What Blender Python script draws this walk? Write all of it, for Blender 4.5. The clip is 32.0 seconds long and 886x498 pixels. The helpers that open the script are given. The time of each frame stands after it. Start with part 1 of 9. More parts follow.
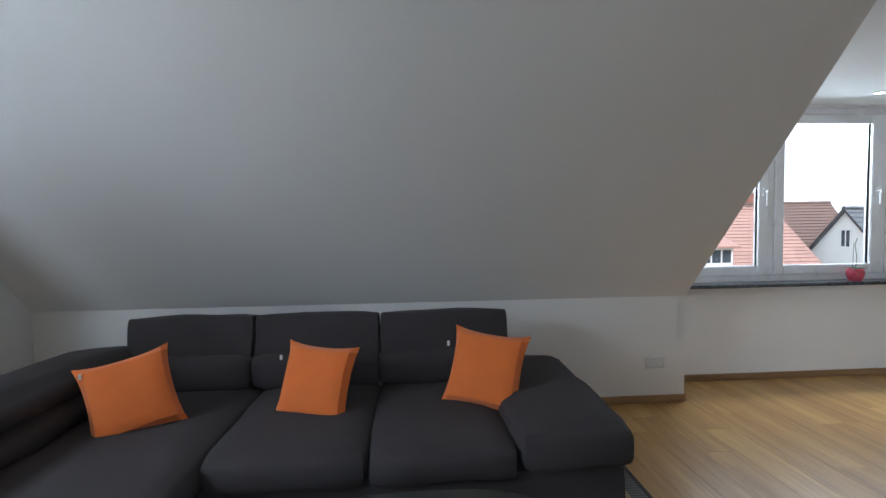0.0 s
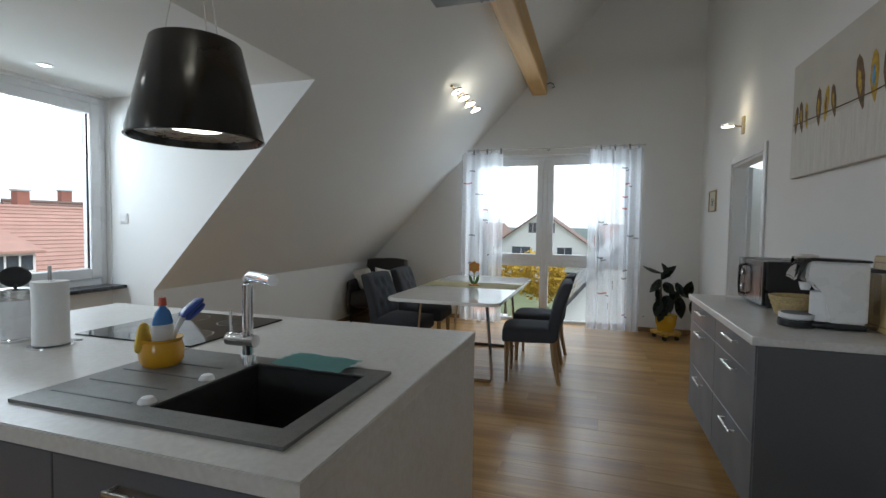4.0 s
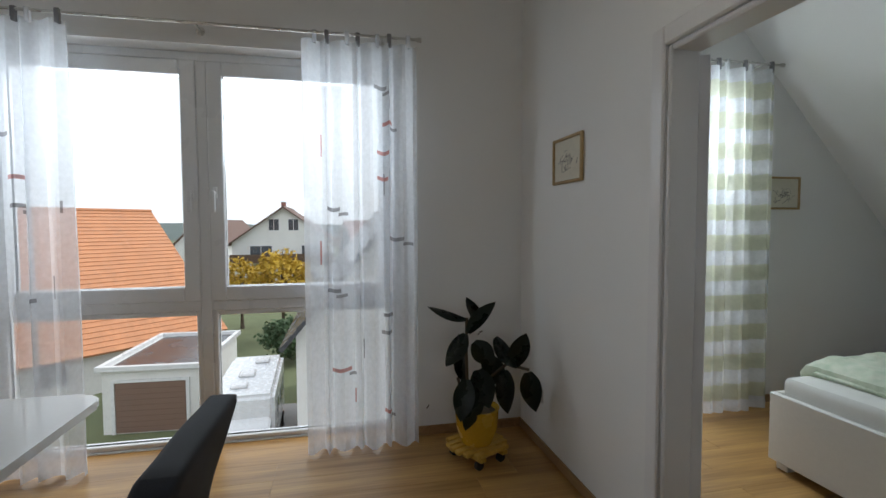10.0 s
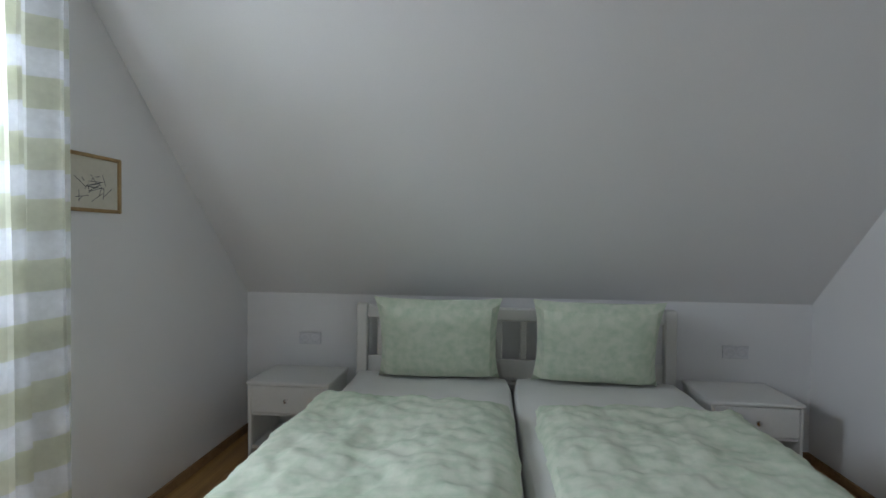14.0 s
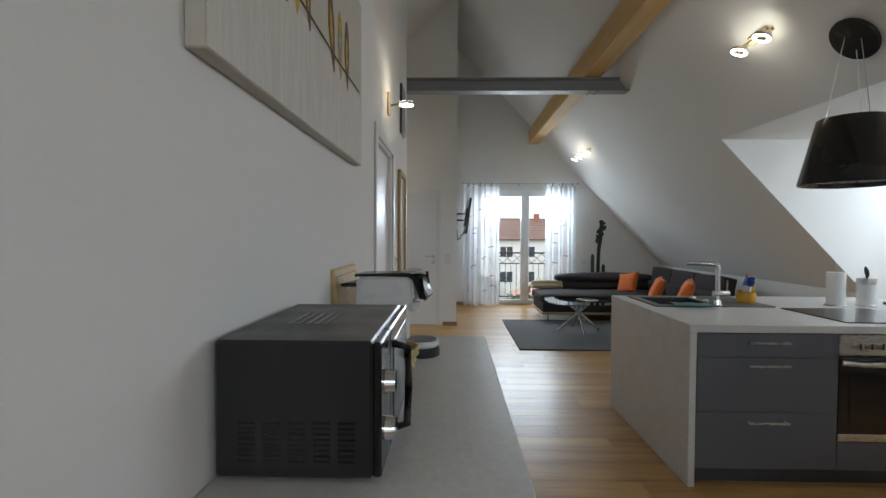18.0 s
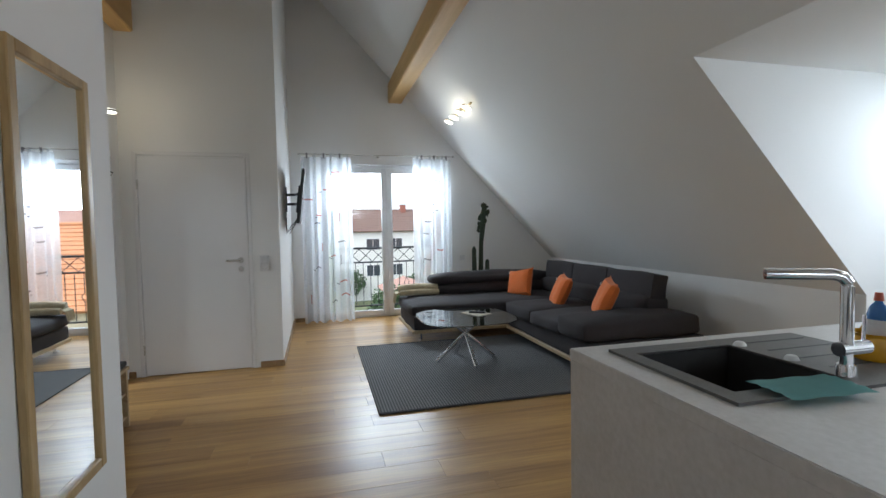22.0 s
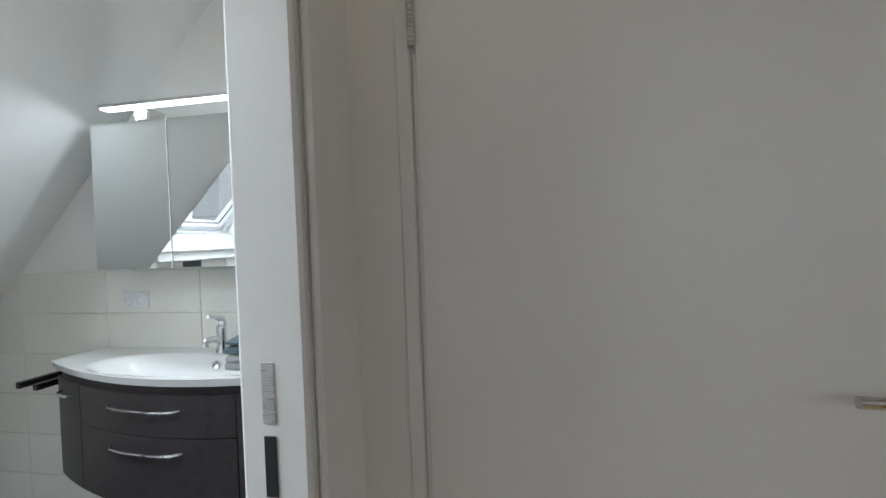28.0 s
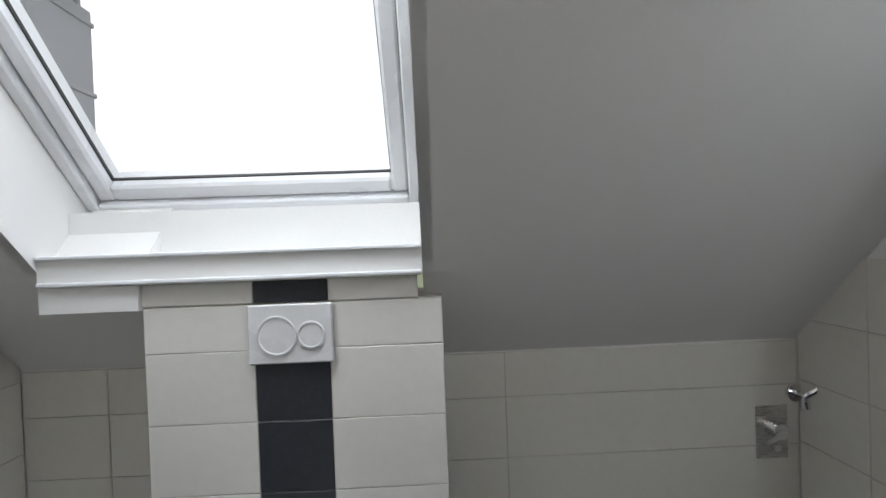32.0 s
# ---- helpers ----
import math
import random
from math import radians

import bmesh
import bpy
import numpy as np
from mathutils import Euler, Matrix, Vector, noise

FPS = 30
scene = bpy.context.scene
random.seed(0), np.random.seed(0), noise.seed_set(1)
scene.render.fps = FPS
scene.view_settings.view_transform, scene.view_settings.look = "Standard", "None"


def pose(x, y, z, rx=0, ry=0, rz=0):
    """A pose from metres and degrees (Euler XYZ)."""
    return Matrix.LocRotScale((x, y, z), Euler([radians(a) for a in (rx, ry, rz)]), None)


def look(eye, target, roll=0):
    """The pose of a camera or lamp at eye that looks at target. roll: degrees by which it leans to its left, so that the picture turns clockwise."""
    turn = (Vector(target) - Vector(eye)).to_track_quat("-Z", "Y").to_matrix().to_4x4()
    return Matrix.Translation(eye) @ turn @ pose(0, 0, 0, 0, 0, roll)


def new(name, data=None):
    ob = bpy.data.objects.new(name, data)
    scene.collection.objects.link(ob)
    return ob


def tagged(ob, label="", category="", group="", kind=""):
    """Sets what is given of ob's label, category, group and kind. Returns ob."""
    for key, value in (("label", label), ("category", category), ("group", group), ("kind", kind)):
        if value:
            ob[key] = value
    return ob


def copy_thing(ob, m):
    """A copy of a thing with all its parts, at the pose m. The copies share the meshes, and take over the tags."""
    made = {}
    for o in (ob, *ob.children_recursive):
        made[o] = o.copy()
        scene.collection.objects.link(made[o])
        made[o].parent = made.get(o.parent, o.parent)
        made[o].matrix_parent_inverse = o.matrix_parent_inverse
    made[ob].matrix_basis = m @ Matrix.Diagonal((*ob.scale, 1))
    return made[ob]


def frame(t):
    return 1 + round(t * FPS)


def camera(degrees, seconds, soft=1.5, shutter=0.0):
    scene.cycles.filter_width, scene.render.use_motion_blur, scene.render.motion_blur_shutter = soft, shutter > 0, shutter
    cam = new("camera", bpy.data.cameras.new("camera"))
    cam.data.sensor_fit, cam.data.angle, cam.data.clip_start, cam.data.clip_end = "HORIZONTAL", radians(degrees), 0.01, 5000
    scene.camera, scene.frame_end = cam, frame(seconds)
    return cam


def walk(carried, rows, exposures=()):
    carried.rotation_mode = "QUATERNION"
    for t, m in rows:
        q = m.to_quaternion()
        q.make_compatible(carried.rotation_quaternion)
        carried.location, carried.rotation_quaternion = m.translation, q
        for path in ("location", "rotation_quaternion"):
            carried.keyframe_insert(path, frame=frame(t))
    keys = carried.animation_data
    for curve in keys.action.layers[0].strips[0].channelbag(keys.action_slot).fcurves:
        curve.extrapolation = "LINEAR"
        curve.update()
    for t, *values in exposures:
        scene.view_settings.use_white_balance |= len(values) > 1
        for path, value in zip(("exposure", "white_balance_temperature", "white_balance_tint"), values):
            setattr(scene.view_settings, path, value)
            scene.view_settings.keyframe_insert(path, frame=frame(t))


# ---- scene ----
# camera and its walk
cam = camera(85.6, 32.0)
PATH = [
    (0, 2.592, 1.129, 1.360, 87.15, 0.85, -3.79),
    (0.5, 2.867, 1.103, 1.362, 87.20, 0.57, -17.08),
    (1, 3.137, 1.128, 1.352, 86.99, 0.09, -29.50),
    (1.5, 3.407, 1.181, 1.358, 87.13, -0.47, -42.98),
    (2, 3.675, 1.202, 1.333, 87.36, -0.74, -55.00),
    (2.5, 3.973, 1.215, 1.347, 87.53, -0.96, -62.78),
    (3, 4.235, 1.250, 1.339, 87.44, -0.98, -67.08),
    (3.5, 4.554, 1.276, 1.345, 87.44, -0.86, -69.81),
    (4, 4.861, 1.280, 1.337, 87.36, -0.79, -72.49),
    (4.5, 5.164, 1.321, 1.329, 87.39, -0.71, -73.23),
    (5, 5.474, 1.394, 1.343, 87.34, -0.57, -74.19),
    (5.5, 5.789, 1.483, 1.345, 87.26, -0.39, -75.44),
    (6, 6.107, 1.570, 1.346, 87.15, -0.18, -77.04),
    (6.5, 6.427, 1.639, 1.347, 87.06, 0.02, -79.06),
    (7, 6.748, 1.672, 1.338, 87.00, 0.20, -81.57),
    (7.5, 7.074, 1.686, 1.343, 87.14, 0.31, -83.55),
    (8, 7.428, 1.671, 1.343, 86.99, 0.33, -84.33),
    (8.5, 7.766, 1.594, 1.344, 86.94, 0.31, -87.41),
    (9, 8.082, 1.453, 1.354, 86.99, 0.34, -90.46),
    (9.5, 8.374, 1.323, 1.347, 86.88, 0.34, -93.43),
    (10, 8.667, 1.156, 1.337, 87.09, 0.21, -102.07),
    (10.5, 8.945, 0.988, 1.339, 87.19, 0.02, -110.42),
    (11, 9.169, 0.806, 1.336, 87.37, -0.23, -113.46),
    (11.5, 9.371, 0.612, 1.344, 87.21, -0.57, -121.61),
    (12, 9.525, 0.400, 1.330, 87.32, -0.87, -134.05),
    (12.5, 9.662, 0.200, 1.350, 87.69, -0.86, -144.13),
    (13, 9.802, -0.015, 1.340, 87.88, -0.78, -151.52),
    (13.5, 9.909, -0.168, 1.344, 88.50, -0.87, -164.41),
    (14, 9.950, -0.201, 1.345, 88.75, -0.61, -174.12),
    (14.5, 9.944, -0.150, 1.345, 88.75, -0.17, -182.10),
    (15, 9.908, -0.053, 1.344, 88.60, 0.26, -189.81),
    (15.5, 9.860, 0.053, 1.339, 88.42, 0.51, -198.69),
    (16, 9.819, 0.132, 1.344, 88.30, 0.41, -210.21),
    (16.5, 9.736, 0.216, 1.353, 88.44, 0.31, -224.76),
    (17, 9.665, 0.316, 1.357, 88.50, 0.00, -241.26),
    (17.5, 9.574, 0.394, 1.360, 88.32, -0.31, -255.79),
    (18, 9.449, 0.469, 1.364, 88.41, -0.28, -268.84),
    (18.5, 9.300, 0.571, 1.357, 88.44, -0.13, -280.41),
    (19, 9.057, 0.740, 1.349, 88.19, 0.22, -283.99),
    (19.5, 8.790, 0.840, 1.334, 87.98, 0.27, -284.34),
    (20, 8.464, 0.907, 1.351, 87.84, 0.43, -284.45),
    (20.5, 8.134, 0.963, 1.346, 87.68, 0.63, -284.46),
    (21, 7.811, 0.978, 1.342, 87.60, 0.73, -284.48),
    (21.5, 7.444, 0.932, 1.347, 87.42, 0.83, -284.52),
    (22, 7.095, 0.894, 1.331, 87.35, 1.03, -284.62),
    (22.5, 6.741, 0.805, 1.328, 87.33, 1.03, -284.69),
    (23, 6.346, 0.707, 1.321, 87.18, 1.21, -284.76),
    (23.5, 5.972, 0.649, 1.327, 86.97, 1.23, -284.93),
    (24, 5.611, 0.601, 1.332, 87.00, 1.43, -284.27),
    (24.5, 5.239, 0.526, 1.331, 87.02, 1.55, -283.74),
    (25, 4.864, 0.436, 1.344, 87.04, 1.68, -282.52),
    (25.5, 4.498, 0.333, 1.346, 87.09, 1.85, -280.34),
    (26, 4.150, 0.220, 1.341, 87.19, 2.10, -276.92),
    (26.5, 3.833, 0.097, 1.303, 87.39, 2.46, -272.00),
    (27, 3.557, -0.033, 1.322, 87.71, 2.99, -265.31),
    (27.5, 3.317, -0.225, 1.331, 88.18, 2.70, -262.23),
    (28, 3.127, -0.444, 1.336, 88.85, 2.16, -258.81),
    (28.5, 2.933, -0.644, 1.344, 89.32, 2.11, -250.45),
    (29, 2.762, -0.865, 1.356, 89.56, 1.95, -244.04),
    (29.5, 2.643, -1.056, 1.356, 89.36, 2.01, -241.04),
    (30, 2.523, -1.214, 1.360, 89.05, 2.45, -232.69),
    (30.5, 2.451, -1.396, 1.336, 89.06, 2.34, -220.99),
    (31, 2.403, -1.594, 1.330, 89.30, 2.28, -212.87),
    (31.5, 2.363, -1.711, 1.325, 89.41, 2.25, -200.99),
    (32, 2.365, -1.749, 1.330, 89.24, 2.08, -181.68),
]
EXPOSURES = [(0.0, 0.85, 5740, 6), (2.0, 0.78, 5690, 3), (4.0, 0.58, 5970, 3), (7.0, 0.58, 5840, 4), (8.0, 0.55, 5890, 5), (9.0, 0.45, 5990, 5), (10.0, 0.2, 6240, 6), (11.0, 0.0, 6290, 8), (12.0, 0.45, 6290, 9), (13.0, 0.65, 5940, 11),
             (16.0, 0.85, 6240, 11), (17.0, 0.87, 6240, 7), (18.0, 0.74, 6090, 4), (21.0, 0.84, 5920, 4), (24.0, 0.87, 5880, 6), (27.0, 0.75, 5780, 4), (28.0, 0.9, 6130, 5), (28.8, 0.83, 6430, 5), (30.0, 0.7, 6580, 10), (31.0, 0.37, 6530, 10), (32.0, 0.1, 6530, 10)]
walk(cam, [(r[0], pose(*r[1:])) for r in PATH], EXPOSURES)

# world: overcast sky, weak wide sun from the south-east
world = bpy.data.worlds.new("overcast_sky")
scene.world = world
world.use_nodes = True
wn, wl = world.node_tree.nodes, world.node_tree.links
sky = wn.new("ShaderNodeTexSky")
sky.sky_type = "NISHITA"
sky.sun_disc = False
sky.sun_elevation, sky.sun_rotation = radians(38), radians(130)
sky.dust_density, sky.air_density, sky.ozone_density = 4.0, 1.0, 1.0
pale = wn.new("ShaderNodeMixRGB")
pale.inputs[0].default_value = 0.85
pale.inputs[2].default_value = (17.0, 17.6, 18.6, 1)
wl.new(sky.outputs[0], pale.inputs[1])
bgn = wn["Background"]
bgn.inputs[1].default_value = 0.068
wl.new(pale.outputs[0], bgn.inputs[0])

sun_data = bpy.data.lights.new("sun", "SUN")
sun_data.energy, sun_data.angle, sun_data.color = 1.5, radians(18), (1.0, 0.97, 0.93)
sun = new("sun", sun_data)
sun.matrix_world = look((8, -14, 16), (0, 0, 0))


def window_light(name, eye, target, w, h, power, color=(0.93, 0.97, 1.0)):
    """An area lamp in a window's opening that stands in for the sky's light."""
    d = bpy.data.lights.new(name, "AREA")
    d.shape, d.size, d.size_y, d.energy, d.color = "RECTANGLE", w, h, power, color
    ob = new(name, d)
    ob.matrix_world = look(eye, target)
    return ob


W_EAST, W_WEST, W_DORM, W_BED, W_SKY = 18.0, 36.0, 32.0, 24.0, 24.0
COOL = (0.86, 0.93, 1.0)
window_light("window_light_east", (11.95, 1.94, 2.02), (8.5, 1.95, 0.6), 1.8, 0.62, W_EAST, COOL)
window_light("window_light_west", (-0.27, 1.90, 1.93), (3.1, 1.95, 0.5), 1.3, 0.60, W_WEST, COOL)
window_light("window_light_dormer", (6.19, 5.22, 2.12), (6.19, 2.2, 0.3), 2.6, 0.30, W_DORM, COOL)
window_light("window_light_bedroom", (11.95, -1.0, 1.98), (9.4, -1.4, 0.5), 0.95, 0.62, W_BED, COOL)
window_light("window_light_bath", (2.88, -2.58, 2.33), (2.4, -1.6, 1.0), 0.8, 0.5, W_SKY, COOL)


def lamp_point(name, at, power, radius=0.04, color=(1.0, 0.88, 0.72)):
    d = bpy.data.lights.new(name, "POINT")
    d.energy, d.shadow_soft_size, d.color = power, radius, color
    ob = new(name, d)
    ob.location = at
    return ob


# ---- materials ----
def nodes_of(name):
    m = bpy.data.materials.new(name)
    m.use_nodes = True
    return m, m.node_tree.nodes, m.node_tree.links, m.node_tree.nodes["Principled BSDF"]


def surface(name, color, rough=0.5, metal=0.0, vary=0.08, scale=6.0, fine=60.0, bump=0.05, stretch=(1, 1, 1), depth=0.002,
            per_object=0.0, coat=0.0, spec=0.5, sheen=0.0, rough_vary=0.08, use_object=True):
    """A principled material with colour variation at two scales, uneven gloss and fine relief."""
    m, n, l, p = nodes_of(name)
    co = n.new("ShaderNodeTexCoord")
    mp = n.new("ShaderNodeMapping")
    mp.inputs["Scale"].default_value = stretch
    l.new(co.outputs["Object"], mp.inputs[0])
    a = n.new("ShaderNodeTexNoise")
    a.inputs["Scale"].default_value, a.inputs["Detail"].default_value = scale, 3.0
    b = n.new("ShaderNodeTexNoise")
    b.inputs["Scale"].default_value, b.inputs["Detail"].default_value = fine, 2.0
    l.new(mp.outputs[0], a.inputs["Vector"])
    l.new(mp.outputs[0], b.inputs["Vector"])
    add = n.new("ShaderNodeMath")
    add.operation = "ADD"
    l.new(a.outputs[0], add.inputs[0])
    l.new(b.outputs[0], add.inputs[1])
    sub = n.new("ShaderNodeMapRange")
    sub.inputs["From Min"].default_value, sub.inputs["From Max"].default_value = 0.6, 1.4
    sub.inputs["To Min"].default_value, sub.inputs["To Max"].default_value = 1 - vary, 1 + vary
    l.new(add.outputs[0], sub.inputs[0])
    val = sub.outputs[0]
    if per_object:
        info = n.new("ShaderNodeObjectInfo")
        r = n.new("ShaderNodeMapRange")
        r.inputs["To Min"].default_value, r.inputs["To Max"].default_value = 1 - per_object, 1 + per_object
        l.new(info.outputs["Random"], r.inputs[0])
        mul = n.new("ShaderNodeMath")
        mul.operation = "MULTIPLY"
        l.new(val, mul.inputs[0])
        l.new(r.outputs[0], mul.inputs[1])
        val = mul.outputs[0]
    mix = n.new("ShaderNodeVectorMath")
    mix.operation = "SCALE"
    mix.inputs[0].default_value = color[:3]
    l.new(val, mix.inputs["Scale"])
    l.new(mix.outputs[0], p.inputs["Base Color"])
    rr = n.new("ShaderNodeMapRange")
    rr.inputs["From Min"].default_value, rr.inputs["From Max"].default_value = 0.3, 0.7
    rr.inputs["To Min"].default_value, rr.inputs["To Max"].default_value = max(0.02, rough - rough_vary), min(1.0, rough + rough_vary)
    l.new(a.outputs[0], rr.inputs[0])
    l.new(rr.outputs[0], p.inputs["Roughness"])
    p.inputs["Metallic"].default_value = metal
    p.inputs["Specular IOR Level"].default_value = spec
    p.inputs["Coat Weight"].default_value = coat
    p.inputs["Sheen Weight"].default_value = sheen
    if bump:
        bp = n.new("ShaderNodeBump")
        bp.inputs["Strength"].default_value, bp.inputs["Distance"].default_value = bump, depth
        l.new(b.outputs[0], bp.inputs["Height"])
        l.new(bp.outputs[0], p.inputs["Normal"])
    return m


def glowing(name, color, strength):
    m, n, l, p = nodes_of(name)
    p.inputs["Base Color"].default_value = (*color, 1)
    p.inputs["Emission Color"].default_value = (*color, 1)
    p.inputs["Emission Strength"].default_value = strength
    return m


def pane_glass(name, tint=(1, 1, 1), gloss=0.08, rough=0.0):
    """Thin window glass: mostly clear, with a mirror share that grows at a flat angle."""
    m, n, l, p = nodes_of(name)
    n.remove(p)
    tr, gl, mx, lw = (n.new("ShaderNodeBsdfTransparent"), n.new("ShaderNodeBsdfGlossy"), n.new("ShaderNodeMixShader"), n.new("ShaderNodeLayerWeight"))
    tr.inputs[0].default_value = (*tint, 1)
    gl.inputs["Roughness"].default_value = rough
    pw, sc = n.new("ShaderNodeMath"), n.new("ShaderNodeMath")
    pw.operation, sc.operation = "POWER", "MULTIPLY_ADD"
    pw.inputs[1].default_value, sc.inputs[1].default_value, sc.inputs[2].default_value = 5.0, 0.85, gloss * 0.5
    lw.inputs[0].default_value = 0.5
    l.new(lw.outputs["Facing"], pw.inputs[0])
    l.new(pw.outputs[0], sc.inputs[0])
    l.new(sc.outputs[0], mx.inputs[0])
    l.new(tr.outputs[0], mx.inputs[1])
    l.new(gl.outputs[0], mx.inputs[2])
    l.new(mx.outputs[0], n["Material Output"].inputs[0])
    return m


def sheer(name, color, clear, weave=900.0):
    """Sheer woven fabric: partly see-through, partly lit from behind."""
    m, n, l, p = nodes_of(name)
    n.remove(p)
    tr, tl, df, m1, m2 = (n.new("ShaderNodeBsdfTransparent"), n.new("ShaderNodeBsdfTranslucent"), n.new("ShaderNodeBsdfDiffuse"),
                          n.new("ShaderNodeMixShader"), n.new("ShaderNodeMixShader"))
    co, wv, mr = n.new("ShaderNodeTexCoord"), n.new("ShaderNodeTexNoise"), n.new("ShaderNodeMapRange")
    wv.inputs["Scale"].default_value = 40.0
    l.new(co.outputs["Object"], wv.inputs["Vector"])
    mr.inputs["To Min"].default_value, mr.inputs["To Max"].default_value = clear - 0.08, clear + 0.08
    l.new(wv.outputs[0], mr.inputs[0])
    tl.inputs[0].default_value = (*color, 1)
    df.inputs[0].default_value = (*color, 1)
    m1.inputs[0].default_value = 0.45
    l.new(tl.outputs[0], m1.inputs[1])
    l.new(df.outputs[0], m1.inputs[2])
    l.new(mr.outputs[0], m2.inputs[0])
    l.new(m1.outputs[0], m2.inputs[1])
    l.new(tr.outputs[0], m2.inputs[2])
    l.new(m2.outputs[0], n["Material Output"].inputs[0])
    return m


def wood(name, dark, light, grain=(1.2, 22, 22), rough=0.35, per_object=0.12, coat=0.0, ring=3.0, bump=0.04):
    """Wood with long grain along x, streaks and a tone of its own for each piece."""
    m, n, l, p = nodes_of(name)
    co, mp, info = n.new("ShaderNodeTexCoord"), n.new("ShaderNodeMapping"), n.new("ShaderNodeObjectInfo")
    off = n.new("ShaderNodeVectorMath")
    off.operation = "MULTIPLY_ADD"
    off.inputs[1].default_value, off.inputs[2].default_value = (37.0, 19.0, 11.0), (0, 0, 0)
    l.new(info.outputs["Random"], off.inputs[0])
    l.new(co.outputs["Object"], mp.inputs[0])
    l.new(off.outputs[0], mp.inputs["Location"])
    mp.inputs["Scale"].default_value = grain
    a, b = n.new("ShaderNodeTexNoise"), n.new("ShaderNodeTexNoise")
    a.inputs["Scale"].default_value, a.inputs["Detail"].default_value, a.inputs["Distortion"].default_value = ring * 0.35, 5.0, 0.8
    b.inputs["Scale"].default_value, b.inputs["Detail"].default_value = ring * 3.2, 4.0
    l.new(mp.outputs[0], a.inputs["Vector"])
    l.new(mp.outputs[0], b.inputs["Vector"])
    add = n.new("ShaderNodeMath")
    add.operation = "MULTIPLY_ADD"
    add.inputs[1].default_value = 0.55
    l.new(b.outputs[0], add.inputs[0])
    l.new(a.outputs[0], add.inputs[2])
    tone = n.new("ShaderNodeMapRange")
    tone.inputs["To Min"].default_value, tone.inputs["To Max"].default_value = -per_object, per_object
    l.new(info.outputs["Random"], tone.inputs[0])
    s2 = n.new("ShaderNodeMath")
    l.new(add.outputs[0], s2.inputs[0])
    l.new(tone.outputs[0], s2.inputs[1])
    ramp = n.new("ShaderNodeMapRange")
    ramp.inputs["From Min"].default_value, ramp.inputs["From Max"].default_value = 0.5, 1.05
    l.new(s2.outputs[0], ramp.inputs[0])
    mx = n.new("ShaderNodeMixRGB")
    mx.inputs[1].default_value, mx.inputs[2].default_value = (*dark, 1), (*light, 1)
    l.new(ramp.outputs[0], mx.inputs[0])
    l.new(mx.outputs[0], p.inputs["Base Color"])
    rr = n.new("ShaderNodeMapRange")
    rr.inputs["To Min"].default_value, rr.inputs["To Max"].default_value = rough - 0.07, rough + 0.1
    l.new(b.outputs[0], rr.inputs[0])
    l.new(rr.outputs[0], p.inputs["Roughness"])
    p.inputs["Coat Weight"].default_value = coat
    bp = n.new("ShaderNodeBump")
    bp.inputs["Strength"].default_value, bp.inputs["Distance"].default_value = bump, 0.002
    l.new(b.outputs[0], bp.inputs["Height"])
    l.new(bp.outputs[0], p.inputs["Normal"])
    return m


def speckle(name, base, spots, scale=120.0, share=0.42, rough=0.35, soft=0.1, bump=0.02):
    """Two-tone speckled surface: laminates, granite composites, printed linen, roofs from afar."""
    m, n, l, p = nodes_of(name)
    co, a, b = n.new("ShaderNodeTexCoord"), n.new("ShaderNodeTexNoise"), n.new("ShaderNodeTexNoise")
    l.new(co.outputs["Object"], a.inputs["Vector"])
    l.new(co.outputs["Object"], b.inputs["Vector"])
    a.inputs["Scale"].default_value, a.inputs["Detail"].default_value = scale, 4.0
    b.inputs["Scale"].default_value, b.inputs["Detail"].default_value = scale * 0.12, 2.0
    s = n.new("ShaderNodeMath")
    s.operation = "MULTIPLY_ADD"
    s.inputs[1].default_value = 0.5
    l.new(b.outputs[0], s.inputs[0])
    l.new(a.outputs[0], s.inputs[2])
    r = n.new("ShaderNodeMapRange")
    r.inputs["From Min"].default_value, r.inputs["From Max"].default_value = share + 0.25 - soft, share + 0.25 + soft
    l.new(s.outputs[0], r.inputs[0])
    mx = n.new("ShaderNodeMixRGB")
    mx.inputs[1].default_value, mx.inputs[2].default_value = (*spots, 1), (*base, 1)
    l.new(r.outputs[0], mx.inputs[0])
    l.new(mx.outputs[0], p.inputs["Base Color"])
    p.inputs["Roughness"].default_value = rough
    bp = n.new("ShaderNodeBump")
    bp.inputs["Strength"].default_value, bp.inputs["Distance"].default_value = bump * 4, 0.001
    l.new(a.outputs[0], bp.inputs["Height"])
    l.new(bp.outputs[0], p.inputs["Normal"])
    return m


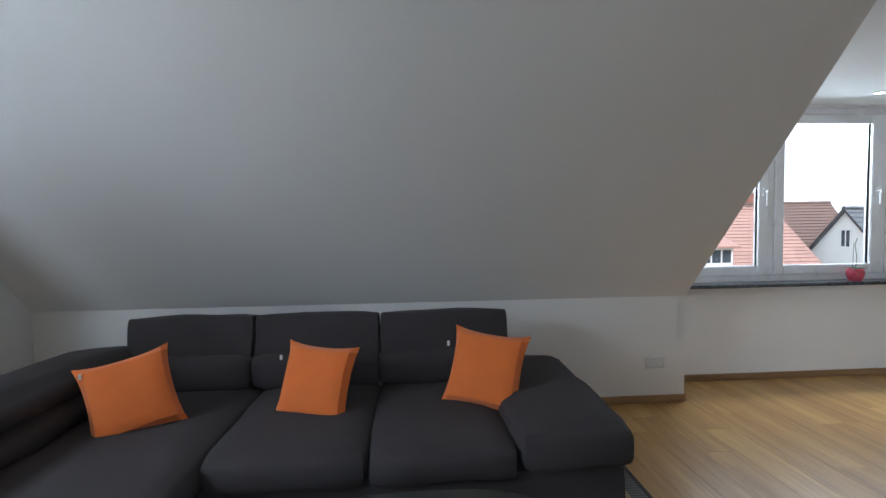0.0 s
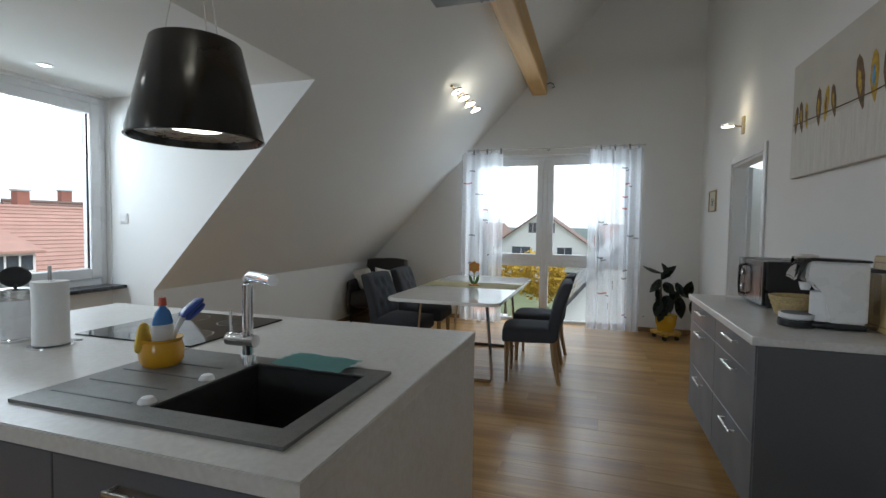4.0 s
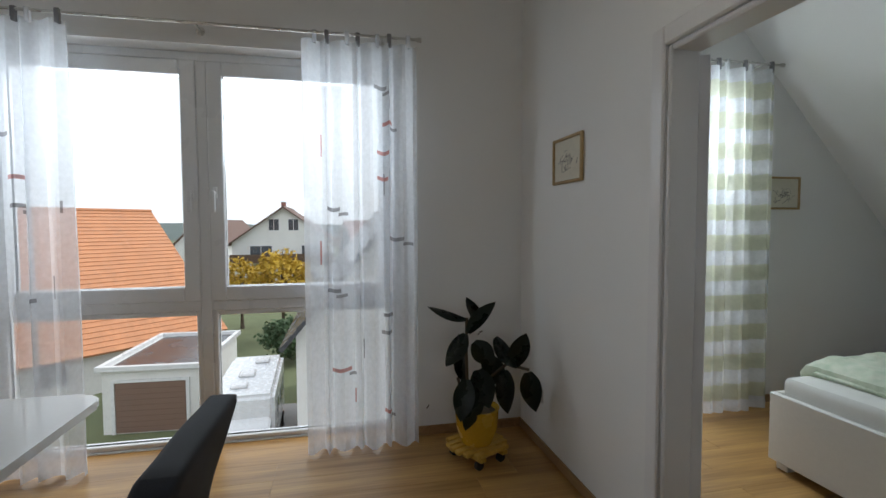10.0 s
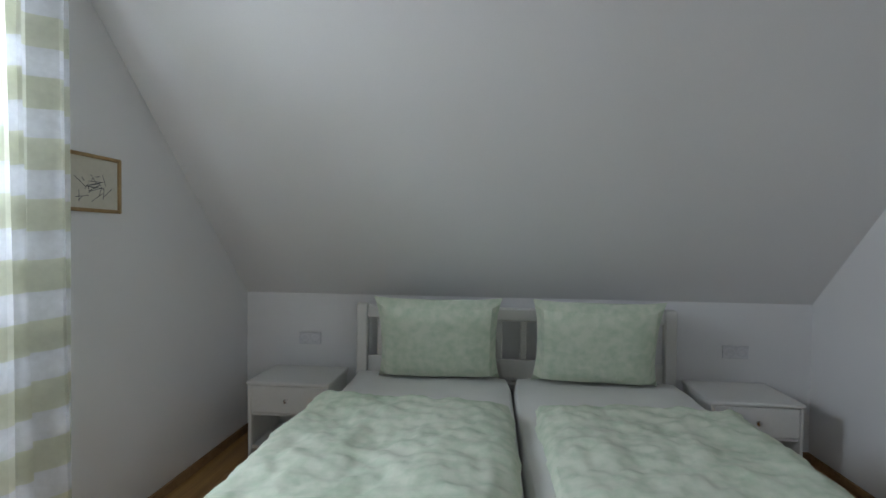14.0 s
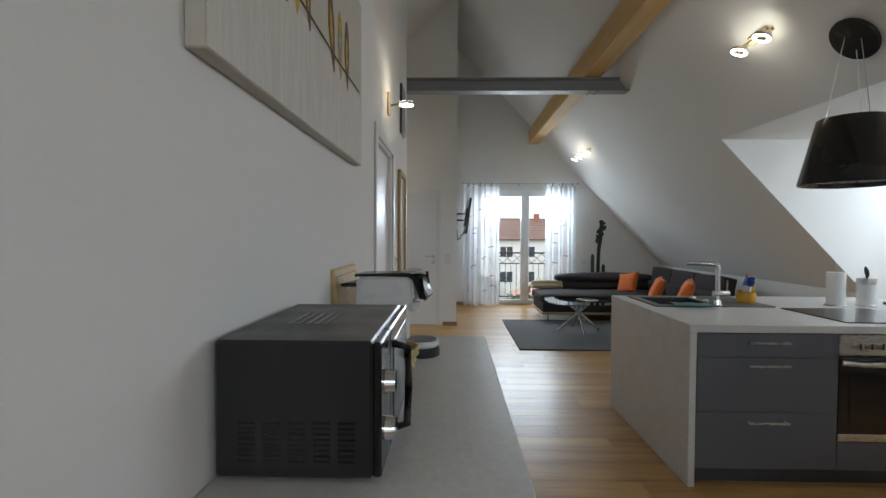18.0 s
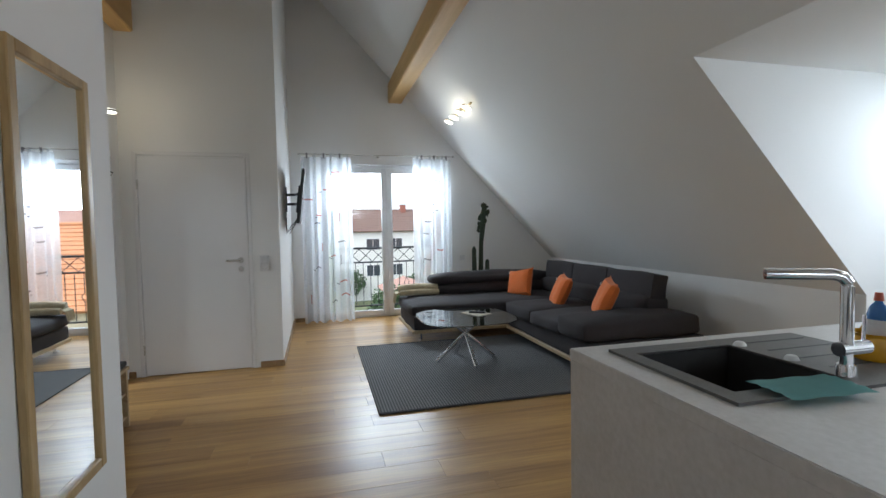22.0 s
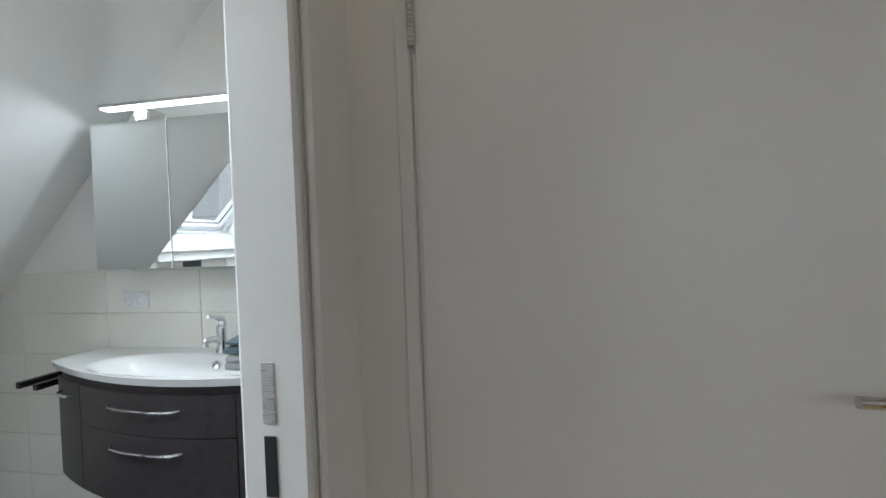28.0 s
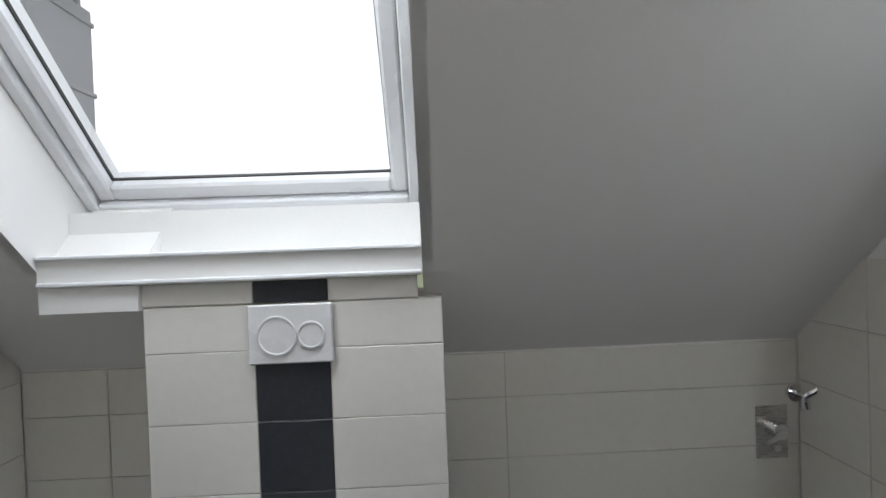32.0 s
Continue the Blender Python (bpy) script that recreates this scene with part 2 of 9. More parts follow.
def striped(name, c1, c2, period, axis=1, rough=0.9, duty=0.5, vary=0.15):
    """Woven stripes across one object axis, with uneven yarn."""
    m, n, l, p = nodes_of(name)
    co, sep, w, nz = n.new("ShaderNodeTexCoord"), n.new("ShaderNodeSeparateXYZ"), n.new("ShaderNodeMath"), n.new("ShaderNodeTexNoise")
    l.new(co.outputs["Object"], sep.inputs[0])
    nz.inputs["Scale"].default_value = 180.0
    l.new(co.outputs["Object"], nz.inputs["Vector"])
    w.operation = "MULTIPLY"
    w.inputs[1].default_value = 1.0 / period
    l.new(sep.outputs[axis], w.inputs[0])
    fr, gt = n.new("ShaderNodeMath"), n.new("ShaderNodeMapRange")
    fr.operation = "PINGPONG"
    fr.inputs[1].default_value = 0.5
    l.new(w.outputs[0], fr.inputs[0])
    gt.inputs["From Min"].default_value, gt.inputs["From Max"].default_value = duty * 0.5 - 0.08, duty * 0.5 + 0.08
    l.new(fr.outputs[0], gt.inputs[0])
    mx, hv, vr = n.new("ShaderNodeMixRGB"), n.new("ShaderNodeVectorMath"), n.new("ShaderNodeMapRange")
    mx.inputs[1].default_value, mx.inputs[2].default_value = (*c1, 1), (*c2, 1)
    l.new(gt.outputs[0], mx.inputs[0])
    vr.inputs["To Min"].default_value, vr.inputs["To Max"].default_value = 1 - vary, 1 + vary
    l.new(nz.outputs[0], vr.inputs[0])
    hv.operation = "SCALE"
    l.new(mx.outputs[0], hv.inputs[0])
    l.new(vr.outputs[0], hv.inputs["Scale"])
    l.new(hv.outputs[0], p.inputs["Base Color"])
    p.inputs["Roughness"].default_value = rough
    bp = n.new("ShaderNodeBump")
    bp.inputs["Strength"].default_value, bp.inputs["Distance"].default_value = 0.4, 0.003
    l.new(fr.outputs[0], bp.inputs["Height"])
    l.new(bp.outputs[0], p.inputs["Normal"])
    return m


PLASTER = surface("white_plaster", (0.80, 0.795, 0.785), 0.85, vary=0.035, scale=1.2, fine=260, bump=0.12, depth=0.001)
PLASTER_SLOPE = surface("slope_plaster", (0.79, 0.785, 0.775), 0.85, vary=0.03, scale=0.9, fine=260, bump=0.1, depth=0.001)
CEIL_PAINT = surface("ceiling_paint", (0.80, 0.80, 0.80), 0.8, vary=0.02, scale=1, fine=200, bump=0.05, depth=0.001)
DOOR_WHITE = surface("white_door_lacquer", (0.76, 0.75, 0.75), 0.38, vary=0.02, scale=2, fine=150, bump=0.02, depth=0.0005)
UPVC = surface("white_window_plastic", (0.80, 0.81, 0.83), 0.3, vary=0.02, scale=3, fine=90, bump=0.01)
PLANK = wood("oak_laminate", (0.265, 0.132, 0.036), (0.56, 0.335, 0.115), grain=(0.5, 9, 9), rough=0.31, per_object=0.09, ring=2.4, bump=0.02)
SKIRT = wood("oak_skirting", (0.22, 0.125, 0.055), (0.38, 0.24, 0.12), rough=0.4)
SPRUCE = wood("spruce_beam", (0.55, 0.33, 0.12), (0.70, 0.47, 0.20), grain=(0.6, 9, 9), rough=0.55, bump=0.1)
STEEL_GREY = surface("grey_painted_steel", (0.27, 0.275, 0.29), 0.42, vary=0.08, scale=5, fine=80, bump=0.06)
GLASS = pane_glass("window_glass", gloss=0.03)
BLACK_STONE = surface("black_granite_sill", (0.03, 0.032, 0.038), 0.28, vary=0.3, scale=30, fine=240, bump=0.03)
CHROME = surface("chrome", (0.80, 0.80, 0.82), 0.10, 1.0, vary=0.02, bump=0.0, rough_vary=0.04)
BRUSHED = surface("brushed_steel", (0.60, 0.59, 0.57), 0.30, 1.0, vary=0.06, scale=20, fine=200, stretch=(1, 1, 14), bump=0.03)
BRASSY = surface("satin_bronze_lamp_metal", (0.42, 0.33, 0.19), 0.35, 1.0, vary=0.06, scale=15, bump=0.02)
CAB_GREY = surface("anthracite_cabinet_front", (0.105, 0.108, 0.125), 0.42, vary=0.05, scale=3, fine=120, bump=0.02)
CAB_SIDE = surface("dark_cabinet_side", (0.075, 0.076, 0.085), 0.5, vary=0.06, scale=4, fine=90, bump=0.03)
PLINTH = surface("dark_plinth", (0.06, 0.06, 0.068), 0.5, vary=0.06, scale=4, bump=0.02)
WORKTOP = speckle("pale_grey_worktop", (0.62, 0.60, 0.585), (0.53, 0.51, 0.49), 60, 0.45, 0.38, 0.25)
SINK_GREY = speckle("grey_granite_sink", (0.14, 0.135, 0.13), (0.10, 0.097, 0.095), 260, 0.45, 0.45, 0.15)
COOKTOP = surface("black_ceramic_glass", (0.012, 0.012, 0.014), 0.06, vary=0.1, bump=0.0, rough_vary=0.03)
BLACK_PLASTIC = surface("black_plastic", (0.018, 0.018, 0.02), 0.35, vary=0.15, scale=8, fine=150, bump=0.04)
BLACK_GLOSS = surface("black_gloss_lacquer", (0.012, 0.011, 0.011), 0.22, vary=0.1, bump=0.0)
WHITE_PLASTIC = surface("white_plastic", (0.72, 0.72, 0.73), 0.3, vary=0.03, bump=0.01)
SOFA_FABRIC = surface("charcoal_microfibre", (0.042, 0.036, 0.039), 0.92, vary=0.28, scale=4, fine=420, bump=0.35, depth=0.002, sheen=0.02, rough_vary=0.04)
ORANGE_FABRIC = surface("orange_cotton", (0.72, 0.17, 0.03), 0.9, vary=0.12, scale=9, fine=520, bump=0.35, depth=0.0015, sheen=0.15, rough_vary=0.03)
CREAM_KNIT = surface("cream_wool_throw", (0.50, 0.42, 0.27), 0.95, vary=0.22, scale=14, fine=160, bump=0.8, depth=0.006, sheen=0.3)
OAK_TRIM = wood("pale_oak_trim", (0.38, 0.26, 0.13), (0.55, 0.42, 0.25), rough=0.45)
CHAIR_FABRIC = surface("slate_chair_fabric", (0.046, 0.050, 0.062), 0.9, vary=0.22, scale=5, fine=500, bump=0.35, depth=0.0015, sheen=0.02)
CHAIR_WOOD = wood("oak_chair_leg", (0.28, 0.17, 0.08), (0.44, 0.30, 0.16), grain=(22, 22, 1.2), rough=0.45)
TABLE_WHITE = surface("white_gloss_tabletop", (0.80, 0.79, 0.77), 0.10, vary=0.02, bump=0.0, coat=0.5, rough_vary=0.03)
RUNNER = surface("olive_table_runner", (0.42, 0.37, 0.20), 0.9, vary=0.1, scale=12, fine=600, bump=0.3, depth=0.001)
RUG = striped("grey_ribbed_rug", (0.068, 0.068, 0.070), (0.19, 0.188, 0.19), 0.022, axis=1)
CURTAIN = sheer("white_sheer_curtain", (0.86, 0.88, 0.92), 0.38)
CURTAIN_GREEN = sheer("olive_sheer_band", (0.62, 0.63, 0.50), 0.18)
MARK_GREY = sheer("grey_woven_mark", (0.30, 0.29, 0.30), 0.22)
MARK_RED = sheer("rust_woven_mark", (0.48, 0.22, 0.20), 0.20)
MIRROR = surface("silvered_mirror", (0.88, 0.90, 0.90), 0.015, 1.0, vary=0.0, bump=0.0, rough_vary=0.0)
GOLD_WOOD = wood("golden_frame_wood", (0.30, 0.19, 0.07), (0.48, 0.34, 0.16), grain=(9, 9, 1.5), rough=0.4)
PAPER = surface("cream_paper", (0.66, 0.63, 0.53), 0.9, vary=0.05, scale=8, bump=0.03)
INK = surface("grey_ink", (0.10, 0.10, 0.11), 0.8, vary=0.4, scale=60, bump=0.0)
CANVAS = surface("painted_canvas", (0.56, 0.54, 0.48), 0.85, vary=0.10, scale=5, fine=420, bump=0.25, depth=0.001)
CANVAS_LOW = surface("canvas_whitewash", (0.66, 0.64, 0.60), 0.85, vary=0.16, scale=5, fine=60, stretch=(14, 1, 1), bump=0.3, depth=0.001)
BIRD_BROWN = surface("umber_paint", (0.16, 0.10, 0.05), 0.8, vary=0.5, scale=24, bump=0.2)
BIRD_YELLOW = surface("ochre_paint", (0.50, 0.33, 0.04), 0.8, vary=0.4, scale=24, bump=0.2)
BIRD_BLUE = surface("blue_paint", (0.14, 0.32, 0.52), 0.8, vary=0.3, scale=24, bump=0.2)
LEAF_DARK = surface("rubber_plant_leaf", (0.016, 0.026, 0.018), 0.28, vary=0.35, scale=8, fine=40, bump=0.08, per_object=0.25)
STEM_BROWN = surface("brown_stem", (0.10, 0.075, 0.045), 0.8, vary=0.3, scale=20, bump=0.3)
YELLOW_POT = surface("yellow_glazed_pot", (0.60, 0.36, 0.03), 0.25, vary=0.08, scale=8, bump=0.02)
ORANGE_PAINT = surface("orange_painted_wood", (0.62, 0.25, 0.03), 0.5, vary=0.15, scale=10, bump=0.06)
GREEN_PAINT = surface("green_painted_wood", (0.11, 0.20, 0.035), 0.5, vary=0.15, scale=10, bump=0.06)
YELLOW_SLAT = wood("yellow_slat_wood", (0.50, 0.28, 0.03), (0.66, 0.42, 0.08), rough=0.45)
BED_WHITE = surface("white_bed_lacquer", (0.70, 0.69, 0.65), 0.42, vary=0.03, scale=3, bump=0.02)
SHEET_WHITE = surface("white_bed_sheet", (0.72, 0.72, 0.68), 0.9, vary=0.05, scale=7, fine=300, bump=0.2)
LINEN_GREEN = speckle("green_patterned_linen", (0.66, 0.70, 0.57), (0.49, 0.59, 0.44), 22, 0.44, 0.92, 0.20, 0.05)
SLAT_WOOD = wood("teak_slats", (0.23, 0.12, 0.045), (0.38, 0.22, 0.09), rough=0.5)
WEB_WHITE = surface("white_cotton_webbing", (0.66, 0.63, 0.56), 0.9, vary=0.1, scale=20, fine=500, bump=0.4)
TILE_CREAM = surface("cream_wall_tile", (0.74, 0.72, 0.67), 0.22, vary=0.03, scale=3, fine=40, bump=0.03, per_object=0.03)
TILE_WHITE = surface("white_wall_tile", (0.74, 0.72, 0.68), 0.22, vary=0.03, scale=3, fine=40, bump=0.03, per_object=0.03)
TILE_DARK = surface("anthracite_tile", (0.030, 0.034, 0.042), 0.4, vary=0.2, scale=5, fine=70, bump=0.06, per_object=0.12)
GROUT = surface("grey_grout", (0.60, 0.575, 0.52), 0.95, vary=0.1, scale=20, bump=0.1)
CERAMIC = surface("white_ceramic", (0.72, 0.72, 0.715), 0.10, vary=0.01, bump=0.0, coat=0.4, rough_vary=0.03)
VANITY_DARK = wood("dark_vanity_front", (0.020, 0.016, 0.018), (0.045, 0.036, 0.038), grain=(1.5, 30, 30), rough=0.4, per_object=0.03)
TOWEL_BLUE = surface("petrol_terry_towel", (0.075, 0.115, 0.145), 0.95, vary=0.25, scale=16, fine=380, bump=1.0, depth=0.006, sheen=0.2)
TOWEL_GREY = surface("pale_grey_terry_towel", (0.40, 0.40, 0.41), 0.95, vary=0.15, scale=16, fine=380, bump=1.0, depth=0.006)
PAPER_WHITE = surface("white_tissue", (0.76, 0.76, 0.76), 0.95, vary=0.04, scale=14, fine=200, bump=0.3)
LED_COOL = glowing("cool_led", (0.86, 0.93, 1.0), 2.5)
LED_WARM = glowing("warm_led_ring", (1.0, 0.90, 0.72), 5.0)
SPOT_GLOW = glowing("spot_glow", (1.0, 0.97, 0.92), 14.0)
BULB_GLOW = glowing("bulb_glow", (1.0, 0.93, 0.82), 4.0)
ENAMEL_YELLOW = surface("yellow_enamel", (0.62, 0.32, 0.02), 0.2, vary=0.06, bump=0.0)
SOAP_BLUE = surface("blue_soap_bottle", (0.05, 0.19, 0.50), 0.2, vary=0.1, bump=0.0)
BRUSH_BLUE = surface("blue_brush_plastic", (0.02, 0.05, 0.26), 0.4, vary=0.1, bump=0.05)
SPONGE = surface("yellow_sponge", (0.58, 0.38, 0.05), 0.95, vary=0.2, scale=30, fine=200, bump=0.8)
CLOTH_TEAL = surface("teal_dishcloth", (0.22, 0.46, 0.45), 0.92, vary=0.1, scale=20, fine=400, bump=0.5)
BEECH = wood("beech_board", (0.42, 0.29, 0.11), (0.56, 0.41, 0.19), grain=(14, 14, 1.2), rough=0.5)
WICKER = surface("straw_wicker", (0.50, 0.38, 0.19), 0.8, vary=0.3, scale=40, fine=150, bump=0.6, depth=0.003)
CLEAR_PLASTIC = pane_glass("clear_plastic", (0.86, 0.84, 0.82), 0.1, 0.03)
SMOKED_GLASS = pane_glass("smoked_table_glass", (0.62, 0.66, 0.66), 0.2, 0.0)
PINK_POT = surface("pink_pot", (0.50, 0.07, 0.11), 0.3, vary=0.1, bump=0.02)
LEAF_GREEN = surface("green_leaf", (0.07, 0.14, 0.045), 0.45, vary=0.3, scale=12, bump=0.1, per_object=0.2)
CACTUS = surface("dark_cactus_skin", (0.030, 0.045, 0.024), 0.7, vary=0.4, scale=14, fine=80, bump=0.6, depth=0.006)
BENCH_TOP = surface("black_bench_cushion", (0.022, 0.021, 0.022), 0.6, vary=0.15, scale=8, fine=200, bump=0.2)
RAIL_IRON = surface("grey_wrought_iron", (0.055, 0.058, 0.065), 0.45, 0.6, vary=0.15, scale=12, bump=0.1)
SCREEN = surface("dark_tv_screen", (0.008, 0.008, 0.010), 0.15, vary=0.05, bump=0.0)


# ---- mesh helpers ----
def bx(bm, x0, x1, y0, y1, z0, z1, bev=0.0, seg=1):
    """An axis-aligned box in bm, with bevelled edges where bev is given."""
    r = bmesh.ops.create_cube(bm, size=1.0, matrix=Matrix.Translation(((x0 + x1) / 2, (y0 + y1) / 2, (z0 + z1) / 2)) @ Matrix.Diagonal((x1 - x0, y1 - y0, z1 - z0, 1)))
    if bev:
        edges = {e for v in r["verts"] for e in v.link_edges}
        bmesh.ops.bevel(bm, geom=list(edges), offset=bev, segments=seg, profile=0.7, affect="EDGES", clamp_overlap=True)
    return bm


def rod(bm, a, b, r0, r1=None, n=12, caps=True):
    """A round bar from a to b."""
    a, b = Vector(a), Vector(b)
    d = b - a
    m = Matrix.Translation((a + b) / 2) @ d.to_track_quat("Z", "Y").to_matrix().to_4x4()
    bmesh.ops.create_cone(bm, cap_ends=caps, segments=n, radius1=r0, radius2=r0 if r1 is None else r1, depth=d.length, matrix=m)
    return bm


def bent(bm, pts, r, n=8, closed=False):
    """A round tube along points."""
    pts = [Vector(p) for p in pts]
    k, rings = len(pts), []
    up = Vector((0, 0, 1))
    for i, p in enumerate(pts):
        a = pts[(i - 1) % k] if closed or i else p
        b = pts[(i + 1) % k] if closed or i < k - 1 else p
        d = (b - a).normalized()
        s = d.cross(up)
        if s.length < 1e-3:
            s = d.cross(Vector((1, 0, 0)))
        s.normalize()
        t = s.cross(d)
        rad = r[i] if isinstance(r, (list, tuple)) else r
        rings.append([bm.verts.new(p + rad * (math.cos(2 * math.pi * j / n) * s + math.sin(2 * math.pi * j / n) * t)) for j in range(n)])
    for i in range(k if closed else k - 1):
        u, v = rings[i], rings[(i + 1) % k]
        for j in range(n):
            bm.faces.new((u[j], u[(j + 1) % n], v[(j + 1) % n], v[j]))
    if not closed:
        bm.faces.new(list(reversed(rings[0])))
        bm.faces.new(rings[-1])
    return bm


def turned(bm, profile, n=24, at=(0, 0, 0), sx=1.0, sy=1.0):
    """A body of revolution about z from (radius, height) pairs."""
    at = Vector(at)
    rings = []
    for r, z in profile:
        if r < 1e-5:
            rings.append([bm.verts.new(at + Vector((0, 0, z)))])
        else:
            rings.append([bm.verts.new(at + Vector((sx * r * math.cos(2 * math.pi * j / n), sy * r * math.sin(2 * math.pi * j / n), z))) for j in range(n)])
    for u, v in zip(rings, rings[1:]):
        for j in range(n):
            q = [u[j % len(u)], u[(j + 1) % len(u)], v[(j + 1) % len(v)], v[j % len(v)]]
            q = list(dict.fromkeys(q))
            if len(q) > 2:
                bm.faces.new(q)
    return bm


def prism(bm, pts, axis, a, b):
    """A flat outline, given in the two other axes, drawn out along axis from a to b."""
    def put(p, h):
        q = list(p)
        q.insert(axis, h)
        return bm.verts.new(q)
    lo, hi = [put(p, a) for p in pts], [put(p, b) for p in pts]
    n = len(pts)
    for i in range(n):
        bm.faces.new((lo[i], lo[(i + 1) % n], hi[(i + 1) % n], hi[i]))
    bm.faces.new(lo[::-1])
    bm.faces.new(hi)
    return bm


def pillow(bm, w, d, h, at=None, n=10, pinch=0.10, seed=0):
    """A stuffed cushion in the xy plane: full in the middle, thin at its edge, pointed at the corners."""
    at = at or Matrix.Identity(4)
    grid = {}
    for side in (1, -1):
        for i in range(n + 1):
            for j in range(n + 1):
                u, v = 2 * i / n - 1, 2 * j / n - 1
                full = (max(0.0, 1 - u ** 4) * max(0.0, 1 - v ** 4)) ** 0.5
                px = 1 - pinch * (1 - abs(v) ** 2.5) * abs(u) ** 3
                py = 1 - pinch * (1 - abs(u) ** 2.5) * abs(v) ** 3
                wob = 0.10 * noise.noise(Vector((u * 2 + seed, v * 2, seed * 1.7 + side)))
                z = side * h / 2 * full * (0.9 + wob)
                key = (i, j, side if 0 < i < n and 0 < j < n else 0)
                if key not in grid:
                    grid[key] = bm.verts.new(at @ Vector((u * w / 2 * px, v * d / 2 * py, z if key[2] else 0)))
    g = lambda i, j, s: grid[(i, j, s if 0 < i < n and 0 < j < n else 0)]  # noqa: E731
    for side in (1, -1):
        for i in range(n):
            for j in range(n):
                q = [g(i, j, side), g(i + 1, j, side), g(i + 1, j + 1, side), g(i, j + 1, side)]
                bm.faces.new(q if side > 0 else q[::-1])
    return bm


def soft_box(bm, x0, x1, y0, y1, z0, z1, puff=0.03, n=7, seed=0.0, edge=0.12):
    """An upholstered block: rounded edges, bulging faces, slight creases."""
    lo, hi = Vector((x0, y0, z0)), Vector((x1, y1, z1))
    c, s = (lo + hi) / 2, (hi - lo) / 2
    tmp = bmesh.new()
    bmesh.ops.create_cube(tmp, size=2.0)
    bmesh.ops.subdivide_edges(tmp, edges=tmp.edges[:], cuts=n, use_grid_fill=True)
    vs = tmp.verts[:]
    rad = min(edge, 0.95 * min(s))
    for v in vs:
        p = Vector((v.co.x * s.x, v.co.y * s.y, v.co.z * s.z))
        core = Vector([max(-s[i] + rad, min(s[i] - rad, p[i])) for i in range(3)])
        d = p - core
        if d.length > 1e-6:
            p = core + d.normalized() * rad if sum(abs(x) > 1e-6 for x in d) > 1 else p
        u = Vector((v.co.x, v.co.y, v.co.z))
        bulge = Vector([u[i] * puff * max(0, 1 - u[(i + 1) % 3] ** 2) * max(0, 1 - u[(i + 2) % 3] ** 2) for i in range(3)])
        w = 0.010 * noise.noise(Vector((p.x * 5 + seed, p.y * 5, p.z * 5 + seed)))
        v.co = c + p + bulge + u * w
    whole = bpy.data.meshes.new("block")
    tmp.to_mesh(whole)
    tmp.free()
    bm.from_mesh(whole)
    bpy.data.meshes.remove(whole)
    return bm


def mesh_of(name, bm, material, smooth=True, flat_angle=35):
    bmesh.ops.recalc_face_normals(bm, faces=bm.faces)
    if smooth:
        for f in bm.faces:
            f.smooth = True
        lim = radians(flat_angle)
        for e in bm.edges:
            if len(e.link_faces) == 2 and e.calc_face_angle(0) > lim:
                e.smooth = False
    me = bpy.data.meshes.new(name)
    bm.to_mesh(me)
    bm.free()
    me.materials.append(material)
    return me


def part(name, bm, material, parent, label="", smooth=True, at=None):
    """Links bm as one mesh object under a thing or a part."""
    ob = new(name, mesh_of(name, bm, material, smooth))
    ob.parent = parent
    if at is not None:
        ob.matrix_local = at
    return tagged(ob, label)


def thing(name, at, label, category, group="", turn=0.0):
    ob = new(name)
    ob.empty_display_size = 0.1
    ob.matrix_world = pose(*at, 0, 0, turn)
    return tagged(ob, label, category, group)


def solid(name, bm, material, label, category, group="", kind="", at=None, smooth=True):
    """A thing, or a piece of the setting, that is one mesh."""
    ob = new(name, mesh_of(name, bm, material, smooth))
    if at is not None:
        ob.matrix_world = at
    return tagged(ob, label, category, group, kind)


def B(*args, **kw):
    """A new bmesh with one box."""
    return bx(bmesh.new(), *args, **kw)


def boxes(*rows, bev=0.0):
    bm = bmesh.new()
    for r in rows:
        bx(bm, *r, bev=bev)
    return bm


# ---- the plan, in metres ----
WX, EX = -0.02, 11.62            # inner faces of the gables
KN, KS = 4.57, -3.33           # knee walls
KNZ, KSZ = 0.805, 0.965
TAN = 1.05
RY = (KNZ + TAN * KN - KSZ + TAN * KS) / (2 * TAN)
RZ = KNZ + TAN * (KN - RY)      # ridge
DX0, DX1, DY, DZ = 4.635, 7.75, 5.00, 2.33   # dormer
DEY = KN - (DZ - KNZ) / TAN
BLX, BLY = 2.20, 0.53          # entrance wall and television wall
NY = -0.81                      # niche wall with the bathroom door
MWX = 4.63                      # end of the mirror wall
BEDX = 8.00                     # west wall of the bedroom
BAX = 1.13                      # west wall of the bathroom


def roof_z(y):
    return KNZ + TAN * (KN - y) if y > RY else KSZ + TAN * (y - KS)


def structure(name, bm, material, label, category="wall", smooth=False):
    return solid(name, bm, material, label, category, kind="structure", smooth=smooth)


def wall_along_x(bm, y0, y1, x0, x1, holes=(), top=None):
    """A wall between y0 and y1 from x0 to x1 up to the roof, with openings (x0, x1, z0, z1)."""
    zt = top if top is not None else max(roof_z(y0), roof_z(y1)) + 0.05
    cuts = sorted(holes)
    x = x0
    for a, b, lo, hi in cuts:
        if a > x:
            bx(bm, x, a, y0, y1, 0, zt)
        if lo > 0:
            bx(bm, a, b, y0, y1, 0, lo)
        bx(bm, a, b, y0, y1, hi, zt)
        x = b
    if x < x1:
        bx(bm, x, x1, y0, y1, 0, zt)
    return bm


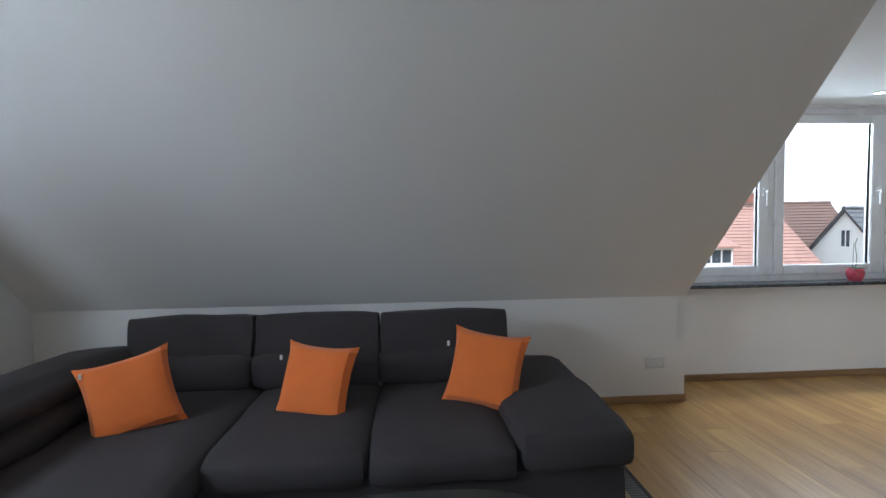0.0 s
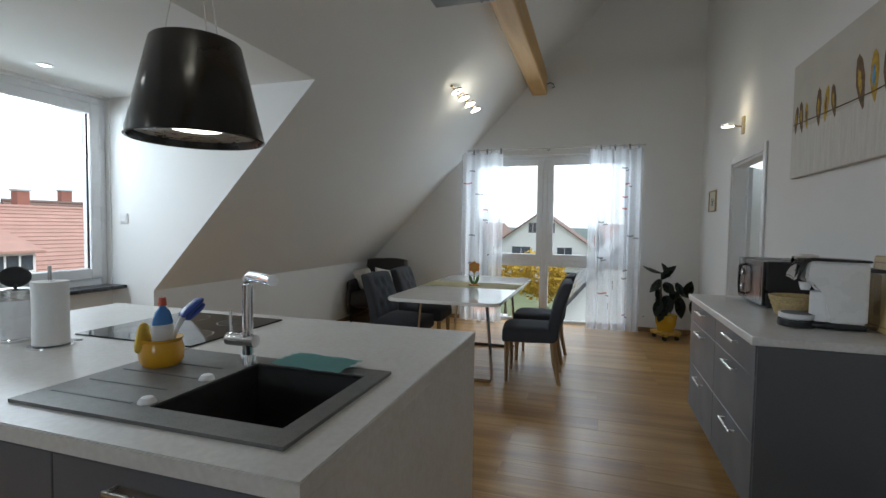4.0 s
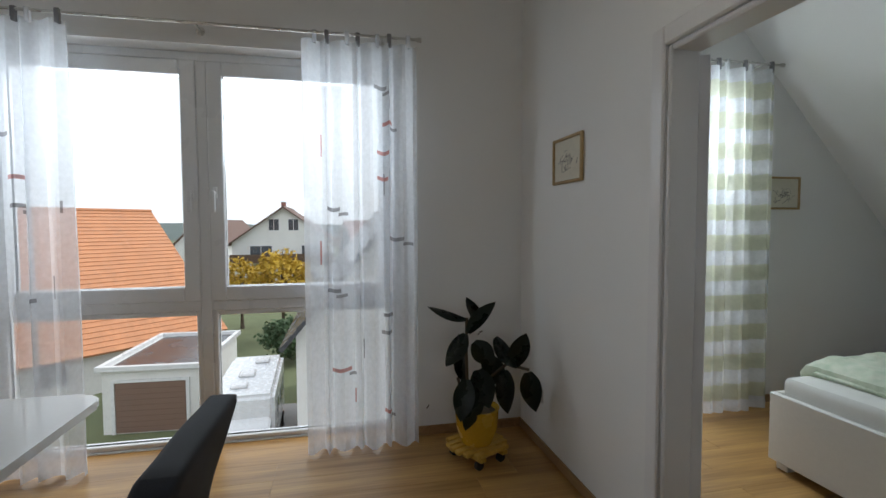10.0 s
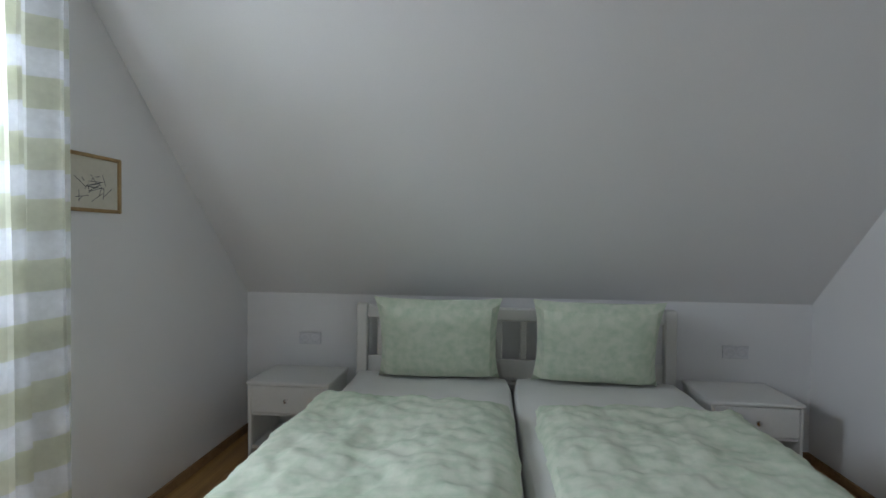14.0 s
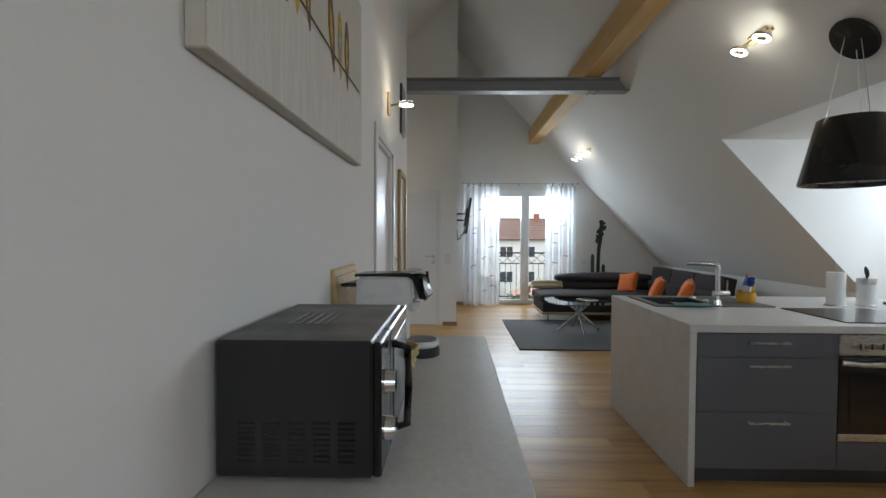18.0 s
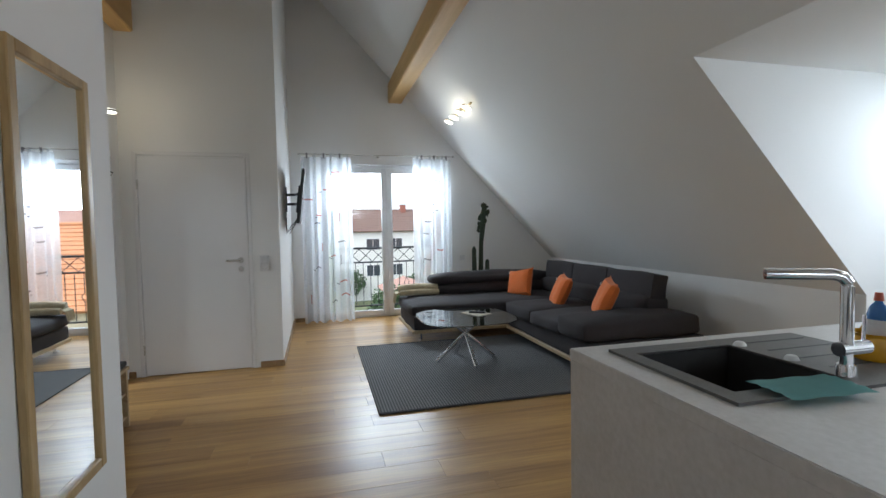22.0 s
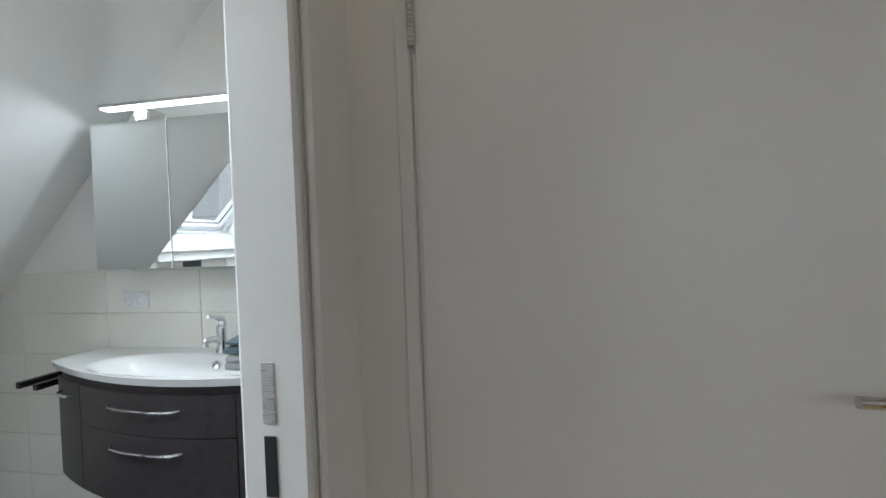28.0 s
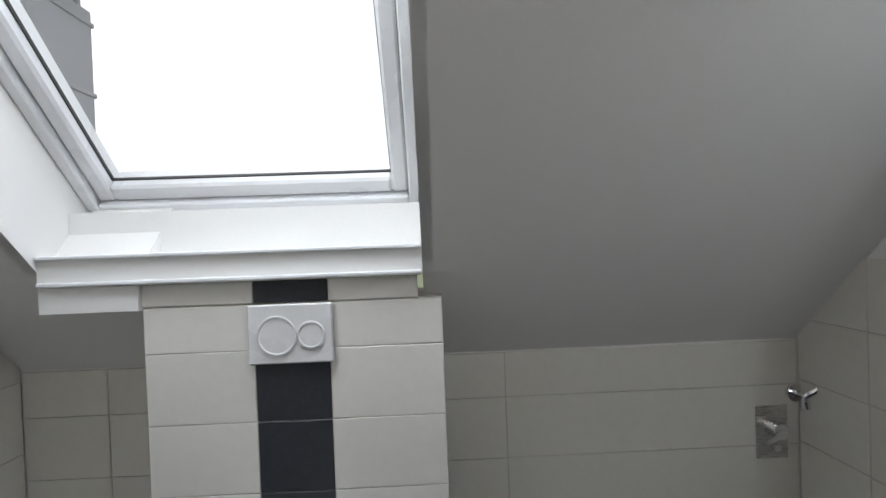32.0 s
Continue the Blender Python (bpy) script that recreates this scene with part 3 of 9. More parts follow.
def gable(bm, x0, x1, holes):
    """A gable wall with the roof's outline and openings (y0, y1, z0, z1)."""
    ys = sorted({KS - 0.3, KN + 0.3, RY, *[v for h in holes for v in h[:2]]})
    for a, b in zip(ys, ys[1:]):
        hole = next((h for h in holes if h[0] <= a and b <= h[1]), None)
        top = [(a, roof_z(a) + 0.1), (b, roof_z(b) + 0.1)]
        if hole is None:
            prism(bm, [(a, -0.1), (b, -0.1), top[1], top[0]], 0, x0, x1)
        else:
            prism(bm, [(a, hole[3]), (b, hole[3]), top[1], top[0]], 0, x0, x1)
            prism(bm, [(a, -0.1), (b, -0.1), (b, hole[2]), (a, hole[2])], 0, x0, x1)
    return bm


structure("floor_slab", B(-0.34, 11.9, -3.9, 5.35, -0.30, -0.014), GROUT, "concrete slab below the oak laminate", "floor")
structure("facade_lower", B(-0.33, 11.89, KS - 0.29, KN + 0.29, -7.5, -0.301), PLASTER, "plain plastered lower storeys of the house", "wall")
EWIN = (0.78, 3.07, -0.04, 2.351)
BWIN = (-1.62, -0.45, -0.04, 2.361)
WWIN = (0.89, 2.88, -0.03, 2.27)
structure("wall_east", gable(bmesh.new(), EX, 11.9, [BWIN, EWIN]), PLASTER, "white plastered gable wall with tall windows")
structure("wall_west", gable(bmesh.new(), -0.34, WX, [WWIN]), PLASTER, "white plastered gable wall with a french window")
DH = 1.975                      # clear height of the inner doors
BD = (9.28, 10.21)
D2 = (5.77, 6.53)
structure("wall_south", wall_along_x(bmesh.new(), -0.12, 0.0, MWX, EX, [(*D2, 0, DH), (*BD, 0, DH)]), PLASTER, "white plastered kitchen wall with two door openings")
BAD = (2.41, 3.21)
structure("wall_niche", wall_along_x(bmesh.new(), NY - 0.12, NY, BLX, MWX, [(*BAD, 0, DH)]), PLASTER, "white plastered hall wall with the bathroom door opening")
structure("wall_niche_end", B(MWX, MWX + 0.12, NY - 0.12, -0.12, 0, 4.4), PLASTER, "white plastered end of the hall niche")
ED = (-0.68, 0.25)
bm = bmesh.new()
bx(bm, BLX - 0.2, BLX, ED[1], BLY, 0, 4.9)
bx(bm, BLX - 0.2, BLX, NY - 0.12, ED[0], 0, 4.2)
bx(bm, BLX - 0.2, BLX, ED[0], ED[1], 2.03, 4.7)
structure("wall_entrance", bm, PLASTER, "white plastered wall with the entrance door")
structure("wall_television", B(WX, BLX - 0.2, BLY - 0.12, BLY, 0, 5.0), PLASTER, "white plastered wall behind the television")
structure("wall_knee_west", B(WX, DX0 - 0.002, KN, KN + 0.3, 0, KNZ), PLASTER, "low white knee wall behind the sofa")
structure("wall_knee_east", B(DX1 + 0.002, EX, KN, KN + 0.3, 0, KNZ), PLASTER, "low white knee wall beside the dining table")
DW = (4.64, 7.74, 0.84, 2.309)
bm = bmesh.new()
bx(bm, DX0, DX1, DY, DY + 0.3, 0, DW[2])
bx(bm, DX0, DX1, DY, DY + 0.3, DW[3], DZ + 0.1)
bx(bm, DX0, DW[0], DY, DY + 0.3, DW[2], DW[3])
bx(bm, DW[1], DX1, DY, DY + 0.3, DW[2], DW[3])
structure("wall_dormer_front", bm, PLASTER, "white dormer wall under and around the kitchen window")
for nm, a, b in (("wall_dormer_cheek_west", DX0 - 0.07, DX0), ("wall_dormer_cheek_east", DX1, DX1 + 0.07)):
    structure(nm, prism(bmesh.new(), [(KN, KNZ), (KN, KNZ - 0.3), (DY + 0.3, KNZ - 0.3), (DY + 0.3, DZ + 0.12), (DEY - 0.09, DZ + 0.12), (DEY, DZ)], 0, a, b), PLASTER,
              "white triangular dormer cheek")
structure("ceiling_dormer", B(DX0 - 0.003, DX1 + 0.003, DEY + 0.001, DY + 0.32, DZ, DZ + 0.12), CEIL_PAINT, "flat white dormer ceiling with recessed spots", "ceiling")


def slope_north(bm, x0, x1, y0, y1):
    z0, z1 = roof_z(y0), roof_z(y1)
    prism(bm, [(y0, z0), (y1, z1), (y1 + 0.2, z1 + 0.2), (y0 + 0.2, z0 + 0.2)], 0, x0, x1)


def slope_south(bm, x0, x1, y0, y1):
    z0, z1 = roof_z(y0), roof_z(y1)
    prism(bm, [(y0, z0), (y1, z1), (y1 - 0.2, z1 + 0.2), (y0 - 0.2, z0 + 0.2)], 0, x0, x1)


bm = bmesh.new()
slope_north(bm, WX - 0.3, DX0 - 0.07, RY, KN + 0.01)
slope_north(bm, DX1 + 0.07, EX + 0.3, RY, KN + 0.01)
slope_north(bm, DX0 - 0.07, DX1 + 0.07, RY, DEY)
structure("ceiling_slope_north", bm, PLASTER_SLOPE, "sloping white attic ceiling over sofa, island and table", "ceiling")
SKX = (2.385, 3.385)
SKY0, SKY1 = -3.25, -2.02
bm = bmesh.new()
slope_south(bm, WX - 0.3, SKX[0], KS - 0.01, RY)
slope_south(bm, SKX[1], EX + 0.3, KS - 0.01, RY)
slope_south(bm, SKX[0], SKX[1], SKY1, RY)
slope_south(bm, 3.131, SKX[1], KS - 0.01, -3.03)
structure("ceiling_slope_south", bm, PLASTER_SLOPE, "sloping white attic ceiling over bedroom and bathroom", "ceiling")
structure("wall_knee_south", B(-0.34, 11.9, KS - 0.3, KS, 0, KSZ), PLASTER, "low white knee wall of bedroom and bathroom")
structure("wall_bedroom_west", B(BEDX - 0.12, BEDX, KS, -0.12, 0, 4.4), PLASTER, "white bedroom wall with a small picture")
structure("wall_bath_west", B(BAX - 0.12, BAX, KS, NY - 0.12, 0, 3.9), PLASTER, "white bathroom wall above the tiles")
structure("wall_bath_east", B(3.70, 3.82, KS, NY - 0.12, 0, 3.9), PLASTER, "white bathroom wall opposite the basin")

# purlins and steel beams
solid("purlin", B(WX, EX, 1.945, 2.145, 3.165, 3.45, bev=0.012), SPRUCE, "solid spruce purlin beam under the roof slope", "beam", kind="structure")
solid("purlin", B(BLX, MWX + 0.02, NY, NY + 0.16, 3.11, 3.40, bev=0.012), SPRUCE, "spruce purlin beam over the hall niche", "beam", kind="structure")


def steel_beam(x, y0, y1, z):
    bm = bmesh.new()
    bx(bm, x - 0.075, x + 0.075, y0, y1, z, z + 0.014, bev=0.002)
    bx(bm, x - 0.075, x + 0.075, y0, y1, z + 0.136, z + 0.15, bev=0.002)
    bx(bm, x - 0.006, x + 0.006, y0, y1, z + 0.014, z + 0.136)
    bx(bm, x - 0.07, x - 0.02, y1 - 0.35, y1 - 0.335, z + 0.014, z + 0.136)
    ob = solid("steel_beam", bm, STEEL_GREY, "grey painted steel I-beam spanning from wall to slope", "beam", kind="structure")
    for dy in (0.06, 0.14):
        for sx in (-0.05, 0.05):
            part("bolt", rod(bmesh.new(), (x + sx, y1 - 0.3 - dy, z - 0.012), (x + sx, y1 - 0.3 - dy, z + 0.002), 0.012, n=6), STEEL_GREY, ob)
    return ob


steel_beam(3.91, NY, 2.45, 3.005)
steel_beam(8.31, 0.0, 2.47, 3.0)


solid("cable_end", bent(bmesh.new(), [(EX - 0.03, 1.944, 3.30), (EX - 0.05, 1.90, 3.31), (EX - 0.06, 1.86, 3.29), (EX - 0.05, 1.84, 3.25), (EX - 0.06, 1.87, 3.235)], 0.006, 7), RAIL_IRON, "loose dark cable end beside the purlin", "cable")


# skirting boards
def skirting(rows):
    for i, (x0, x1, y0, y1) in enumerate(rows):
        ob = solid("baseboard", B(x0, x1, y0, y1, 0, 0.058, bev=0.004), SKIRT, "narrow oak skirting board along the wall", "skirting board", kind="structure")


T = 0.014
skirting([(WX, BLX - 0.2, BLY, BLY + T), (BLX, BLX + T, ED[1] + 0.07, BLY), (BLX - 0.2, BLX + T, BLY, BLY + T), (BLX, BLX + T, NY, ED[0] - 0.07), (WX, WX + T, BLY + T, WWIN[0]), (WX, WX + T, WWIN[1], KN),
          (WX + T, DX0 + 0.0, KN - T, KN), (DX0, DX0 + T, KN, DY - T), (DX1 - T, DX1, KN, DY - T), (DX0, DX1, DY - T, DY), (DX1, EX, KN - T, KN), (EX - T, EX, 0.0, EWIN[0]), (EX - T, EX, EWIN[1], KN - T),
          (BD[1] + 0.075, EX - T, 0, T), (D2[1] + 0.075, BD[0] - 0.075, 0, T), (MWX, D2[0] - 0.075, 0, T), (MWX - T, MWX, NY, 0), (BAD[1] + 0.075, MWX - T, NY, NY + T),
          (EX - T, EX, KS, BWIN[0]), (BEDX, EX - T, KS, KS + T), (BEDX, BEDX + T, KS + T, -0.12), (BEDX + T, BD[0] - 0.075, -0.12 - T, -0.12)])


# ---- windows ----
WSIL = UPVC


def sash(parent, axis, at, a0, a1, z0, z1, w=0.075, d=0.07, handle=None):
    """A sash in a plane across axis: frame bars and a pane; a0..a1 is its stretch along the wall."""
    def put(bm, p0, p1, q0, q1, t0, t1, bev=0.006):
        if axis == 0:
            bx(bm, t0, t1, p0, p1, q0, q1, bev=bev)
        else:
            bx(bm, p0, p1, t0, t1, q0, q1, bev=bev)
    bm = bmesh.new()
    put(bm, a0, a0 + w, z0, z1, at - d / 2, at + d / 2)
    put(bm, a1 - w, a1, z0, z1, at - d / 2, at + d / 2)
    put(bm, a0 + w, a1 - w, z0, z0 + w, at - d / 2, at + d / 2)
    put(bm, a0 + w, a1 - w, z1 - w, z1, at - d / 2, at + d / 2)
    fr = part("sash_frame", bm, UPVC, parent)
    bm = bmesh.new()
    put(bm, a0 + w - 0.004, a1 - w + 0.004, z0 + w - 0.004, z1 - w + 0.004, at - 0.006, at + 0.006, bev=0)
    pane = part("pane", bm, GLASS, parent, smooth=False)
    pane.visible_shadow = False
    bm = bmesh.new()
    g = 0.008
    for p0, p1, q0, q1 in ((a0 + w - g, a0 + w, z0 + w, z1 - w), (a1 - w, a1 - w + g, z0 + w, z1 - w), (a0 + w, a1 - w, z0 + w - g, z0 + w), (a0 + w, a1 - w, z1 - w, z1 - w + g)):
        put(bm, p0, p1, q0, q1, at - 0.012, at + 0.012, bev=0)
    part("seal", bm, BLACK_PLASTIC, fr, "thin black rubber seal")
    return fr


def win_handle(parent, axis, at, a, z, inward):
    bm = bmesh.new()
    if axis == 0:
        bx(bm, at, at + inward * 0.012, a - 0.014, a + 0.014, z - 0.035, z + 0.035, bev=0.003)
        rod(bm, (at, a, z), (at + inward * 0.045, a, z), 0.009)
        bx(bm, min(at + inward * 0.035, at + inward * 0.05), max(at + inward * 0.035, at + inward * 0.05), a - 0.01, a + 0.01, z - 0.115, z + 0.012, bev=0.004)
    else:
        bx(bm, a - 0.014, a + 0.014, min(at, at + inward * 0.012), max(at, at + inward * 0.012), z - 0.035, z + 0.035, bev=0.003)
        rod(bm, (a, at, z), (a, at + inward * 0.045, z), 0.009)
        bx(bm, a - 0.01, a + 0.01, min(at + inward * 0.035, at + inward * 0.05), max(at + inward * 0.035, at + inward * 0.05), z - 0.115, z + 0.012, bev=0.004)
    part("window_handle", bm, UPVC, parent, "white plastic window handle")


def frame_bars(parent, axis, at, a0, a1, z0, z1, w=0.05, d=0.09, mull=(), transoms=()):
    rows = [(a0, a0 + w, z0, z1), (a1 - w, a1, z0, z1), (a0 + w, a1 - w, z0, z0 + w), (a0 + w, a1 - w, z1 - w, z1)]
    rows += [(m - w * 0.6, m + w * 0.6, z0 + w, z1 - w) for m in mull]
    for p0, p1, q0, q1 in rows:
        bm = B(at - d / 2, at + d / 2, p0, p1, q0, q1, bev=0.005) if axis == 0 else B(p0, p1, at - d / 2, at + d / 2, q0, q1, bev=0.005)
        part("window_frame", bm, UPVC, parent)
    for p0, p1, z in transoms:
        bm = B(at - d / 2, at + d / 2, p0, p1, z - w * 0.6, z + w * 0.6, bev=0.005) if axis == 0 else B(p0, p1, at - d / 2, at + d / 2, z - w * 0.6, z + w * 0.6, bev=0.005)
        part("window_frame", bm, UPVC, parent)


def win(name, at, label):
    return tagged(new(name), label, "window", kind="structure")


GE = 11.80
w1 = win("window_1", None, "tall white plastic window, two opening sashes above two fixed panes")
y0, y1, z0, z1 = EWIN
ym, zt = 1.948, 0.855
frame_bars(w1, 0, GE, y0, y1, z0, z1, mull=(ym,), transoms=((y0 + 0.05, ym - 0.03, zt), (ym + 0.03, y1 - 0.05, zt)))
for a, b in ((y0 + 0.05, ym - 0.03), (ym + 0.03, y1 - 0.05)):
    sash(w1, 0, GE - 0.02, a, b, zt + 0.03, z1 - 0.05, w=0.086)
    sash(w1, 0, GE, a, b, z0 + 0.05, zt - 0.03, w=0.03)
for s in (-1, 1):
    win_handle(w1, 0, GE - 0.055, ym + s * 0.065, 1.53, -1)
w2 = win("window_2", None, "white french window with two glazed doors")
y0, y1, z0, z1 = WWIN
ym = 1.90
frame_bars(w2, 0, -0.12, y0, y1, z0, z1, mull=())
sash(w2, 0, -0.10, y0 + 0.05, ym, z0 + 0.05, z1 - 0.05, w=0.08)
sash(w2, 0, -0.10, ym, y1 - 0.05, z0 + 0.05, z1 - 0.05, w=0.08)
win_handle(w2, 0, -0.065, ym + 0.03, 1.05, 1)
w3 = win("window_3", None, "wide white kitchen window with three sashes")
x0, x1, z0, z1 = DW
GD = 5.085
frame_bars(w3, 1, GD, x0, x1, z0, z1, mull=(5.665, 6.682))
for a, b, h in ((x0 + 0.05, 5.635, 5.595), (5.695, 6.652, 6.612), (6.712, x1 - 0.05, None)):
    sash(w3, 1, GD - 0.02, a, b, z0 + 0.05, z1 - 0.05, w=0.083)
    if h:
        win_handle(w3, 1, GD - 0.055, h, 1.60, -1)
w4 = win("window_4", None, "white bedroom window with a sash above a fixed pane")
y0, y1, z0, z1 = BWIN
frame_bars(w4, 0, GE, y0, y1, z0, z1, transoms=((y0 + 0.05, y1 - 0.05, 0.855),))
sash(w4, 0, GE - 0.02, y0 + 0.05, y1 - 0.05, 0.885, z1 - 0.05, w=0.07)
sash(w4, 0, GE, y0 + 0.05, y1 - 0.05, z0 + 0.05, 0.825, w=0.03)
win_handle(w4, 0, GE - 0.055, y1 - 0.09, 1.45, -1)
solid("window_sill", B(DX0 + 0.002, DX1 - 0.002, DY - 0.16, DY + 0.03, 0.812, 0.84, bev=0.004), BLACK_STONE, "black granite window sill under the kitchen window", "window sill", kind="structure")

# bathroom roof window: sash set out through the thickness of the roof, with deep reveals
ang = math.atan(TAN)
w5 = win("window_5", None, "white roof window over the toilet")
SKZ = 1.47
SKM = Matrix.Translation((0, SKY0, SKZ)) @ Matrix.Rotation(ang, 4, "X")
LEN = 1.32
for a, b, c, d in ((SKX[0], SKX[0] + 0.035, 0, LEN), (SKX[1] - 0.035, SKX[1], 0, LEN), (SKX[0] + 0.035, SKX[1] - 0.035, 0, 0.035), (SKX[0] + 0.035, SKX[1] - 0.035, LEN - 0.035, LEN)):
    part("window_frame", B(a, b, c, d, -0.03, 0.09, bev=0.005), UPVC, w5, at=SKM)
for a, b, c, d in ((SKX[0] + 0.037, SKX[0] + 0.085, 0.037, LEN - 0.037), (SKX[1] - 0.085, SKX[1] - 0.037, 0.037, LEN - 0.037), (SKX[0] + 0.085, SKX[1] - 0.085, 0.037, 0.09), (SKX[0] + 0.085, SKX[1] - 0.085, LEN - 0.09, LEN - 0.037)):
    part("sash_frame", B(a, b, c, d, -0.012, 0.075, bev=0.008), UPVC, w5, at=SKM)
for a, b, c, d in ((SKX[0] + 0.085, SKX[0] + 0.089, 0.09, LEN - 0.09), (SKX[1] - 0.089, SKX[1] - 0.085, 0.09, LEN - 0.09), (SKX[0] + 0.089, SKX[1] - 0.089, 0.09, 0.094)):
    part("seal", B(a, b, c, d, 0.02, 0.03), BLACK_PLASTIC, w5, "thin black rubber seal", at=SKM)
pn = part("pane", B(SKX[0] + 0.082, SKX[1] - 0.082, 0.087, LEN - 0.087, 0.030, 0.038), GLASS, w5, smooth=False, at=SKM)
pn.visible_shadow = False
bm = bmesh.new()
rl = [(KS - 0.05, 1.23), (-3.03, roof_z(-3.03)), (SKY1, roof_z(SKY1)), (SKY1 - 0.29, roof_z(SKY1) + 0.29), (SKY0 - 0.03, SKZ + 0.06), (KS - 0.05, 1.45)]
prism(bm, rl, 0, SKX[0] - 0.03, SKX[0] - 0.0005)
prism(bm, rl, 0, SKX[1] + 0.0005, SKX[1] + 0.03)
prism(bm, [(SKY1 + 0.001, roof_z(SKY1) + 0.001), (SKY1 - 0.29, roof_z(SKY1) + 0.285), (SKY1 - 0.24, roof_z(SKY1) + 0.34), (SKY1 + 0.05, roof_z(SKY1) + 0.06)], 0, SKX[0], SKX[1])
bx(bm, SKX[0], SKX[1], KS - 0.10, -3.14, 1.25, 1.45)
bx(bm, SKX[0], SKX[1], KS - 0.10, -3.02, 1.248, 1.328)
bx(bm, 3.131, SKX[1], KS - 0.10, -3.022, 1.18, 1.247)
structure("wall_skylight_reveal", bm, PLASTER, "white plastered deep reveal around the roof window")
solid("sill_trim", boxes((SKX[0] + 0.003, SKX[1] - 0.003, -3.02, -3.008, 1.25, 1.262), (SKX[0] + 0.003, SKX[1] - 0.003, -3.02, -3.008, 1.32, 1.332), bev=0.003), UPVC, "white ledge trim below the roof window", "trim", kind="structure")


# ---- doors ----
def casing(name, axis, at, a0, a1, h, depth, label, cw=0.07, proud=0.016):
    """A white door casing on both faces of a wall with its lining."""
    th = tagged(new(name), label, "door", kind="structure")
    lo, hi = at - depth, at
    def put(p0, p1, t0, t1, z0, z1, nm):
        bm = B(t0, t1, p0, p1, z0, z1, bev=0.006) if axis == 0 else B(p0, p1, t0, t1, z0, z1, bev=0.006)
        return part(nm, bm, DOOR_WHITE, th)
    for t0, t1 in ((hi, hi + proud), (lo - proud, lo)):
        put(a0 - cw, a0, t0, t1, 0, h + cw, "architrave")
        put(a1, a1 + cw, t0, t1, 0, h + cw, "architrave")
        put(a0, a1, t0, t1, h, h + cw, "architrave")
    put(a0, a0 + 0.022, lo, hi, 0, h, "lining")
    put(a1 - 0.022, a1, lo, hi, 0, h, "lining")
    put(a0 + 0.022, a1 - 0.022, lo, hi, h - 0.022, h, "lining")
    return th


def lever(bm_parent, sign=1, key=True):
    """Lever handle, rose and keyhole rose on a leaf in the xz plane whose face is at y = 0, pointing to +y."""
    p = part("door_handle", rod(rod(bmesh.new(), (0, 0, 0), (0, 0.05, 0), 0.010), (0, 0.05, 0), (sign * 0.125, 0.05, 0), 0.0105), BRUSHED, bm_parent, "brushed steel lever handle")
    r = part("rose", rod(bmesh.new(), (0, 0, 0), (0, 0.008, 0), 0.027, n=24), BRUSHED, bm_parent)
    k = part("key_rose", rod(bmesh.new(), (0, 0, -0.085), (0, 0.008, -0.085), 0.026, n=24), BRUSHED, bm_parent) if key else None
    return [o for o in (p, r, k) if o]


def leaf(name, width, h, label, m, sign=1, both=True):
    """A door leaf from its hinge edge at x = 0, room face at y = 0; m places it."""
    th = tagged(new(name), label, "door", kind="structure")
    th.matrix_world = m
    part("door_leaf", B(0, width, -0.04, 0.0, 0.008, h, bev=0.003), DOOR_WHITE, th)
    for o in lever(th, -1):
        o.matrix_local = pose(width - 0.065, 0, 1.05)
    if both:
        for o in lever(th, 1):
            o.matrix_local = pose(width - 0.065, -0.04, 1.05, 0, 0, 180)
    for z in (0.25, h - 0.25):
        part("hinge", rod(bmesh.new(), (-0.004, 0.008, z - 0.045), (-0.004, 0.008, z + 0.045), 0.008), BRUSHED, th)
    return th


casing("door_1", 0, BLX, ED[0], ED[1], 2.03, 0.2, "white entrance door casing", 0.03, 0.006)
leaf("door_2", ED[1] - ED[0] - 0.02, 2.01, "closed flush white entrance door with a steel lever handle", pose(BLX + 0.004, ED[0] + 0.01, 0, 0, 0, 90) @ pose(0, 0, 0) @ Matrix.Diagonal((1, -1, 1, 1)), 1, False)
casing("door_3", 1, 0.0, D2[0], D2[1], DH, 0.12, "white door casing in the kitchen wall")
leaf("door_4", D2[1] - D2[0] - 0.02, DH - 0.02, "closed flush white door in the kitchen wall", pose(D2[1] - 0.01, -0.03, 0, 0, 0, 180) @ Matrix.Diagonal((1, -1, 1, 1)), 1, False)
casing("door_5", 1, 0.0, BD[0], BD[1], DH, 0.12, "white bedroom door casing")
leaf("door_6", BD[1] - BD[0] - 0.02, DH - 0.02, "white bedroom door standing open into the room", pose(BD[1] + 0.008, -0.138, 0, 0, 0, -32), 1)
casing("door_7", 1, NY, BAD[0], BAD[1], DH, 0.12, "white bathroom door casing")
leaf("door_8", BAD[1] - BAD[0] - 0.02, DH - 0.02, "white bathroom door standing open into the bathroom", pose(BAD[1] + 0.002, NY - 0.125, 0, 0, 0, -88), 1)
for z in (0.98, 1.10):
    solid("strike_plate", B(BAD[0] + 0.0225, BAD[0] + 0.0245, NY - 0.078, NY - 0.056, z - 0.05, z + 0.05, bev=0.002), BLACK_PLASTIC if z < 1 else BRUSHED, "metal strike plate let into the bathroom door lining", "strike plate", kind="structure")


solid("strike_plate", B(BD[0] + 0.0225, BD[0] + 0.0245, -0.118, -0.106, 0.95, 1.11, bev=0.002), BLACK_PLASTIC, "metal strike plate let into the bedroom door lining", "strike plate", kind="structure")


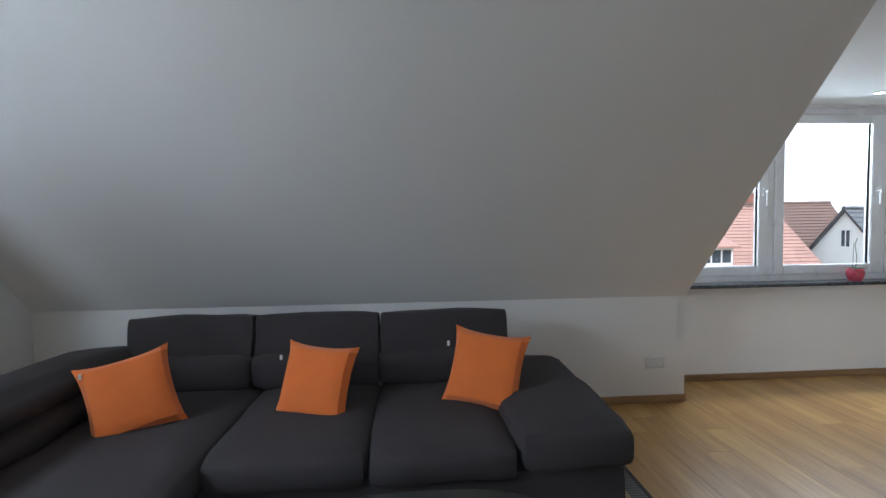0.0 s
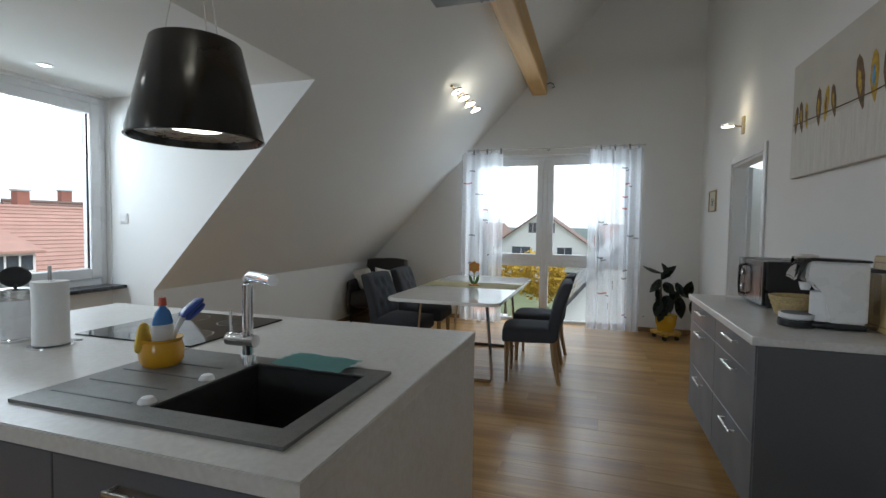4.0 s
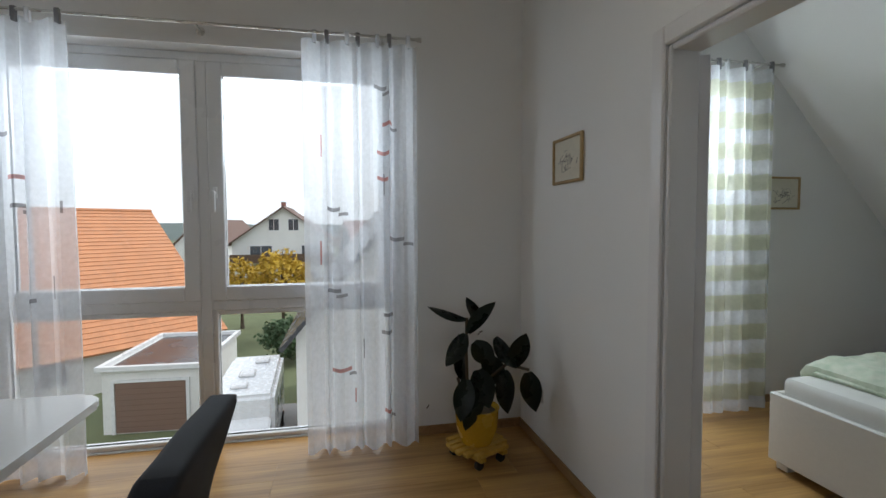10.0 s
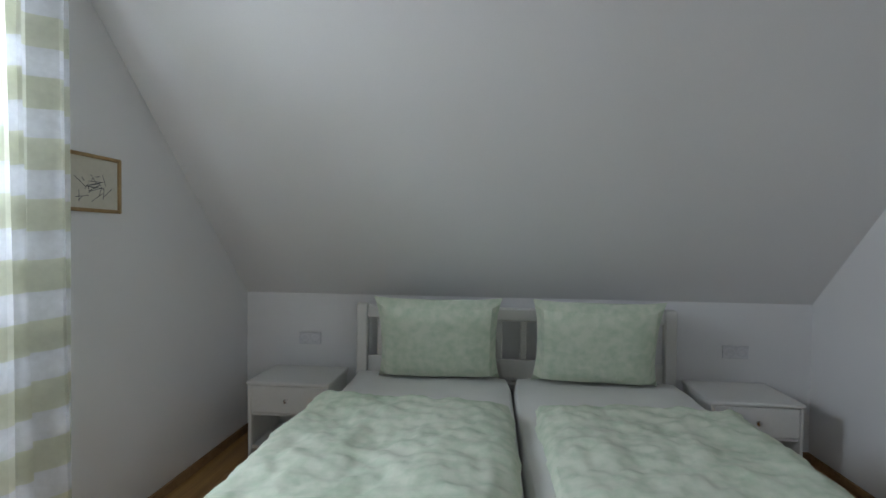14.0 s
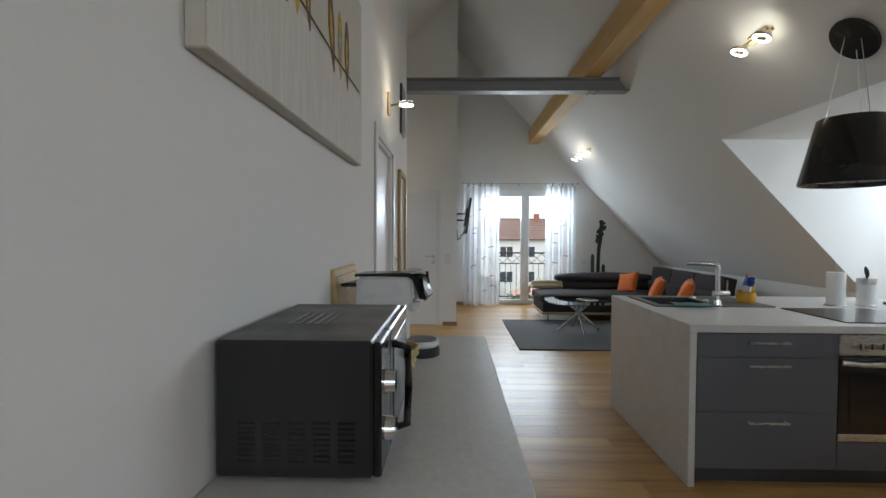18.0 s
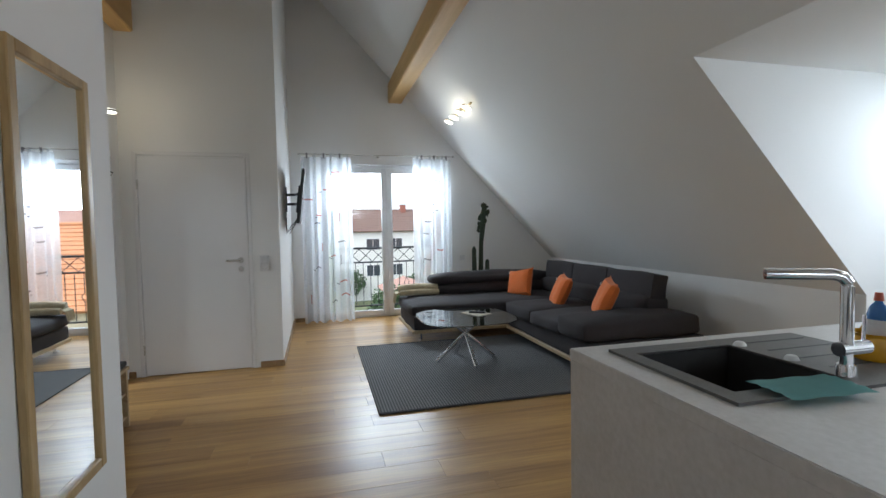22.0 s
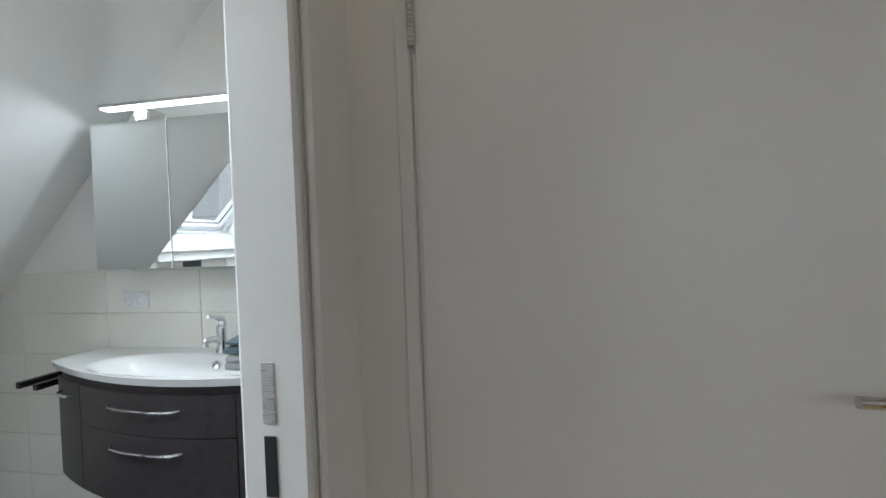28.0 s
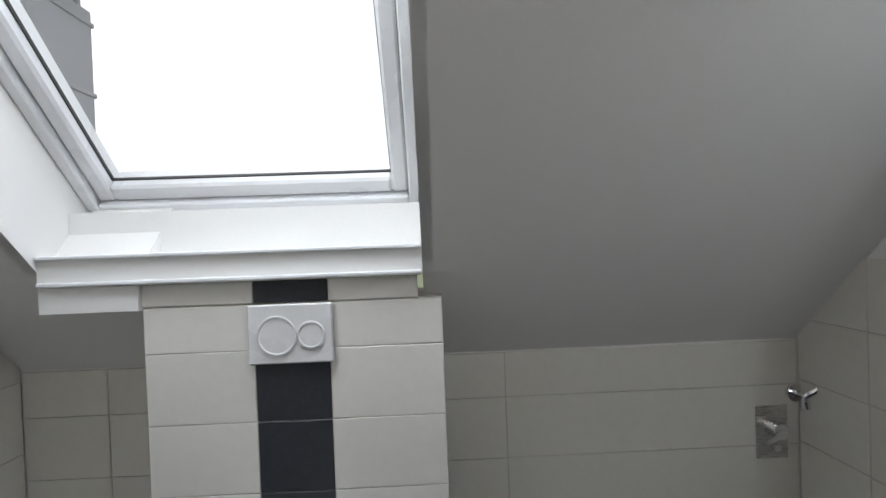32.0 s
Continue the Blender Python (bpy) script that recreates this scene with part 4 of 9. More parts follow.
# ---- curtains ----
def curtain(name, x, ya, yb, z0, z1, folds, material, label, marks=(), bands=(), seed=0, depth=0.045, group=""):
    """A hanging panel in a plane across x with folds; marks are woven dashes, bands are dyed cross stripes."""
    th = thing(name, (x, (ya + yb) / 2, z0), label, "curtain", group)
    w, h, n, k = yb - ya, z1 - z0, folds * 8, 14

    def at(u, v):
        gather = 1 - 0.06 * v * (1 - abs(2 * u - 1))
        ph = u * folds * 2 * math.pi + 0.8 * noise.noise(Vector((u * 3, v * 1.2, seed)))
        dx = depth * (0.55 + 0.6 * (1 - v)) * math.sin(ph) + 0.02 * noise.noise(Vector((u * 6, v * 2, seed + 5)))
        dy = (u - 0.5) * w * gather + 0.018 * math.sin(ph * 0.5 + seed)
        dz = v * h - 0.012 * (1 - v) * math.sin(ph + 0.6) + (0.015 * noise.noise(Vector((u * 9, 0, seed))) if v < 0.05 else 0)
        return Vector((dx, dy, dz))

    def strip(v0, v1, u0=0.0, u1=1.0, rows=None, cols=None, off=0.0):
        bm = bmesh.new()
        rows, cols = rows or max(1, round((v1 - v0) * k)), cols or max(2, round((u1 - u0) * n))
        g = [[bm.verts.new(at(u0 + (u1 - u0) * i / cols, v0 + (v1 - v0) * j / rows) + Vector((off, 0, 0))) for i in range(cols + 1)] for j in range(rows + 1)]
        for j in range(rows):
            for i in range(cols):
                bm.faces.new((g[j][i], g[j][i + 1], g[j + 1][i + 1], g[j + 1][i]))
        return bm
    if bands:
        edges = [0.0] + [b for b in bands] + [1.0]
        for i, (a, b) in enumerate(zip(edges, edges[1:])):
            part("fabric_band" if i % 2 else "fabric", strip(a, b), CURTAIN_GREEN if i % 2 else material, th, "olive woven cross band" if i % 2 else "")
    else:
        part("fabric", strip(0, 1), material, th)
    part("hem", strip(0.0, 0.022, off=-0.003), material, th)
    for u, v, du, dv, mt in marks:
        part("woven_mark", strip(v, v + dv, u, u + du, rows=2, cols=max(2, round(du * 60)), off=-0.004 if x > 5 else 0.004), mt, th)
    for i in range(max(3, folds)):
        u = (i + 0.5) / max(3, folds)
        p = at(u, 1.0)
        bm = bmesh.new()
        bx(bm, p.x - 0.012, p.x + 0.012, p.y - 0.012, p.y + 0.012, h - 0.02, h + 0.055, bev=0.003)
        part("tab", bm, MARK_GREY if (i + seed) % 2 else material, th, "small fabric loop")
    return th


def mark_set(seed, count=11):
    """Short woven dashes, most of them with a thin companion, and a few upright strokes."""
    rnd = random.Random(seed)
    out = []
    for i in range(count):
        u, v = rnd.uniform(0.04, 0.78), 0.07 + 0.86 * (i + rnd.uniform(0.1, 0.8)) / count
        red = rnd.random() < 0.5
        out.append((u, v, rnd.uniform(0.10, 0.16), 0.0095, MARK_RED if red else MARK_GREY))
        if rnd.random() < 0.6:
            out.append((max(0.01, u - rnd.uniform(0.03, 0.07)), v - 0.0125, rnd.uniform(0.05, 0.09), 0.008, MARK_GREY))
    for i in range(6):
        out.append((rnd.uniform(0.05, 0.94), 0.08 + 0.84 * (i + rnd.random()) / 6, 0.012, rnd.uniform(0.025, 0.06), MARK_RED if rnd.random() < 0.3 else MARK_GREY))
    return out


def curtain_rod(x, ya, yb, z, wall_x, label="thin steel curtain rod with small brackets"):
    th = thing("curtain_rod", (x, (ya + yb) / 2, z), label, "curtain rod")
    h = (yb - ya) / 2
    part("rod", rod(bmesh.new(), (0, -h, 0), (0, h, 0), 0.008), BRUSHED, th)
    for y in (-h, h):
        part("finial", rod(bmesh.new(), (0, y - 0.012, 0), (0, y + 0.012, 0), 0.014), BRUSHED, th)
    for y in (-h * 0.82, 0.0, h * 0.82):
        bm = rod(bmesh.new(), (0, y, 0), (wall_x - x, y, 0), 0.007)
        rod(bm, (wall_x - x, y, 0), (wall_x - x + (0.006 if wall_x < x else -0.006), y, 0), 0.024, n=20)
        part("bracket", bm, BRUSHED, th)
    return th


curtain("curtain", 11.50, 2.505, 3.10, 0.01, 2.38, 6, CURTAIN, "white sheer curtain panel with grey and rust woven dashes", mark_set(3), seed=3, group="dining curtains")
curtain("curtain", 11.50, 0.72, 1.345, 0.01, 2.38, 7, CURTAIN, "white sheer curtain panel with grey and rust woven dashes", mark_set(4), seed=4, group="dining curtains")
curtain_rod(11.50, 0.69, 3.12, 2.42, EX)
curtain("curtain", 0.11, 0.70, 1.39, 0.01, 2.34, 6, CURTAIN, "white sheer curtain panel with grey woven dashes", mark_set(5), seed=5, group="living room curtains")
curtain("curtain", 0.11, 2.275, 2.85, 0.01, 2.34, 6, CURTAIN, "white sheer curtain panel with grey woven dashes", mark_set(6), seed=6, group="living room curtains")
curtain_rod(0.11, 0.66, 2.89, 2.38, WX)

# ---- living room ----
sofa = thing("corner_sofa", (2.05, 3.2, 0), "charcoal microfibre corner sofa with adjustable backrests and oak base trim", "sofa")


def sofa_part(nm, x0, x1, y0, y1, z0, z1, puff=0.02, edge=0.07, seed=0.0, n=7, label="", rot=None):
    bm = soft_box(bmesh.new(), x0 - 2.05, x1 - 2.05, y0 - 3.2, y1 - 3.2, z0, z1, puff, n, seed, edge)
    if rot:
        bmesh.ops.rotate(bm, verts=bm.verts, cent=rot[0], matrix=Matrix.Rotation(radians(rot[1]), 3, rot[2]))
    return part(nm, bm, SOFA_FABRIC, sofa, label)


sofa_part("base", 1.68, 3.51, 3.09, 4.28, 0.13, 0.33, 0.0, 0.03, 1)
sofa_part("chaise_base", 0.74, 1.70, 1.93, 4.28, 0.13, 0.31, 0.0, 0.03, 2)
for i, (a, b) in enumerate(((1.71, 2.39), (2.39, 3.03))):
    sofa_part("seat_cushion", a, b, 3.05, 4.10, 0.29, 0.455, 0.012, 0.05, 3 + i)
sofa_part("chaise_seat", 0.73, 1.71, 1.90, 4.10, 0.29, 0.455, 0.014, 0.06, 6, 9)
sofa_part("armrest", 3.03, 3.53, 3.03, 4.23, 0.33, 0.535, 0.014, 0.06, 8)
for i, (a, b) in enumerate(((0.92, 1.65), (1.65, 2.39), (2.39, 3.17))):
    sofa_part("backrest", a, b, 3.90, 4.19, 0.44, 0.65, 0.015, 0.05, 10 + i, label="lower back cushion")
    sofa_part("headrest", a + 0.005, b - 0.005, 3.97, 4.15, 0.61, 0.885, 0.006, 0.022, 14 + i, label="raised adjustable headrest", rot=(Vector((0, 4.05 - 3.2, 0.64)), -9, "X"))
sofa_part("side_backrest", 0.72, 0.99, 2.40, 4.0, 0.43, 0.60, 0.03, 0.08, 18)
sofa_part("side_headrest", 0.65, 0.97, 2.34, 4.06, 0.58, 0.735, 0.03, 0.08, 19, label="folded side headrest roll")
for x0, x1, y0, y1 in ((1.73, 3.53, 3.055, 3.085), (3.52, 3.55, 3.055, 4.25), (0.75, 1.72, 1.91, 1.94), (1.70, 1.73, 1.91, 3.23)):
    part("trim", B(x0 - 2.05, x1 - 2.05, y0 - 3.2, y1 - 3.2, 0.105, 0.145, bev=0.004), OAK_TRIM, sofa, "pale oak base trim")
for x, y in ((0.84, 2.03), (1.6, 2.03), (1.6, 3.3), (3.4, 3.28), (3.4, 4.14), (0.84, 4.2), (2.4, 3.32)):
    bm = bmesh.new()
    bx(bm, x - 2.05 - 0.05, x - 2.05 + 0.05, y - 3.2 - 0.012, y - 3.2 + 0.012, 0.0, 0.012, bev=0.003)
    bx(bm, x - 2.05 + 0.02, x - 2.05 + 0.045, y - 3.2 - 0.012, y - 3.2 + 0.012, 0.006, 0.135, bev=0.003)
    part("foot", bm, CHROME, sofa, "chrome sled foot")


def throw_pillow(at, rz, lean, seed, label, size=0.43, mat=None, group="sofa cushions", roll=0):
    th = thing("throw_pillow", at, label, "pillow", group, rz)
    m = Matrix.Rotation(radians(90 - lean), 4, "X") @ Matrix.Rotation(radians(roll), 4, "Z")
    c = pillow(bmesh.new(), size, size, 0.16, Matrix.Translation((0, 0, size * 0.47)) @ m, 12, 0.12, seed)
    cover = part("cover", c, mat or ORANGE_FABRIC, th)
    part("label_tag", B(-size * 0.5 + 0.0, -size * 0.5 + 0.012, -0.004, 0.004, size * 0.74, size * 0.80), WHITE_PLASTIC, cover, "small white textile tag")
    return th


sofa.scale = (1.0, 1.0, 0.945)
throw_pillow((1.25, 3.46, 0.385), 24, 24, 1, "square orange cotton cushion leaning in the sofa corner", 0.40, roll=12)
throw_pillow((2.09, 3.60, 0.375), -14, 24, 2, "square orange cotton cushion on the sofa seat", 0.40, roll=-4)
throw_pillow((2.97, 3.60, 0.40), -22, 24, 3, "square orange cotton cushion against the sofa armrest", 0.42, roll=-6)
throw = thing("throw_blanket", (0.90, 2.14, 0.438), "rolled cream knitted throw with tassels on the chaise", "blanket", turn=90)
throw.matrix_world = throw.matrix_world @ Matrix.Diagonal((0.76, 0.9, 0.9, 1))
bm = bmesh.new()
bent(bm, [(-0.33, 0.02, 0.075), (-0.2, 0.0, 0.08), (0.0, 0.01, 0.085), (0.2, 0.0, 0.08), (0.36, -0.01, 0.075)], [0.07, 0.082, 0.085, 0.083, 0.072], 14)
bent(bm, [(-0.32, -0.09, 0.045), (0.0, -0.085, 0.05), (0.36, -0.09, 0.045)], [0.04, 0.048, 0.04], 10)
part("roll", bm, CREAM_KNIT, throw)
rnd = random.Random(8)
for i in range(16):
    y = -0.11 + 0.013 * i
    part("tassel", bent(bmesh.new(), [(-0.33, y, 0.06), (-0.38, y + rnd.uniform(-0.01, 0.01), 0.04), (-0.41, y + rnd.uniform(-0.02, 0.02), -0.06 - rnd.uniform(0, 0.05))], [0.007, 0.009, 0.004], 5), CREAM_KNIT, throw)

rug = thing("rug", (2.74, 2.505, 0), "dark grey flat-woven ribbed rug under the coffee table", "rug")
part("woven_field", B(-1.0, 1.0, -1.23, 1.23, 0.0, 0.012, bev=0.004), RUG, rug)
for s in (-1, 1):
    part("bound_edge", B(s * 1.0 - 0.012, s * 1.0 + 0.012, -1.23, 1.23, 0.0, 0.015, bev=0.004), SOFA_FABRIC, rug, "dark bound edge")

ct = thing("coffee_table", (2.62, 2.27, 0.012), "smoked glass coffee table on crossed chrome legs", "table")
bm = bmesh.new()
pts = []
for i in range(48):
    a = 2 * math.pi * i / 48
    e = 0.62
    pts.append((0.47 * math.copysign(abs(math.cos(a)) ** e, math.cos(a)), 0.46 * math.copysign(abs(math.sin(a)) ** e, math.sin(a))))
prism(bm, pts, 2, 0.428, 0.438)
bmesh.ops.bevel(bm, geom=[e for e in bm.edges if abs(e.verts[0].co.z - e.verts[1].co.z) < 1e-4], offset=0.003, segments=2, affect="EDGES")
top = part("glass_top", bm, SMOKED_GLASS, ct, "rounded square smoked glass top")
for i in range(4):
    a = radians(90 * i + 2)
    c, s = math.cos(a), math.sin(a)
    leg = part("leg", rod(bmesh.new(), (c * 0.30, s * 0.30, 0.012), (-c * 0.17, -s * 0.17, 0.418), 0.019, n=16), CHROME, ct)
    part("glass_pad", rod(bmesh.new(), (-c * 0.17, -s * 0.17, 0.412), (-c * 0.17, -s * 0.17, 0.4278), 0.035, n=20), CHROME, leg)
mag = solid("magazine", B(-0.13, 0.13, -0.09, 0.09, 0, 0.008, bev=0.002), PAPER, "white folded leaflet on the glass coffee table", "magazine", at=pose(2.54, 2.41, 0.4505, 0, 0, 25))
rc = thing("remote_control", (2.55, 2.42, 0.4585), "black remote control lying on a leaflet", "remote control", turn=62)
part("body", B(-0.085, 0.085, -0.022, 0.022, 0, 0.018, bev=0.006), BLACK_PLASTIC, rc)
part("button_pad", B(-0.07, 0.05, -0.014, 0.014, 0.018, 0.020, bev=0.001), CAB_GREY, rc)

cactus = thing("cactus_plant", (0.48, 3.18, 0), "tall dark columnar cactus in a pot behind the sofa", "plant")
part("pot", turned(bmesh.new(), [(0, 0), (0.13, 0), (0.17, 0.30), (0.175, 0.32), (0.155, 0.32), (0.15, 0.28), (0, 0.28)]), CAB_GREY, cactus, "grey plant pot")


def cactus_arm(pts, radii):
    bm = bmesh.new()
    n = 12
    rings = []
    for (x, y, z), r in zip(pts, radii):
        rings.append([bm.verts.new((x + r * (1 + 0.22 * (-1) ** j) * math.cos(2 * math.pi * j / n), y + r * (1 + 0.22 * (-1) ** j) * math.sin(2 * math.pi * j / n), z)) for j in range(n)])
    for u, v in zip(rings, rings[1:]):
        for j in range(n):
            bm.faces.new((u[j], u[(j + 1) % n], v[(j + 1) % n], v[j]))
    bm.faces.new(rings[-1])
    part("stem", bm, CACTUS, cactus)


cactus_arm([(0, 0, 0.27), (0.0, 0.0, 0.7), (0.0, 0.01, 1.1), (0.01, 0.03, 1.3), (0.0, 0.05, 1.5), (0, 0.07, 1.62), (0, 0.08, 1.66)], [0.032, 0.028, 0.026, 0.032, 0.034, 0.03, 0.010])
cactus_arm([(0.0, -0.09, 0.27), (0.0, -0.10, 0.6), (0, -0.10, 1.0), (0, -0.10, 1.04)], [0.03, 0.03, 0.026, 0.008])
cactus_arm([(0.03, 0.08, 0.27), (0.03, 0.09, 0.5), (0.03, 0.09, 0.82), (0.03, 0.09, 0.85)], [0.026, 0.028, 0.024, 0.008])
rnd = random.Random(3)
for i in range(26):
    z = rnd.uniform(1.25, 1.66)
    a = rnd.uniform(0, 6.28)
    bm = bmesh.new()
    bmesh.ops.create_icosphere(bm, subdivisions=1, radius=rnd.uniform(0.014, 0.030), matrix=Matrix.Translation((0.035 * math.cos(a), 0.05 + 0.06 * math.sin(a) + (z - 1.45) * 0.15, z)) @ Matrix.Diagonal((0.6, 1.0, 1.3, 1)))
    part("pad", bm, CACTUS, cactus)

tv = thing("television", (1.06, BLY, 1.69), "flat black television on a swivel wall arm", "television")
tv.matrix_world = tv.matrix_world @ Matrix.Diagonal((1.12, 1.0, 1.12, 1))
TVM = Matrix.Translation((0.16, 0.20, 0.0)) @ Matrix.Rotation(radians(1), 4, "Z") @ Matrix.Rotation(radians(-8), 4, "X")
screen = part("casing", B(-0.42, 0.42, -0.03, 0.0, -0.265, 0.265, bev=0.008), BLACK_PLASTIC, tv, at=TVM)
part("screen", B(-0.41, 0.41, 0.0005, 0.003, -0.25, 0.255, bev=0.001), SCREEN, screen)
part("back_box", B(-0.2, 0.2, -0.055, -0.03, -0.16, 0.12, bev=0.01), BLACK_PLASTIC, screen)
part("wall_plate", B(-0.03, 0.03, 0, 0.015, -0.13, 0.13, bev=0.003), BLACK_PLASTIC, tv)
for z in (-0.05, 0.05):
    part("arm", bent(bmesh.new(), [(0, 0.015, z), (0.03, 0.06, z), (0.02, 0.11, z), (0.13, 0.14, z), (0.15, 0.155, z)], 0.014, 8), BLACK_PLASTIC, tv)
for i in range(3):
    part("cable", bent(bmesh.new(), [(0.3, 0.17, -0.18), (0.34 + 0.03 * i, 0.06, -0.30 - 0.03 * i), (0.30, 0.02, -0.36 + 0.02 * i), (0.2, 0.012, -0.2)], 0.004, 6), BLACK_PLASTIC, tv)


# ---- sockets, switches, wall lamps ----
def socket(at, rz, n=1, label="white double wall socket", cat="socket", tilt=0):
    th = thing("wall_socket", at, label, cat, turn=rz)
    w = 0.071 * n + 0.01
    part("frame", B(-w / 2, w / 2, 0, 0.009, -0.0405, 0.0405, bev=0.003), WHITE_PLASTIC, th)
    for i in range(n):
        x = (i - (n - 1) / 2) * 0.071
        ins = part("insert", turned(bmesh.new(), [(0.031, 0.0), (0.031, 0.012), (0.021, 0.012), (0.019, 0.001), (0, 0.001)], 24), WHITE_PLASTIC, th, at=pose(x, 0, 0, -90, 0, 0))
        for s in (-1, 1):
            part("pin_hole", rod(bmesh.new(), (s * 0.0095, 0, 0.0), (s * 0.0095, 0, 0.0018), 0.003, n=8), BLACK_PLASTIC, ins)
    return th


def switch(at, rz, n=1, label="white wall switch"):
    th = thing("light_switch", at, label, "light switch", turn=rz)
    part("frame", B(-0.0405, 0.0405, 0, 0.009, -0.0405 - 0.071 * (n - 1), 0.0405, bev=0.003), WHITE_PLASTIC, th)
    for i in range(n):
        part("rocker", B(-0.029, 0.029, 0.009, 0.014, -0.029 - 0.071 * i, 0.029 - 0.071 * i, bev=0.003), WHITE_PLASTIC, th)
    return th


socket((4.40, KN, 0.305), 180, 2, "white double wall socket low on the knee wall")
switch((BLX, 0.385, 1.045), -90, 1, "white wall switch above a socket beside the entrance door")
socket((BLX, 0.385, 0.98), -90, 1, "white wall socket below the switch")
switch((DX1, 4.86, 1.37), 90, 1, "white wall switch in the dormer beside the kitchen window")
socket((WX, 3.05, 0.85), -90, 1, "white wall socket on the west gable")
switch((5.55, 0.0, 1.15), 0, 1, "white wall switch between door and mirror")
socket((11.3, 0.0, 0.32), 0, 1, "white wall socket behind the rubber plant")


def ring_lamp(at, rz, label):
    """Wall lamp: bronze plate, short arm, flat glowing ring."""
    th = thing("wall_lamp", at, label, "wall lamp", "ring wall lamps", rz)
    part("wall_plate", B(-0.03, 0.03, 0, 0.018, -0.07, 0.09, bev=0.004), BRASSY, th)
    part("slat", B(-0.022, 0.022, 0.018, 0.024, -0.012, 0.002), CHROME, th)
    part("arm", bent(bmesh.new(), [(0, 0.018, 0.0), (0, 0.05, 0.005), (0, 0.09, 0.012)], 0.008), BRASSY, th)
    rim = part("ring", turned(bmesh.new(), [(0.030, -0.010), (0.053, -0.010), (0.056, 0.0), (0.053, 0.010), (0.030, 0.010), (0.028, 0.0), (0.030, -0.010)], 32), CHROME, th, at=pose(0, 0.135, 0.012))
    part("light_ring", turned(bmesh.new(), [(0.033, -0.0115), (0.051, -0.0115), (0.051, 0.0115), (0.033, 0.0115), (0.033, -0.0115)], 32), LED_WARM, rim)
    return th


for x, y in ((9.88, 0.0), (6.02, 0.0)):
    ring_lamp((x, y, 2.29), 0, "bronze wall lamp with a glowing white ring above a door")
    lamp_point("lamp_wall", (x, y + 0.15, 2.38), 0.8, 0.05, (1.0, 0.80, 0.52))
ring_lamp((2.74, NY, 2.28), 0, "bronze wall lamp with a glowing white ring above the bathroom door")
lamp_point("lamp_wall", (2.74, NY + 0.15, 2.37), 1.0, 0.05, (1.0, 0.80, 0.52))
ring_lamp((2.66, NY - 0.12, 2.30), 180, "bronze wall lamp with a glowing white ring inside the bathroom")
lamp_point("lamp_wall", (2.66, NY - 0.27, 2.39), 2.2, 0.05, (1.0, 0.80, 0.52))


def slope_lamp(x, y, label, n=4):
    """Glowing rings on a bar that hangs close under the roof slope."""
    z = roof_z(y)
    th = new("ceiling_lamp")
    th.matrix_world = Matrix.Translation((x, y, z)) @ Matrix.Rotation(-math.atan(TAN), 4, "X")
    tagged(th, label, "ceiling lamp", "slope lamps")
    sp = 0.26
    half = sp * (n - 1) / 2
    part("ceiling_plate", B(-0.09, 0.09, -0.035, 0.035, -0.03, 0, bev=0.005), BRASSY, th)
    part("bar", B(-half - 0.04, half + 0.04, -0.012, 0.012, -0.055, -0.03, bev=0.003), BRASSY, th)
    for i in range(n):
        u = -half + sp * i
        m = Matrix.Translation((u, 0, -0.10)) @ Matrix.Rotation(radians(25), 4, "X")
        rg = part("ring", turned(bmesh.new(), [(0.030, -0.011), (0.060, -0.011), (0.063, 0.0), (0.060, 0.011), (0.030, 0.011), (0.028, 0), (0.030, -0.011)], 28), CHROME, th, at=m)
        part("light_ring", turned(bmesh.new(), [(0.033, -0.0125), (0.057, -0.0125), (0.057, 0.0125), (0.033, 0.0125), (0.033, -0.0125)], 28), LED_WARM, rg)
        part("stalk", rod(bmesh.new(), (u, 0, -0.045), (u, 0, -0.09), 0.006), BRASSY, th)
    c = Vector((x, y, z)) + Vector((0, -0.14, -0.14))
    lamp_point("lamp_slope", tuple(c), 0.3 * n, 0.07)
    return th


slope_lamp(9.92, 2.70, "four-ring lamp bar glowing under the roof slope by the table")
slope_lamp(1.32, 2.68, "four-ring lamp bar glowing under the roof slope by the sofa")
slope_lamp(5.95, 2.66, "two-ring lamp glowing under the roof slope by the island", 2)


# ---- kitchen island ----
IX0, IX1, IY0, IY1, IZ = 5.563, 6.85, 1.756, 3.805, 0.888
SKC = (5.917, 2.255)            # middle of the kitchen sink


def bar_handle(parent, axis, face, a, z, length=0.17, out=1):
    """A flat steel bar handle on a front across axis (0: x, 1: y)."""
    bm = bmesh.new()
    h = length / 2
    o0, o1 = sorted((face + out * 0.022, face + out * 0.030))
    if axis == 0:
        bx(bm, o0, o1, a - h, a + h, z - 0.006, z + 0.006, bev=0.002)
        for s in (-1, 1):
            bx(bm, min(face, o1), max(face, o0), a + s * (h - 0.012) - 0.005, a + s * (h - 0.012) + 0.005, z - 0.005, z + 0.005)
    else:
        bx(bm, a - h, a + h, o0, o1, z - 0.006, z + 0.006, bev=0.002)
        for s in (-1, 1):
            bx(bm, a + s * (h - 0.012) - 0.005, a + s * (h - 0.012) + 0.005, min(face, o1), max(face, o0), z - 0.005, z + 0.005)
    return part("handle", bm, BRUSHED, parent, "brushed steel bar handle")


